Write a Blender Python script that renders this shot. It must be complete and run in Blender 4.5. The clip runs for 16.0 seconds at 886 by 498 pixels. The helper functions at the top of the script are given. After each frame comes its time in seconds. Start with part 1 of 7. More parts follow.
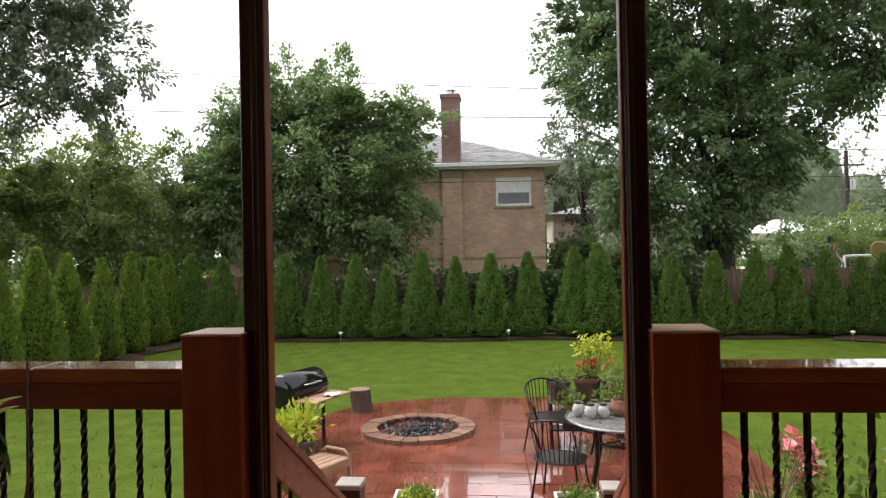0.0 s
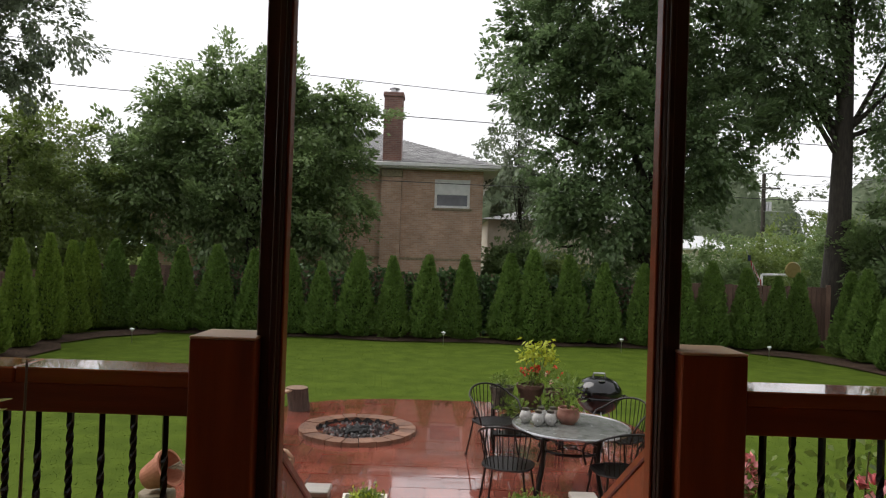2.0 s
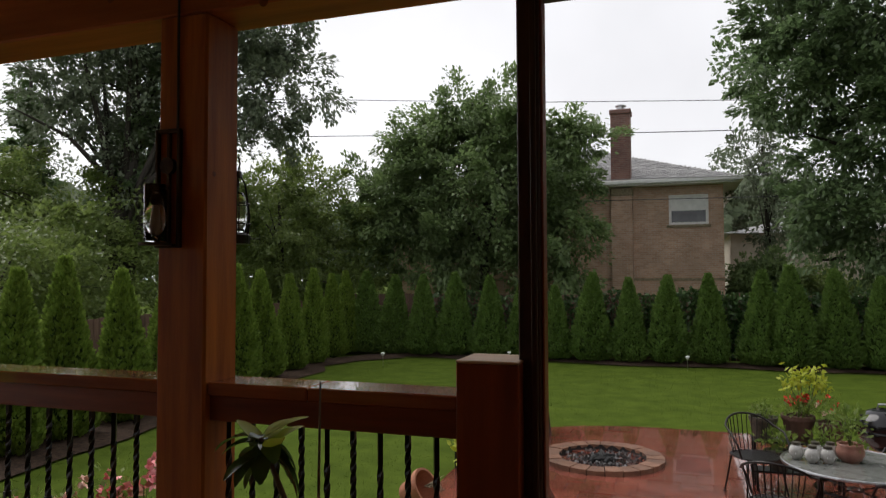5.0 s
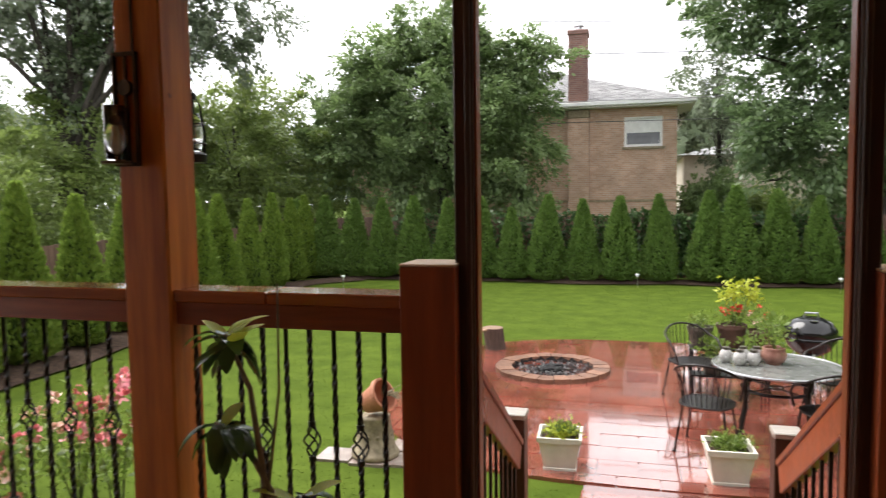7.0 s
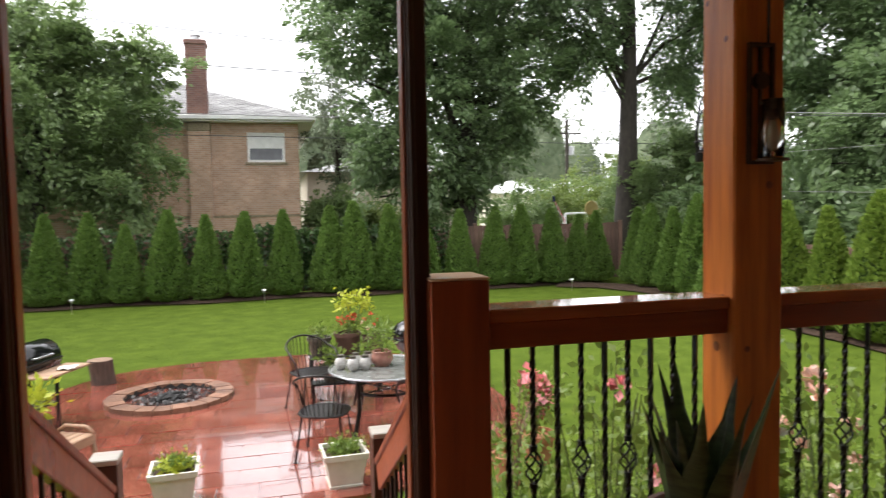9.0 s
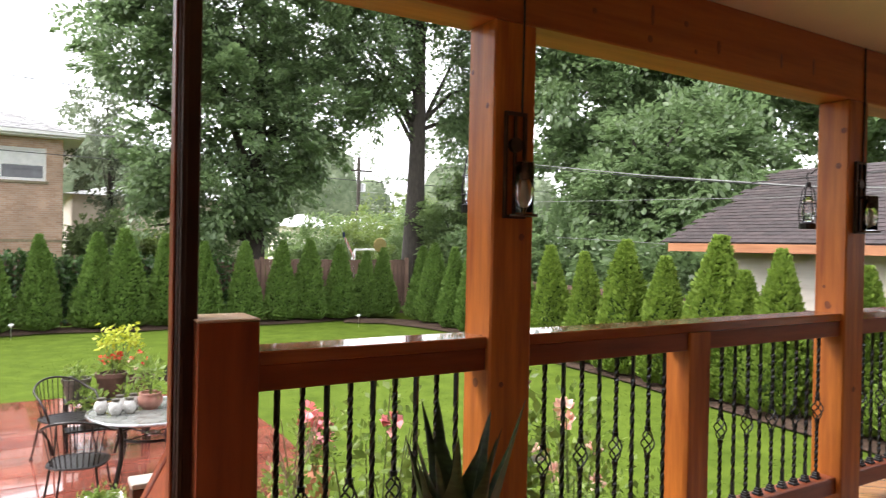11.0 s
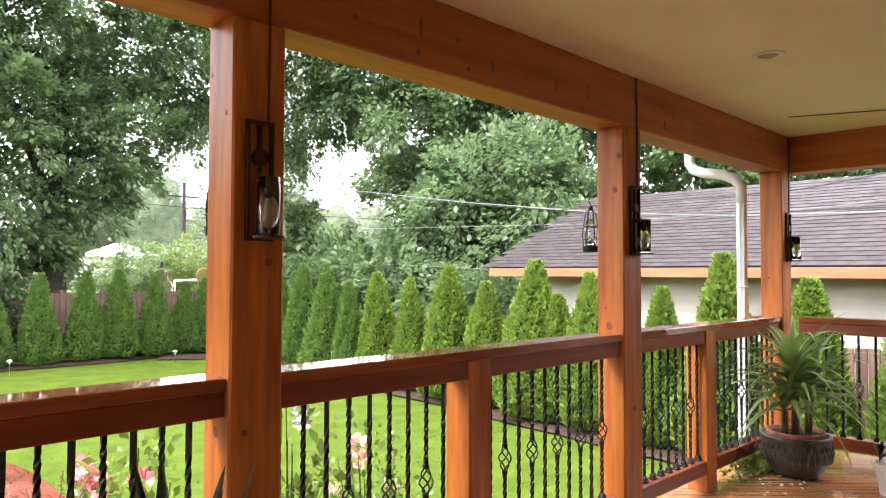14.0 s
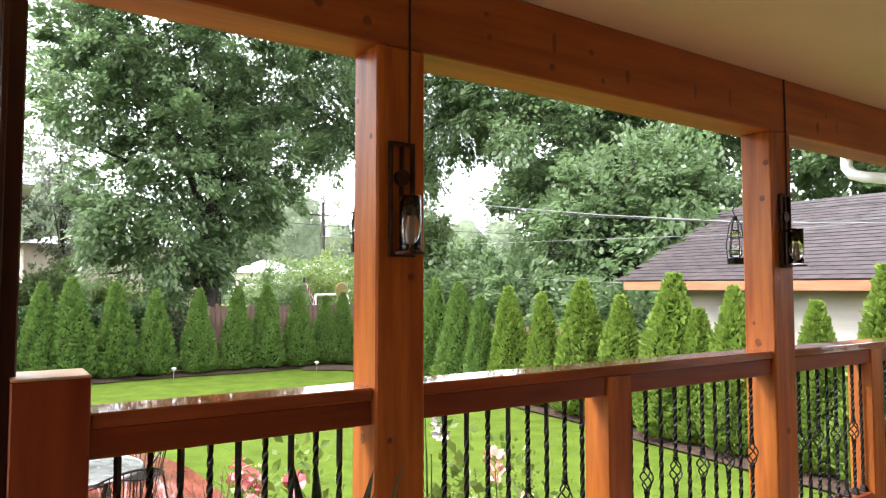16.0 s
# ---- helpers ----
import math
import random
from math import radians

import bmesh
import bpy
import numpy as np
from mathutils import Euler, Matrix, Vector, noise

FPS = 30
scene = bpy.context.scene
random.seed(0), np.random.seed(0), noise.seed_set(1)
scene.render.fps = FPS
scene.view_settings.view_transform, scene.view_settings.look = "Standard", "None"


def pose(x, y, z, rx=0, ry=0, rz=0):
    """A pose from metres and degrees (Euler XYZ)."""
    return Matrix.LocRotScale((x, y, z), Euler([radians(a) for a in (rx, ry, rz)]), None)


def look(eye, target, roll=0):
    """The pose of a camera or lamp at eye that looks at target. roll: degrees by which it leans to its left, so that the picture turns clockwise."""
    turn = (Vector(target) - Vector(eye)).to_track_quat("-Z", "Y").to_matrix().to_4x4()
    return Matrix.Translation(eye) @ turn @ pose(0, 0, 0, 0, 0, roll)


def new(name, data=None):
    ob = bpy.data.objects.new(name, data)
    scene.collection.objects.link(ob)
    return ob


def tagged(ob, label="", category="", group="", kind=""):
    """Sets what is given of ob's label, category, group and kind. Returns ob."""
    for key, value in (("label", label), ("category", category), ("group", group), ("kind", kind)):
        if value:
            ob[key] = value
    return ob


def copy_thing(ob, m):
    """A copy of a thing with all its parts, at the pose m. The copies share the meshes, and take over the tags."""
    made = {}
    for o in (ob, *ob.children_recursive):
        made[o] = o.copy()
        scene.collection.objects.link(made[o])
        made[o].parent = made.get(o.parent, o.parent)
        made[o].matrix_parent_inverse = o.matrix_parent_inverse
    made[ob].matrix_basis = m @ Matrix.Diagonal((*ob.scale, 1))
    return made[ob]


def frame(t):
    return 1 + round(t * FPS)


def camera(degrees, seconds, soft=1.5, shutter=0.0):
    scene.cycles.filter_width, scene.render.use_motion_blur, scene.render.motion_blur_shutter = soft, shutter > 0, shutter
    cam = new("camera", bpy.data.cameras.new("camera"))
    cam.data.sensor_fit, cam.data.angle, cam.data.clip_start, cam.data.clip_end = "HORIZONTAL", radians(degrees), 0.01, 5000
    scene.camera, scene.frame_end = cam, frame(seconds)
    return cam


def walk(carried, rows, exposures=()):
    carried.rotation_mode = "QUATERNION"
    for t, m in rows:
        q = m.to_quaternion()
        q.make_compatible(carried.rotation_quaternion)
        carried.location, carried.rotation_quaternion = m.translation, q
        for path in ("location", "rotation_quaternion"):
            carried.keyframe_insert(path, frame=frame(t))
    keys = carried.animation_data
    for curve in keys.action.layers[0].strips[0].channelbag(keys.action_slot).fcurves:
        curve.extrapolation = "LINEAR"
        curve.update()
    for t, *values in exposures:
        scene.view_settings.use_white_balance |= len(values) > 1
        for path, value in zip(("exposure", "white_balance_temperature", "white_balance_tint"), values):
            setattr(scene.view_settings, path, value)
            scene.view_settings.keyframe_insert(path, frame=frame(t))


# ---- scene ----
cam = camera(65.3, 16.0, soft=1.2, shutter=0.3)
PATH = [
    (0, (0.207, -1.827, 2.287), (-0.003, 0.162, 2.305), -1.1),
    (0.5, (0.069, -1.824, 2.287), (-0.103, 0.167, 2.356), -0.1),
    (1, (-0.069, -1.814, 2.298), (-0.128, 0.183, 2.39), 0.6),
    (1.5, (-0.08, -1.791, 2.3), (-0.104, 0.208, 2.343), 2.0),
    (2, (-0.071, -1.781, 2.311), (-0.075, 0.219, 2.329), 1.9),
    (2.5, (-0.064, -1.775, 2.313), (-0.128, 0.224, 2.343), 1.7),
    (3, (-0.068, -1.754, 2.32), (-0.16, 0.238, 2.477), 0.4),
    (3.5, (-0.114, -1.738, 2.34), (-0.493, 0.209, 2.601), -0.6),
    (4, (-0.153, -1.739, 2.327), (-0.745, 0.15, 2.614), 1.7),
    (4.5, (-0.166, -1.718, 2.317), (-0.815, 0.163, 2.517), 1.5),
    (4.7, (-0.165, -1.726, 2.308), (-0.818, 0.158, 2.458), 0.3),
    (6.8, (-0.003, -1.973, 2.302), (-0.623, -0.076, 2.168), -1.1),
    (7, (-0.039, -1.936, 2.271), (-0.579, -0.016, 2.129), -0.8),
    (7.5, (-0.014, -1.893, 2.266), (-0.365, 0.069, 2.104), -0.4),
    (8, (0.013, -1.899, 2.267), (-0.171, 0.087, 2.116), -0.3),
    (8.5, (0.069, -1.894, 2.28), (0.269, 0.092, 2.159), -1.3),
    (9, (0.119, -1.852, 2.276), (0.608, 0.084, 2.16), -1.1),
    (9.2, (0.133, -1.848, 2.276), (0.736, 0.055, 2.161), -0.9),
    (11.3, (0.142, -1.939, 2.305), (1.31, -0.315, 2.298), -0.5),
    (11.5, (0.169, -1.92, 2.304), (1.439, -0.375, 2.278), -1.6),
    (12, (0.202, -1.923, 2.302), (1.593, -0.487, 2.242), -0.7),
    (12.5, (0.26, -1.92, 2.304), (1.705, -0.54, 2.214), -2.1),
    (13, (0.373, -1.894, 2.318), (1.758, -0.452, 2.312), 0.6),
    (13.5, (0.465, -1.902, 2.311), (1.825, -0.436, 2.365), 0.2),
    (14, (0.521, -1.907, 2.299), (1.924, -0.484, 2.369), 0.2),
    (14.5, (0.501, -1.908, 2.314), (1.87, -0.453, 2.409), 0.0),
    (15, (0.488, -1.912, 2.312), (1.791, -0.399, 2.426), 0.2),
    (15.5, (0.489, -1.918, 2.303), (1.664, -0.303, 2.41), -0.2),
    (16, (0.479, -1.918, 2.299), (1.593, -0.26, 2.409), 0.0),
]
EXPOSURE = [
    (0.0, 1.28, 6500, 13), (0.5, 0.76, 6500, 13), (1.0, 0.14, 6500, 13), (1.5, 0.13, 6500, 13), (2.0, 0.58, 6500, 13), (2.5, 0.58, 6500, 13),
    (3.0, 0.23, 6500, 13), (3.5, -0.04, 6500, 13), (4.7, 0.10, 6500, 13), (6.8, 1.63, 6500, 13), (8.0, 1.80, 6450, 13), (9.2, 1.68, 6450, 13),
    (11.3, 2.38, 6350, 15), (12.5, 2.82, 6300, 15), (14.0, 2.94, 6250, 15), (15.5, 2.94, 6150, 15), (16.0, 2.80, 6150, 15),
]
walk(cam, [(t, look(eye, target, roll)) for t, eye, target, roll in PATH], EXPOSURE)

# ---- world, sun ----
def world_sky():
    w = bpy.data.worlds.new("overcast")
    scene.world = w
    w.use_nodes = True
    nt = w.node_tree
    nt.nodes.clear()
    out = nt.nodes.new("ShaderNodeOutputWorld")
    bg = nt.nodes.new("ShaderNodeBackground")
    sky = nt.nodes.new("ShaderNodeTexSky")
    sky.sky_type = "NISHITA"
    sky.sun_disc = False
    sky.sun_elevation = radians(48)
    sky.sun_rotation = radians(-66)
    sky.air_density = 1.0
    sky.dust_density = 1.0
    sky.ozone_density = 0.6
    hs = nt.nodes.new("ShaderNodeHueSaturation")
    hs.inputs["Saturation"].default_value = 0.10
    no = nt.nodes.new("ShaderNodeTexNoise")
    no.inputs["Scale"].default_value = 3.0
    no.inputs["Detail"].default_value = 4.0
    mr = nt.nodes.new("ShaderNodeMapRange")
    mr.inputs["To Min"].default_value = 0.78
    mr.inputs["To Max"].default_value = 1.22
    mx = nt.nodes.new("ShaderNodeMix")
    mx.data_type = "RGBA"
    mx.blend_type = "MULTIPLY"
    mx.inputs["Factor"].default_value = 1.0
    nt.links.new(sky.outputs["Color"], hs.inputs["Color"])
    nt.links.new(no.outputs["Fac"], mr.inputs["Value"])
    cloud_deck = nt.nodes.new("ShaderNodeMix")
    cloud_deck.data_type = "RGBA"
    cloud_deck.inputs["Factor"].default_value = 0.7
    cloud_deck.inputs["B"].default_value = (5.2, 5.3, 5.4, 1)
    nt.links.new(hs.outputs["Color"], cloud_deck.inputs["A"])
    nt.links.new(cloud_deck.outputs["Result"], mx.inputs["A"])
    nt.links.new(mr.outputs["Result"], mx.inputs["B"])
    nt.links.new(mx.outputs["Result"], bg.inputs["Color"])
    bg.inputs["Strength"].default_value = 0.15
    nt.links.new(bg.outputs["Background"], out.inputs["Surface"])


world_sky()
sun = new("sun", bpy.data.lights.new("sun", "SUN"))
sun.data.energy = 1.4
sun.data.angle = radians(40)
sun.data.color = (1.0, 0.97, 0.92)
sun.matrix_world = look((-16, 7, 24), (0, 0, 0))


# ---- materials ----
def mat(name, a, b, rough=0.6, scale=6.0, stretch=(1, 1, 1), bump=0.2, metal=0.0, rough2=None, vary=0.0, detail=6.0, island=False, fine=60.0, spec=0.5, wet=0.0):
    """Two tones mixed by noise, a finer grain in the relief, and a shade of its own for each piece."""
    m = bpy.data.materials.new(name)
    m.use_nodes = True
    nt = m.node_tree
    p = nt.nodes["Principled BSDF"]
    p.inputs["Metallic"].default_value = metal
    p.inputs["Specular IOR Level"].default_value = spec
    p.inputs["Coat Weight"].default_value = wet
    p.inputs["Coat Roughness"].default_value = 0.03
    tc = nt.nodes.new("ShaderNodeTexCoord")
    mp = nt.nodes.new("ShaderNodeMapping")
    mp.inputs["Scale"].default_value = stretch
    nt.links.new(tc.outputs["Object"], mp.inputs["Vector"])
    n1 = nt.nodes.new("ShaderNodeTexNoise")
    n1.inputs["Scale"].default_value = scale
    n1.inputs["Detail"].default_value = detail
    n1.inputs["Roughness"].default_value = 0.6
    nt.links.new(mp.outputs["Vector"], n1.inputs["Vector"])
    n2 = nt.nodes.new("ShaderNodeTexNoise")
    n2.inputs["Scale"].default_value = fine
    n2.inputs["Detail"].default_value = 3.0
    nt.links.new(mp.outputs["Vector"], n2.inputs["Vector"])
    ramp = nt.nodes.new("ShaderNodeMapRange")
    ramp.inputs["From Min"].default_value = 0.32
    ramp.inputs["From Max"].default_value = 0.68
    nt.links.new(n1.outputs["Fac"], ramp.inputs["Value"])
    mx = nt.nodes.new("ShaderNodeMix")
    mx.data_type = "RGBA"
    mx.inputs["A"].default_value = (*a, 1)
    mx.inputs["B"].default_value = (*b, 1)
    nt.links.new(ramp.outputs["Result"], mx.inputs["Factor"])
    colour = mx.outputs["Result"]
    if vary:
        if island:
            gi = nt.nodes.new("ShaderNodeNewGeometry")
            rnd = gi.outputs["Random Per Island"]
        else:
            gi = nt.nodes.new("ShaderNodeObjectInfo")
            rnd = gi.outputs["Random"]
        vr = nt.nodes.new("ShaderNodeMapRange")
        vr.inputs["To Min"].default_value = 1 - vary
        vr.inputs["To Max"].default_value = 1 + vary
        nt.links.new(rnd, vr.inputs["Value"])
        hv = nt.nodes.new("ShaderNodeHueSaturation")
        nt.links.new(vr.outputs["Result"], hv.inputs["Value"])
        nt.links.new(colour, hv.inputs["Color"])
        colour = hv.outputs["Color"]
    nt.links.new(colour, p.inputs["Base Color"])
    if rough2 is None:
        p.inputs["Roughness"].default_value = rough
    else:
        rr = nt.nodes.new("ShaderNodeMapRange")
        rr.inputs["From Min"].default_value = 0.35
        rr.inputs["From Max"].default_value = 0.65
        rr.inputs["To Min"].default_value = rough
        rr.inputs["To Max"].default_value = rough2
        n3 = nt.nodes.new("ShaderNodeTexNoise")
        n3.inputs["Scale"].default_value = scale * 0.35
        n3.inputs["Detail"].default_value = 4.0
        nt.links.new(tc.outputs["Object"], n3.inputs["Vector"])
        nt.links.new(n3.outputs["Fac"], rr.inputs["Value"])
        nt.links.new(rr.outputs["Result"], p.inputs["Roughness"])
    if bump:
        ad = nt.nodes.new("ShaderNodeMath")
        ad.operation = "ADD"
        nt.links.new(n1.outputs["Fac"], ad.inputs[0])
        nt.links.new(n2.outputs["Fac"], ad.inputs[1])
        bp = nt.nodes.new("ShaderNodeBump")
        bp.inputs["Strength"].default_value = bump
        bp.inputs["Distance"].default_value = 0.01
        nt.links.new(ad.outputs["Value"], bp.inputs["Height"])
        nt.links.new(bp.outputs["Normal"], p.inputs["Normal"])
    return m


def leaf_mat(name, a, b, rough=0.55, through_light=0.35, gloss=0.5):
    m = bpy.data.materials.new(name)
    m.use_nodes = True
    nt = m.node_tree
    p = nt.nodes["Principled BSDF"]
    p.inputs["Roughness"].default_value = rough
    p.inputs["Specular IOR Level"].default_value = gloss
    gi = nt.nodes.new("ShaderNodeNewGeometry")
    tc = nt.nodes.new("ShaderNodeTexCoord")
    no = nt.nodes.new("ShaderNodeTexNoise")
    no.inputs["Scale"].default_value = 0.9
    no.inputs["Detail"].default_value = 3.0
    nt.links.new(tc.outputs["Object"], no.inputs["Vector"])
    ad = nt.nodes.new("ShaderNodeMath")
    ad.operation = "MULTIPLY_ADD"
    ad.inputs[1].default_value = 0.45
    nt.links.new(gi.outputs["Random Per Island"], ad.inputs[0])
    sb = nt.nodes.new("ShaderNodeMath")
    sb.operation = "MULTIPLY_ADD"
    sb.inputs[1].default_value = 1.2
    sb.inputs[2].default_value = -0.4
    nt.links.new(no.outputs["Fac"], sb.inputs[0])
    nt.links.new(sb.outputs["Value"], ad.inputs[2])
    mx = nt.nodes.new("ShaderNodeMix")
    mx.data_type = "RGBA"
    mx.inputs["A"].default_value = (*a, 1)
    mx.inputs["B"].default_value = (*b, 1)
    nt.links.new(ad.outputs["Value"], mx.inputs["Factor"])
    nt.links.new(mx.outputs["Result"], p.inputs["Base Color"])
    tr = nt.nodes.new("ShaderNodeBsdfTranslucent")
    nt.links.new(mx.outputs["Result"], tr.inputs["Color"])
    ms = nt.nodes.new("ShaderNodeMixShader")
    ms.inputs["Fac"].default_value = through_light
    nt.links.new(p.outputs["BSDF"], ms.inputs[1])
    nt.links.new(tr.outputs["BSDF"], ms.inputs[2])
    nt.links.new(ms.outputs["Shader"], nt.nodes["Material Output"].inputs["Surface"])
    return m


def glass_mat(name, tint=(1, 1, 1), rough=0.02):
    m = bpy.data.materials.new(name)
    m.use_nodes = True
    p = m.node_tree.nodes["Principled BSDF"]
    p.inputs["Base Color"].default_value = (*tint, 1)
    p.inputs["Transmission Weight"].default_value = 1.0
    p.inputs["Roughness"].default_value = rough
    p.inputs["IOR"].default_value = 1.45
    return m


def brick_mat(name, c1, c2, mortar, w=0.2, h=0.068):
    m = bpy.data.materials.new(name)
    m.use_nodes = True
    nt = m.node_tree
    p = nt.nodes["Principled BSDF"]
    p.inputs["Roughness"].default_value = 0.8
    tc = nt.nodes.new("ShaderNodeTexCoord")
    sx = nt.nodes.new("ShaderNodeSeparateXYZ")
    cx = nt.nodes.new("ShaderNodeCombineXYZ")
    ad = nt.nodes.new("ShaderNodeMath")
    nt.links.new(tc.outputs["Object"], sx.inputs[0])
    nt.links.new(sx.outputs["X"], ad.inputs[0])
    nt.links.new(sx.outputs["Y"], ad.inputs[1])
    nt.links.new(ad.outputs["Value"], cx.inputs["X"])
    nt.links.new(sx.outputs["Z"], cx.inputs["Y"])
    br = nt.nodes.new("ShaderNodeTexBrick")
    br.inputs["Scale"].default_value = 1.0
    br.inputs["Brick Width"].default_value = w
    br.inputs["Row Height"].default_value = h
    br.inputs["Mortar Size"].default_value = 0.006
    br.inputs["Color1"].default_value = (*c1, 1)
    br.inputs["Color2"].default_value = (*c2, 1)
    br.inputs["Mortar"].default_value = (*mortar, 1)
    nt.links.new(cx.outputs["Vector"], br.inputs["Vector"])
    no = nt.nodes.new("ShaderNodeTexNoise")
    no.inputs["Scale"].default_value = 1.3
    no.inputs["Detail"].default_value = 7.0
    nt.links.new(tc.outputs["Object"], no.inputs["Vector"])
    mr = nt.nodes.new("ShaderNodeMapRange")
    mr.inputs["To Min"].default_value = 0.6
    mr.inputs["To Max"].default_value = 1.35
    nt.links.new(no.outputs["Fac"], mr.inputs["Value"])
    hv = nt.nodes.new("ShaderNodeHueSaturation")
    nt.links.new(mr.outputs["Result"], hv.inputs["Value"])
    nt.links.new(br.outputs["Color"], hv.inputs["Color"])
    nt.links.new(hv.outputs["Color"], p.inputs["Base Color"])
    bp = nt.nodes.new("ShaderNodeBump")
    bp.inputs["Strength"].default_value = 0.5
    bp.inputs["Distance"].default_value = 0.01
    bp.invert = True
    nt.links.new(br.outputs["Fac"], bp.inputs["Height"])
    nt.links.new(bp.outputs["Normal"], p.inputs["Normal"])
    return m


CEDAR_A, CEDAR_B = (0.29, 0.068, 0.010), (0.60, 0.190, 0.028)
M_POST = mat("stained_cedar_upright", CEDAR_A, CEDAR_B, 0.36, 3.0, (6, 6, 0.5), 0.12, rough2=0.5, vary=0.12)
M_NEWEL = mat("stained_cedar_newel", (0.19, 0.037, 0.013), (0.33, 0.072, 0.022), 0.32, 3.0, (6, 6, 0.5), 0.12, rough2=0.5, vary=0.08)
M_RAIL = mat("stained_cedar_along", (0.18, 0.037, 0.013), (0.33, 0.075, 0.022), 0.26, 3.0, (0.5, 6, 6), 0.12, rough2=0.42, vary=0.12)
M_CAP = mat("wet_cedar_cap", (0.22, 0.050, 0.015), (0.38, 0.105, 0.030), 0.06, 3.0, (0.5, 6, 6), 0.04, rough2=0.24, vary=0.1, wet=0.9)
# Newel cap wood lightened so its colour carries the reflected sky.
M_CAPSHEEN = mat("sky_sheen_cap", (0.54, 0.33, 0.19), (0.68, 0.46, 0.30), 0.3, 4.0, (0.6, 5, 5), 0.05, rough2=0.5, wet=0.15)
M_BLEACH = mat("bleached_board", (0.34, 0.31, 0.27), (0.48, 0.44, 0.39), 0.3, 4, (1, 6, 6), 0.15, wet=0.3)
# Pale stone; sky reflected on the wet slabs is partly in this colour.
M_FLAG = mat("pale_sheen_flagstone", (0.25, 0.19, 0.165), (0.38, 0.31, 0.27), 0.12, 6, bump=0.1, rough2=0.3, wet=0.6)
M_BEAM = mat("stained_beam", (0.28, 0.066, 0.014), (0.52, 0.155, 0.030), 0.5, 2.5, (0.35, 5, 5), 0.12)
M_BEAMY = mat("stained_beam_across", (0.32, 0.080, 0.016), (0.50, 0.145, 0.030), 0.5, 2.5, (5, 0.35, 5), 0.12)
M_KNOT = mat("wood_knot", (0.16, 0.045, 0.014), (0.25, 0.07, 0.02), 0.45, 30, (1, 1, 1), 0.1)
M_DARKWOOD = mat("dark_stained_wood", (0.034, 0.012, 0.008), (0.066, 0.021, 0.012), 0.38, 3.0, (6, 6, 0.5), 0.15)
M_DECK = mat("wet_deck_board", (0.27, 0.115, 0.042), (0.62, 0.32, 0.135), 0.04, 2.4, (0.4, 15, 15), 0.025, rough2=0.1, vary=0.2, wet=1.0)
M_IRON = mat("black_iron", (0.012, 0.012, 0.013), (0.03, 0.03, 0.032), 0.34, 40, bump=0.15, metal=0.6)
M_FURN = mat("wrought_iron", (0.016, 0.015, 0.015), (0.045, 0.04, 0.038), 0.3, 40, bump=0.15, metal=0.7)
M_RUST = mat("aged_bronze", (0.045, 0.028, 0.02), (0.09, 0.05, 0.03), 0.5, 30, bump=0.2, metal=0.7)
M_CEIL = mat("ceiling_paint", (0.74, 0.645, 0.48), (0.80, 0.705, 0.54), 0.6, 1.5, bump=0.05, fine=200)
M_WHITE = mat("white_metal", (0.74, 0.75, 0.76), (0.82, 0.82, 0.82), 0.35, 5, bump=0.05)
M_TRIMW = mat("white_trim_paint", (0.66, 0.66, 0.64), (0.78, 0.78, 0.76), 0.5, 6, bump=0.1)
M_STUCCO = mat("house_wall_brick", (0.13, 0.085, 0.065), (0.20, 0.135, 0.10), 0.8, 3, bump=0.2)
M_SLAB = mat("wet_red_paver", (0.175, 0.045, 0.030), (0.30, 0.092, 0.062), 0.01, 2.2, bump=0.03, rough2=0.17, vary=0.22, wet=1.0)
M_JOINT = mat("paver_bed", (0.10, 0.03, 0.022), (0.17, 0.055, 0.04), 0.2, 12, bump=0.1, wet=1.0)
M_PITRING = mat("fire_pit_block", (0.135, 0.062, 0.038), (0.27, 0.14, 0.085), 0.42, 9, bump=0.4, vary=0.25)
M_ASH = mat("ash_gravel", (0.05, 0.05, 0.05), (0.20, 0.195, 0.19), 0.7, 30, bump=0.6, vary=0.5, island=True)
M_CHAR = mat("charred_wood", (0.006, 0.006, 0.006), (0.02, 0.019, 0.018), 0.8, 20, bump=0.7)
M_SOIL = mat("mulch", (0.026, 0.017, 0.012), (0.085, 0.055, 0.038), 0.9, 14, bump=1.0, spec=0.15)
M_FENCE = mat("weathered_fence", (0.085, 0.048, 0.034), (0.175, 0.105, 0.072), 0.75, 3, (8, 8, 0.6), 0.3, vary=0.3)
M_BARK = mat("bark", (0.022, 0.018, 0.014), (0.06, 0.049, 0.038), 0.85, 5, (4, 4, 0.7), 1.0)
M_BLACK = mat("black_enamel", (0.006, 0.006, 0.007), (0.014, 0.014, 0.015), 0.10, 10, bump=0.02)
M_STEEL = mat("worn_steel", (0.35, 0.35, 0.36), (0.55, 0.55, 0.56), 0.3, 20, bump=0.1, metal=1.0)
M_CLAY = mat("terracotta", (0.36, 0.13, 0.07), (0.50, 0.21, 0.12), 0.6, 12, bump=0.25)
M_STONEP = mat("cast_stone", (0.15, 0.12, 0.07), (0.31, 0.255, 0.16), 0.65, 14, bump=0.5)
M_POTDARK = mat("dark_glazed_pot", (0.035, 0.03, 0.024), (0.10, 0.085, 0.065), 0.35, 18, bump=0.4)
M_POTCREAM = mat("cream_planter", (0.60, 0.57, 0.48), (0.72, 0.69, 0.60), 0.4, 6, bump=0.1)
M_POTGREY = mat("pale_plastic_pot", (0.50, 0.44, 0.40), (0.62, 0.56, 0.50), 0.45, 8, bump=0.1)
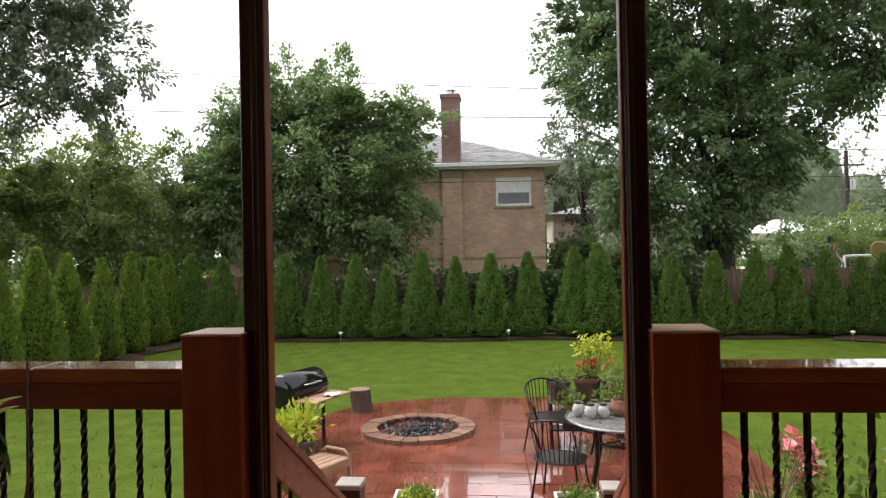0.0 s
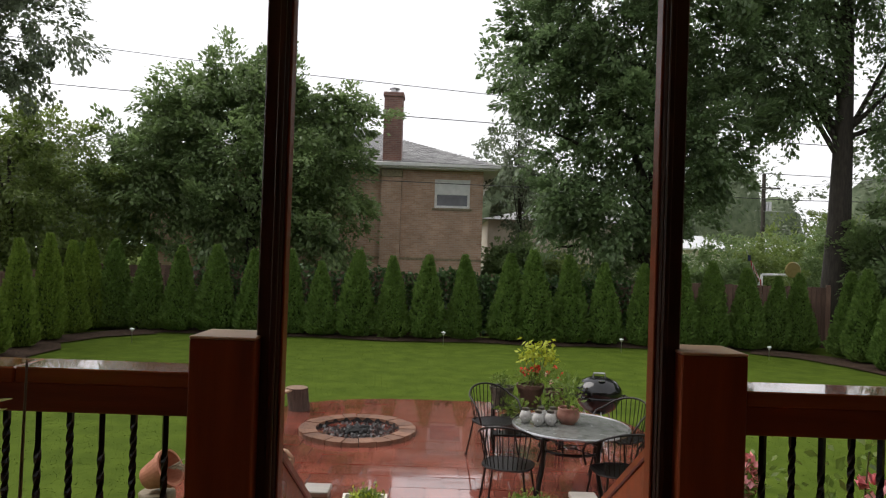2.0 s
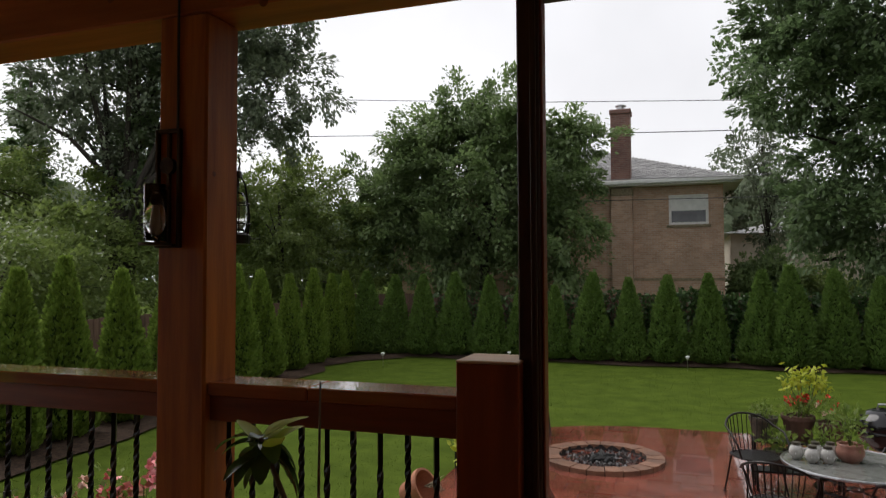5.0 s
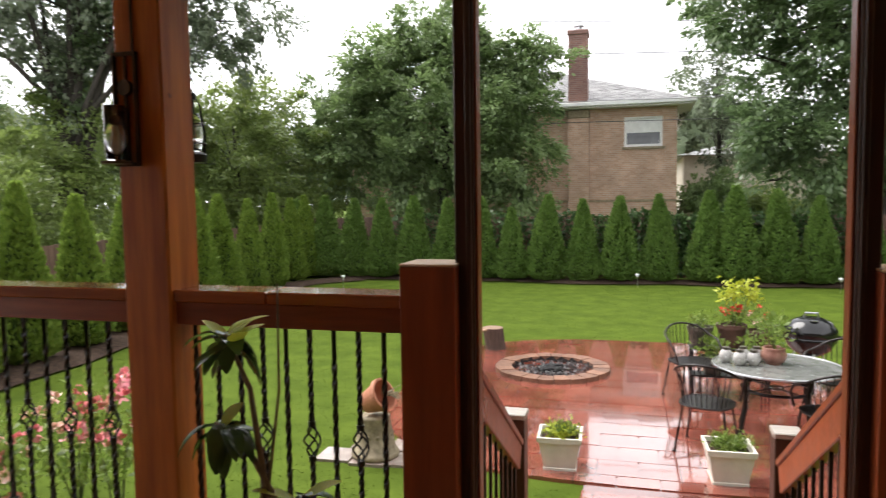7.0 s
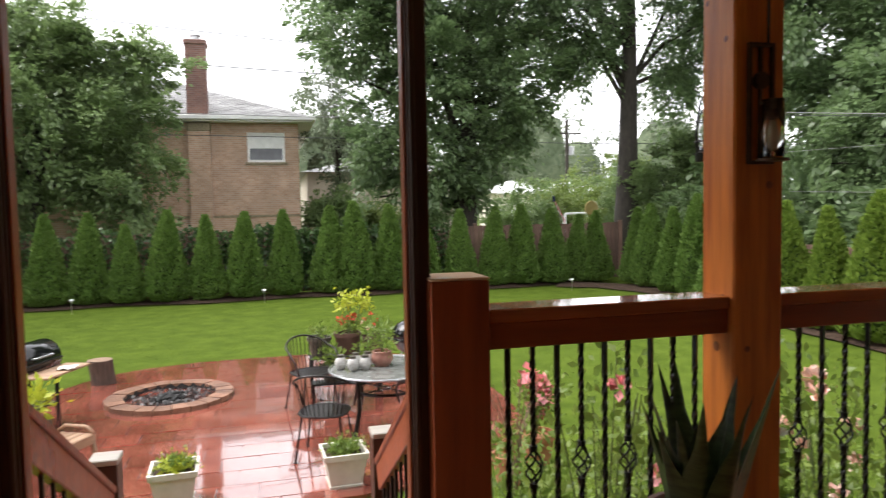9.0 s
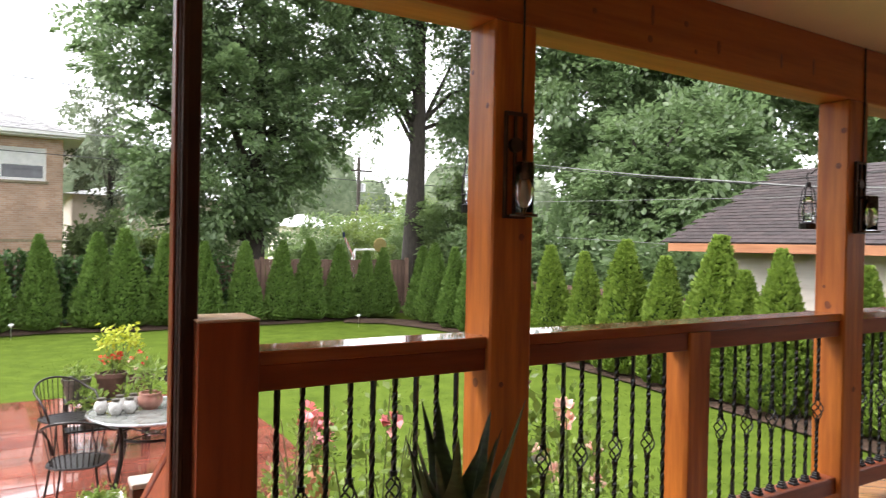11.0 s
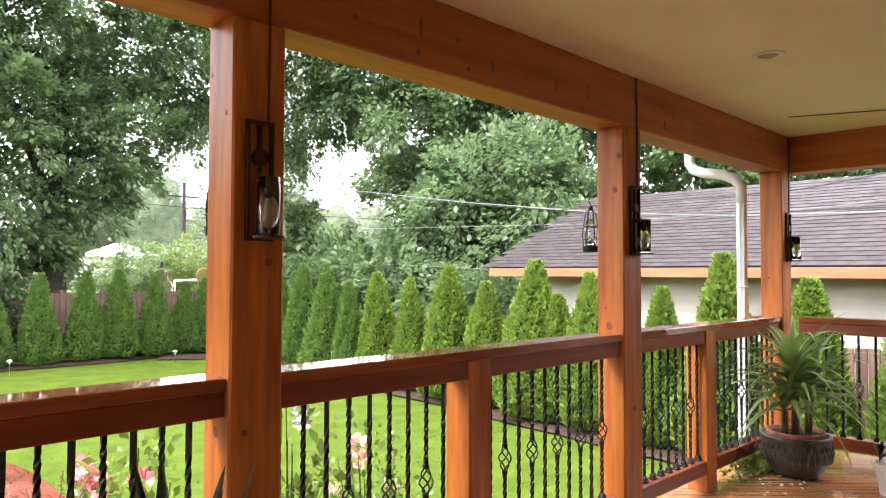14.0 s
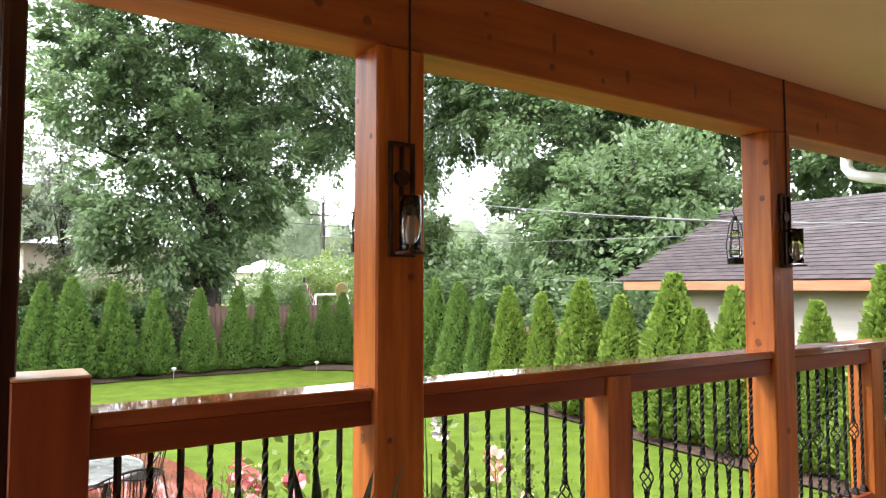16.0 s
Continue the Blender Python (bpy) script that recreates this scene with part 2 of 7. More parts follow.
M_POTBROWN = mat("brown_plastic_pot", (0.07, 0.035, 0.028), (0.12, 0.06, 0.045), 0.5, 8, bump=0.1)
M_COPPER = mat("copper_glaze", (0.20, 0.075, 0.055), (0.38, 0.20, 0.15), 0.3, 10, bump=0.3)
M_JAR = mat("pearl_glass", (0.30, 0.29, 0.27), (0.60, 0.59, 0.56), 0.15, 16, bump=0.2)
M_TOP = mat("wet_table_glass", (0.10, 0.105, 0.095), (0.20, 0.205, 0.19), 0.08, 9, bump=0.12, rough2=0.3)
M_OLDWOOD = mat("weathered_wood", (0.26, 0.15, 0.09), (0.42, 0.27, 0.17), 0.55, 3, (1, 6, 6), 0.3, vary=0.1)
M_STUMP = mat("stump_bark", (0.05, 0.03, 0.022), (0.12, 0.075, 0.055), 0.8, 6, (5, 5, 1), 0.8)
M_CUT = mat("cut_wood", (0.17, 0.10, 0.065), (0.28, 0.18, 0.12), 0.6, 12, bump=0.2)
M_BRICK = brick_mat("tan_brick", (0.50, 0.33, 0.23), (0.39, 0.235, 0.155), (0.46, 0.40, 0.34))
M_BRICKR = brick_mat("red_brick", (0.25, 0.125, 0.10), (0.17, 0.085, 0.07), (0.24, 0.19, 0.17))
M_ROOFG = mat("grey_shingle", (0.20, 0.195, 0.19), (0.33, 0.325, 0.32), 0.55, 9, bump=0.5, vary=0.25)
M_SHING = mat("wet_brown_shingle", (0.020, 0.0135, 0.0135), (0.044, 0.030, 0.029), 0.5, 6, bump=0.4, vary=0.35, rough2=0.7, spec=0.35)
M_SIDING = mat("cream_siding", (0.64, 0.58, 0.49), (0.74, 0.68, 0.59), 0.55, 2, (0.5, 0.3, 5), 0.08, vary=0.04)
M_FASCIA = mat("raw_fascia", (0.24, 0.095, 0.040), (0.38, 0.165, 0.075), 0.6, 3, (6, 0.4, 6), 0.2)
M_CABLE = mat("cable", (0.02, 0.02, 0.02), (0.04, 0.04, 0.04), 0.5, 20, bump=0)
M_CABLEW = mat("pale_cable", (0.16, 0.16, 0.16), (0.28, 0.28, 0.27), 0.4, 20, bump=0)
M_PANE = mat("dark_pane", (0.05, 0.055, 0.06), (0.08, 0.085, 0.09), 0.06, 3, bump=0)
M_BULB = mat("warm_bulb", (0.34, 0.27, 0.19), (0.44, 0.36, 0.27), 0.2, 10, bump=0)
M_PINK = mat("pink_petal", (0.74, 0.20, 0.25), (0.86, 0.42, 0.42), 0.5, 20, bump=0.1, vary=0.25, island=True)
M_PALEPINK = mat("pale_petal", (0.78, 0.42, 0.36), (0.86, 0.66, 0.56), 0.5, 20, bump=0.1, vary=0.2, island=True)
M_RED = mat("red_petal", (0.62, 0.03, 0.025), (0.75, 0.08, 0.05), 0.5, 20, bump=0.1, vary=0.2, island=True)
M_YELLOW = mat("yellow_plastic", (0.30, 0.23, 0.08), (0.38, 0.30, 0.12), 0.35, 8, bump=0.05)
M_BLUE = mat("blue_cloth", (0.03, 0.035, 0.08), (0.04, 0.05, 0.11), 0.8, 20, bump=0.1)
M_REDCLOTH = mat("red_cloth", (0.45, 0.02, 0.03), (0.55, 0.04, 0.05), 0.8, 20, bump=0.1)
M_WHITECLOTH = mat("white_cloth", (0.7, 0.7, 0.7), (0.8, 0.8, 0.8), 0.8, 20, bump=0.1)
M_STEM = mat("green_stem", (0.06, 0.09, 0.025), (0.12, 0.14, 0.05), 0.6, 20, bump=0.3)
M_CANE = mat("brown_cane", (0.14, 0.10, 0.06), (0.26, 0.19, 0.12), 0.7, 20, bump=0.4)
M_GLASS = glass_mat("clear_glass")
# Blue is raised in the next two greens to paint in some haze.
M_LEAF = leaf_mat("tree_leaf", (0.12, 0.18, 0.066), (0.265, 0.365, 0.145), 0.38, 0.55, 0.75)
M_LEAFD = leaf_mat("dark_tree_leaf", (0.10, 0.158, 0.066), (0.22, 0.315, 0.135), 0.38, 0.55, 0.75)
M_LEAFY = leaf_mat("light_tree_leaf", (0.12, 0.175, 0.042), (0.27, 0.345, 0.095), 0.38, 0.55, 0.75)
# Greyed green; on the skyline woods it stands for haze.
M_LEAFG = leaf_mat("grey_tree_leaf", (0.12, 0.155, 0.095), (0.24, 0.28, 0.18), 0.45, 0.4)
# Sunlit copy of the hedge green; the sun is put into its colour.
M_THUJALIT = leaf_mat("sunlit_hedge_leaf", (0.105, 0.175, 0.026), (0.30, 0.41, 0.075), 0.5, 0.4, 0.2)
M_THUJAD = leaf_mat("dark_hedge_leaf", (0.085, 0.16, 0.034), (0.215, 0.32, 0.075), 0.5, 0.4, 0.25)
# Dark green for the hidden cones; shade between leaves is in this colour.
M_CORESHADE = mat("hedge_core_shade", (0.030, 0.055, 0.014), (0.06, 0.095, 0.026), 0.9, 12, bump=0.6, spec=0.1)
# Filler of the far woods, darker than its leaves to carry the shade.
M_WOODSFILL = mat("woods_shade_fill", (0.09, 0.12, 0.07), (0.19, 0.225, 0.14), 0.9, 1.4, bump=1.0, spec=0.1)
M_ROSE = leaf_mat("rose_leaf", (0.105, 0.185, 0.030), (0.30, 0.375, 0.085), 0.4, 0.45)
M_LIME = leaf_mat("lime_leaf", (0.36, 0.42, 0.03), (0.55, 0.60, 0.07))
M_GLOSSY = leaf_mat("glossy_leaf", (0.045, 0.09, 0.026), (0.12, 0.195, 0.055), 0.25, 0.2)
M_YUCCA = leaf_mat("strap_leaf", (0.12, 0.22, 0.045), (0.36, 0.46, 0.14), 0.3, 0.35)
M_SNAKE = mat("sword_leaf", (0.012, 0.030, 0.012), (0.060, 0.105, 0.040), 0.32, 12, (1, 1, 4), 0.1)
M_IVY = leaf_mat("ivy_leaf", (0.03, 0.075, 0.02), (0.09, 0.16, 0.045), 0.3, 0.25)
M_GRASS = leaf_mat("grass_blade", (0.056, 0.091, 0.0095), (0.098, 0.141, 0.017), 0.7, 0.35, 0.08)
M_LAWN = mat("lawn", (0.052, 0.082, 0.0095), (0.088, 0.128, 0.016), 0.9, 2.2, bump=0.6, fine=90, detail=9, spec=0.05)


# ---- builders ----
def thing(name, at, label, category, group="", turn=0.0, kind=""):
    ob = new(name)
    ob.matrix_world = pose(*at, 0, 0, turn)
    return tagged(ob, label, category, group, kind)


def finish(name, bm, material, smooth=False):
    me = bpy.data.meshes.new(name)
    bmesh.ops.recalc_face_normals(bm, faces=bm.faces)
    bm.to_mesh(me)
    bm.free()
    me.materials.append(material)
    if smooth:
        me.polygons.foreach_set("use_smooth", [True] * len(me.polygons))
    return me


def part(name, bm, material, parent, label="", smooth=False):
    ob = new(name, finish(name, bm, material, smooth))
    ob.parent = parent
    return tagged(ob, label)


def share(name, me, parent, at=(0, 0, 0), turn=(0, 0, 0)):
    ob = new(name, me)
    ob.parent = parent
    ob.matrix_basis = pose(*at, *turn)
    return ob


def single(name, bm, material, label, category, group="", kind="", smooth=False):
    return tagged(new(name, finish(name, bm, material, smooth)), label, category, group, kind)


def box(lo, hi, bevel=0.004, bm=None, turn=None):
    own = bmesh.new()
    r = bmesh.ops.create_cube(own, size=1.0)
    c = [(a + b) / 2 for a, b in zip(lo, hi)]
    s = [b - a for a, b in zip(lo, hi)]
    for v in own.verts:
        v.co = Vector((v.co.x * s[0], v.co.y * s[1], v.co.z * s[2]))
    if bevel:
        bmesh.ops.bevel(own, geom=own.edges[:], offset=min(bevel, min(s) * 0.45), segments=1, affect="EDGES")
    m = Matrix.Translation(c) @ (turn if turn is not None else Matrix())
    bmesh.ops.transform(own, matrix=m, verts=own.verts)
    if bm is None:
        return own
    return add(bm, own)


def add(bm, other):
    me = bpy.data.meshes.new("joining")
    other.to_mesh(me)
    other.free()
    bm.from_mesh(me)
    bpy.data.meshes.remove(me)
    return bm


def prism(outline, lo, hi, bm=None):
    """An upright block over a flat outline."""
    bm = bm or bmesh.new()
    a = [bm.verts.new((x, y, lo)) for x, y in outline]
    b = [bm.verts.new((x, y, hi)) for x, y in outline]
    n = len(outline)
    bm.faces.new(a[::-1])
    bm.faces.new(b)
    for i in range(n):
        bm.faces.new((a[i], a[(i + 1) % n], b[(i + 1) % n], b[i]))
    return bm


def lathe(profile, sides=28, bm=None, at=(0, 0, 0)):
    """A body of revolution from (radius, height) pairs."""
    bm = bm or bmesh.new()
    rings = []
    for r, z in profile:
        if r < 1e-5:
            rings.append([bm.verts.new((at[0], at[1], at[2] + z))])
        else:
            rings.append([bm.verts.new((at[0] + r * math.cos(2 * math.pi * k / sides), at[1] + r * math.sin(2 * math.pi * k / sides), at[2] + z)) for k in range(sides)])
    for a, b in zip(rings, rings[1:]):
        for k in range(sides):
            j = (k + 1) % sides
            if len(a) == 1 and len(b) > 1:
                bm.faces.new((a[0], b[j], b[k]))
            elif len(b) == 1 and len(a) > 1:
                bm.faces.new((a[k], a[j], b[0]))
            elif len(a) > 1:
                bm.faces.new((a[k], a[j], b[j], b[k]))
    return bm


def tube(points, radii, sides=8, bm=None, close=True):
    """A rod along points; radii: one number or one for each point."""
    bm = bm or bmesh.new()
    pts = [Vector([float(v) for v in p]) for p in points]
    if not isinstance(radii, (list, tuple)):
        radii = [radii] * len(pts)
    radii = [float(r) for r in radii]
    rings = []
    ref = None
    for i, p in enumerate(pts):
        d = (pts[min(i + 1, len(pts) - 1)] - pts[max(i - 1, 0)]).normalized()
        if ref is None:
            ref = Vector((1, 0, 0)) if abs(d.x) < 0.8 else Vector((0, 1, 0))
        u = (ref - d * ref.dot(d)).normalized()
        v = d.cross(u)
        ref = u
        rings.append([bm.verts.new(p + radii[i] * (math.cos(2 * math.pi * k / sides) * u + math.sin(2 * math.pi * k / sides) * v)) for k in range(sides)])
    for a, b in zip(rings, rings[1:]):
        for k in range(sides):
            j = (k + 1) % sides
            bm.faces.new((a[k], a[j], b[j], b[k]))
    if close:
        bm.faces.new(rings[0][::-1])
        bm.faces.new(rings[-1])
    return bm


def arc(c, r, a0, a1, n, z=0.0):
    return [(c[0] + r * math.cos(radians(a0 + (a1 - a0) * i / n)), c[1] + r * math.sin(radians(a0 + (a1 - a0) * i / n)), z) for i in range(n + 1)]


def clip(poly, outline):
    """The part of a polygon that lies within a convex outline, given counter-clockwise."""
    out = poly
    for (ax, ay), (bx, by) in zip(outline, outline[1:] + outline[:1]):
        src, out = out, []
        for p, q in zip(src, src[1:] + src[:1]):
            sp = (bx - ax) * (p[1] - ay) - (by - ay) * (p[0] - ax)
            sq = (bx - ax) * (q[1] - ay) - (by - ay) * (q[0] - ax)
            if sp >= 0:
                out.append(p)
            if (sp >= 0) != (sq >= 0):
                f = sp / (sp - sq)
                out.append((p[0] + f * (q[0] - p[0]), p[1] + f * (q[1] - p[1])))
        if len(out) < 3:
            return []
    return out


def leaf_mesh(name, centres, ways, sizes, material, wide=0.5, fold=0.25, rng=None, spin=True):
    """Many folded leaves in one mesh: a base, two sides and a tip each, along the ways."""
    rng = rng or np.random.default_rng(1)
    c = np.asarray(centres, float)
    w = np.asarray(ways, float)
    w = w / np.maximum(np.linalg.norm(w, axis=1, keepdims=True), 1e-6)
    n = len(c)
    s = np.broadcast_to(np.asarray(sizes, float), (n,))[:, None]
    r = rng.normal(size=(n, 3)) if spin else np.tile(np.array([[0.0, 0.0, 1.0]]), (n, 1)) + 0.45 * rng.normal(size=(n, 3))
    side = np.cross(w, r)
    side /= np.maximum(np.linalg.norm(side, axis=1, keepdims=True), 1e-6)
    up = np.cross(side, w)
    v = np.stack([c, c + s * (0.5 * w + wide * 0.5 * side + fold * 0.3 * up), c + s * w, c + s * (0.5 * w - wide * 0.5 * side + fold * 0.3 * up)], 1).reshape(-1, 3)
    me = bpy.data.meshes.new(name)
    me.vertices.add(4 * n)
    me.vertices.foreach_set("co", v.ravel())
    me.loops.add(6 * n)
    base = 4 * np.arange(n)[:, None]
    me.loops.foreach_set("vertex_index", (base + np.array([[0, 1, 2, 0, 2, 3]])).ravel().astype(np.int32))
    me.polygons.add(2 * n)
    me.polygons.foreach_set("loop_start", np.arange(0, 6 * n, 3, dtype=np.int32))
    me.update(calc_edges=True)
    me.materials.append(material)
    return me


def foliage(name, parent, centres, ways, sizes, material, seed=1, label="", **more):
    me = leaf_mesh(name, centres, ways, sizes, material, rng=np.random.default_rng(seed), **more)
    ob = new(name, me)
    ob.parent = parent
    return tagged(ob, label)


def ball_points(rng, n, shell=0.4):
    d = rng.normal(size=(n, 3))
    d /= np.linalg.norm(d, axis=1, keepdims=True)
    return d * (shell + (1 - shell) * rng.random((n, 1))) ** 0.7 * (0.78 + 0.34 * rng.random((n, 1))), d


# ---- ground ----
DECK, POST, DEEP = 0.95, 0.186, 0.162
CAP, APRON = 1.985, 1.868
BEAM, CEIL = 3.08, 3.36


def build_ground():
    bm = bmesh.new()
    bmesh.ops.create_grid(bm, x_segments=60, y_segments=60, size=300)
    single("ground", bm, M_LAWN, "green mown wet lawn reaching to the horizon", "lawn", kind="structure")
    rng = np.random.default_rng(5)
    n = 90000
    y = 0.5 + 16 * rng.random(n) ** 1.6
    x = -8 + 16.5 * rng.random(n)
    inside = (np.abs((x - 0.03) / 2.78) ** 3 + np.abs((y - 6.3) / 2.83) ** 3 < 1) | ((np.abs(x - 0.1) < 0.56) & (y < 4))
    c = np.stack([x, y, np.zeros(n)], 1)[~inside]
    w = rng.normal(size=(len(c), 3)) * (1.0, 1.0, 0.25) + (0, 0, 0.35)
    w[:, 2] = np.abs(w[:, 2])
    me = leaf_mesh("grass", c, w, 0.02 + 0.014 * rng.random(len(c)), M_GRASS, wide=0.22, rng=rng, spin=False)
    tagged(new("grass", me), "short wet green grass blades on the lawn", "grass", kind="stuff")


def build_patio():
    outline = []
    for k in range(72):
        a = 2 * math.pi * k / 72
        c, s = math.cos(a), math.sin(a)
        r = (abs(c / 2.75) ** 3 + abs(s / 2.82) ** 3) ** (-1 / 3)
        outline.append((0.03 + r * c, 6.3 + r * s))
    patio = thing("patio", (0, 0, 0), "wet red paver patio with puddles, set in the lawn", "patio", kind="structure")
    bed = [(0.03 + (x - 0.03) * 0.995, 6.3 + (y - 6.3) * 0.995) for x, y in outline]
    part("bed", prism(bed, -0.02, 0.020), M_JOINT, patio)
    walkway = [(-0.44, 1.3), (0.64, 1.3), (0.64, 3.7), (-0.44, 3.7)]
    part("bed", prism([(-0.43, 1.3), (0.63, 1.3), (0.63, 3.6), (-0.43, 3.6)], -0.02, 0.019), M_JOINT, patio)
    rng = random.Random(3)
    step = 0.335
    row = 0
    y = 1.32
    while y < 9.2:
        x = -3.2 + (step / 2 if row % 2 else 0)
        while x < 3.2:
            g = 0.005
            rect = [(x + g, y + g), (x + step - g, y + g), (x + step - g, y + step - g), (x + g, y + step - g)]
            got = clip(rect, outline)
            if not got and y + step < 3.75:
                got = clip(rect, walkway)
            # the fire pit stands free of the pavers
            if got and math.hypot(x + step / 2 + 1.1, y + step / 2 - 7.05) > 0.5:
                h = 0.03 + rng.uniform(-0.0025, 0.0025)
                slab = prism(got, 0.0, h)
                tx, ty = rng.gauss(0, 0.0016), rng.gauss(0, 0.0016)
                for v in slab.verts:
                    if v.co.z > 0.01:
                        v.co.z += tx * (v.co.x - x - step / 2) + ty * (v.co.y - y - step / 2)
                part("paver", slab, M_SLAB, patio)
            x += step
        y += step
        row += 1
    # a few pavers by the stone urn
    for k, (px, py) in enumerate(((-2.75, 3.45), (-2.42, 3.42), (-2.08, 3.47), (-1.76, 3.5), (-2.55, 3.78), (-2.2, 3.8))):
        part("paver", prism([(px, py), (px + 0.31, py + 0.02), (px + 0.30, py + 0.31), (px - 0.01, py + 0.3)], -0.01, 0.024), M_FLAG, patio)


def build_beds():
    def strip(name, pts, label):
        bm = bmesh.new()
        rng = random.Random(len(pts))
        rows = []
        for i, (x, y) in enumerate(pts):
            a, b = pts[max(i - 1, 0)], pts[min(i + 1, len(pts) - 1)]
            d = Vector((b[0] - a[0], b[1] - a[1])).normalized()
            nx, ny = -d.y, d.x
            w = 0.62 + rng.uniform(-0.08, 0.08)
            rows.append([bm.verts.new((x + nx * w * q, y + ny * w * q, z)) for q, z in ((-1.0, -0.01), (-0.92, 0.03), (-0.3, 0.07), (0.4, 0.07), (1, 0.03))])
        for a, b in zip(rows, rows[1:]):
            for k in range(4):
                bm.faces.new((a[k], a[k + 1], b[k + 1], b[k]))
        single(name, bm, M_SOIL, label, "garden bed", kind="structure", smooth=True)

    strip("mulch_bed", [(8.75 + 0.11 * y, y) for y in range(-6, 14)] + [(10.0, 14.5), (9.4, 15.9), (8.3, 16.7)], "dark mulch bed under the side hedge")
    strip("mulch_bed", [(9.0 - 0.6 * k, 17.1 + 0.1 * math.sin(k)) for k in range(30)], "dark mulch bed under the back hedge")
    strip("mulch_bed", [(-8.0, 16.7), (-8.9, 15.5), (-9.3, 14)] + [(-8.05 - 0.1 * (y - 4), y) for y in range(13, -6, -1)], "dark mulch bed under the far side hedge")


build_ground()
build_patio()
build_beds()


# ---- porch ----
def build_deck():
    deck = thing("deck", (0, 0, 0), "wet glossy brown porch deck laid in diagonal boards", "deck", kind="structure")
    outline = [(-6.2, -3.2), (6.44, -3.2), (6.44, 0.21), (-6.2, 0.21)]
    rng = random.Random(8)
    d = math.sqrt(0.5)
    w = 0.143
    count = 0
    for k in range(-46, 70):
        off = k * w
        t = -9 - rng.uniform(0, 2)
        while t < 9:
            ln = rng.uniform(1.8, 3.2)
            a, b = t + 0.0015, t + ln - 0.0015
            lo, hi = off + 0.0015, off + w - 0.0015
            # along (d, -d), across (d, d)
            rect = [(a * d + lo * d, -a * d + lo * d), (b * d + lo * d, -b * d + lo * d), (b * d + hi * d, -b * d + hi * d), (a * d + hi * d, -a * d + hi * d)]
            got = clip(rect, outline)
            if got:
                me = finish("deck_board", prism([((x - y) * d, (x + y) * d) for x, y in got], -0.028, rng.uniform(-0.0008, 0.0008)), M_DECK)
                ob = new("deck_board", me)
                ob.parent = deck
                ob.matrix_basis = pose(0, 0, DECK, 0, 0, -45)
                count += 1
            t += ln
    part("frame", box((-6.2, -3.2, DECK - 0.3), (6.44, 0.2, DECK - 0.032)), M_DARKWOOD, deck)


def knots(parent, place, count, seed):
    """Small dark knots on the faces of a timber."""
    rng = random.Random(seed)
    for _ in range(count):
        at, turn = place(rng)
        bm = lathe([(0.0, 0.0012), (rng.uniform(0.008, 0.017), 0.0)], 10)
        ob = part("knot", bm, M_KNOT, parent)
        ob.matrix_basis = pose(*at, *turn)


def post(x, label, seed=1):
    ob = thing("porch_post", (x, DEEP / 2, DECK), label, "post", "porch posts")
    h, d = 0.090, DEEP / 2
    part("shaft", box((-h, -d, 0), (h, d, BEAM - DECK + (0.045 if x < 0 else 0.0)), 0.007), M_POST, ob)

    def place(rng):
        z = rng.uniform(0.2, 2.05)
        o = rng.uniform(-0.06, 0.06)
        side = rng.choice((0, 0, 1, 2))
        return ((-h - 0.001, o, z), (0, -90, 0)) if side == 0 else (((o, -d - 0.001, z), (90, 0, 0)) if side == 1 else ((h + 0.001, o, z), (0, 90, 0)))

    knots(ob, place, 9, seed)
    return ob


def newel(x, label):
    ob = thing("newel_post", (x, 0.087, DECK), label, "newel post", "stair newels")
    part("shaft", box((-0.085, -0.087, 0), (0.085, 0.087, 1.124), 0.003), M_NEWEL, ob)
    # The bright sheen on this top comes from the pale colour.
    part("cap", box((-0.0862, -0.0882, 1.1245), (0.0862, 0.0882, 1.132), 0.003), M_CAPSHEEN, ob, "wet flat wooden cap, sky sheen put into its pale colour")


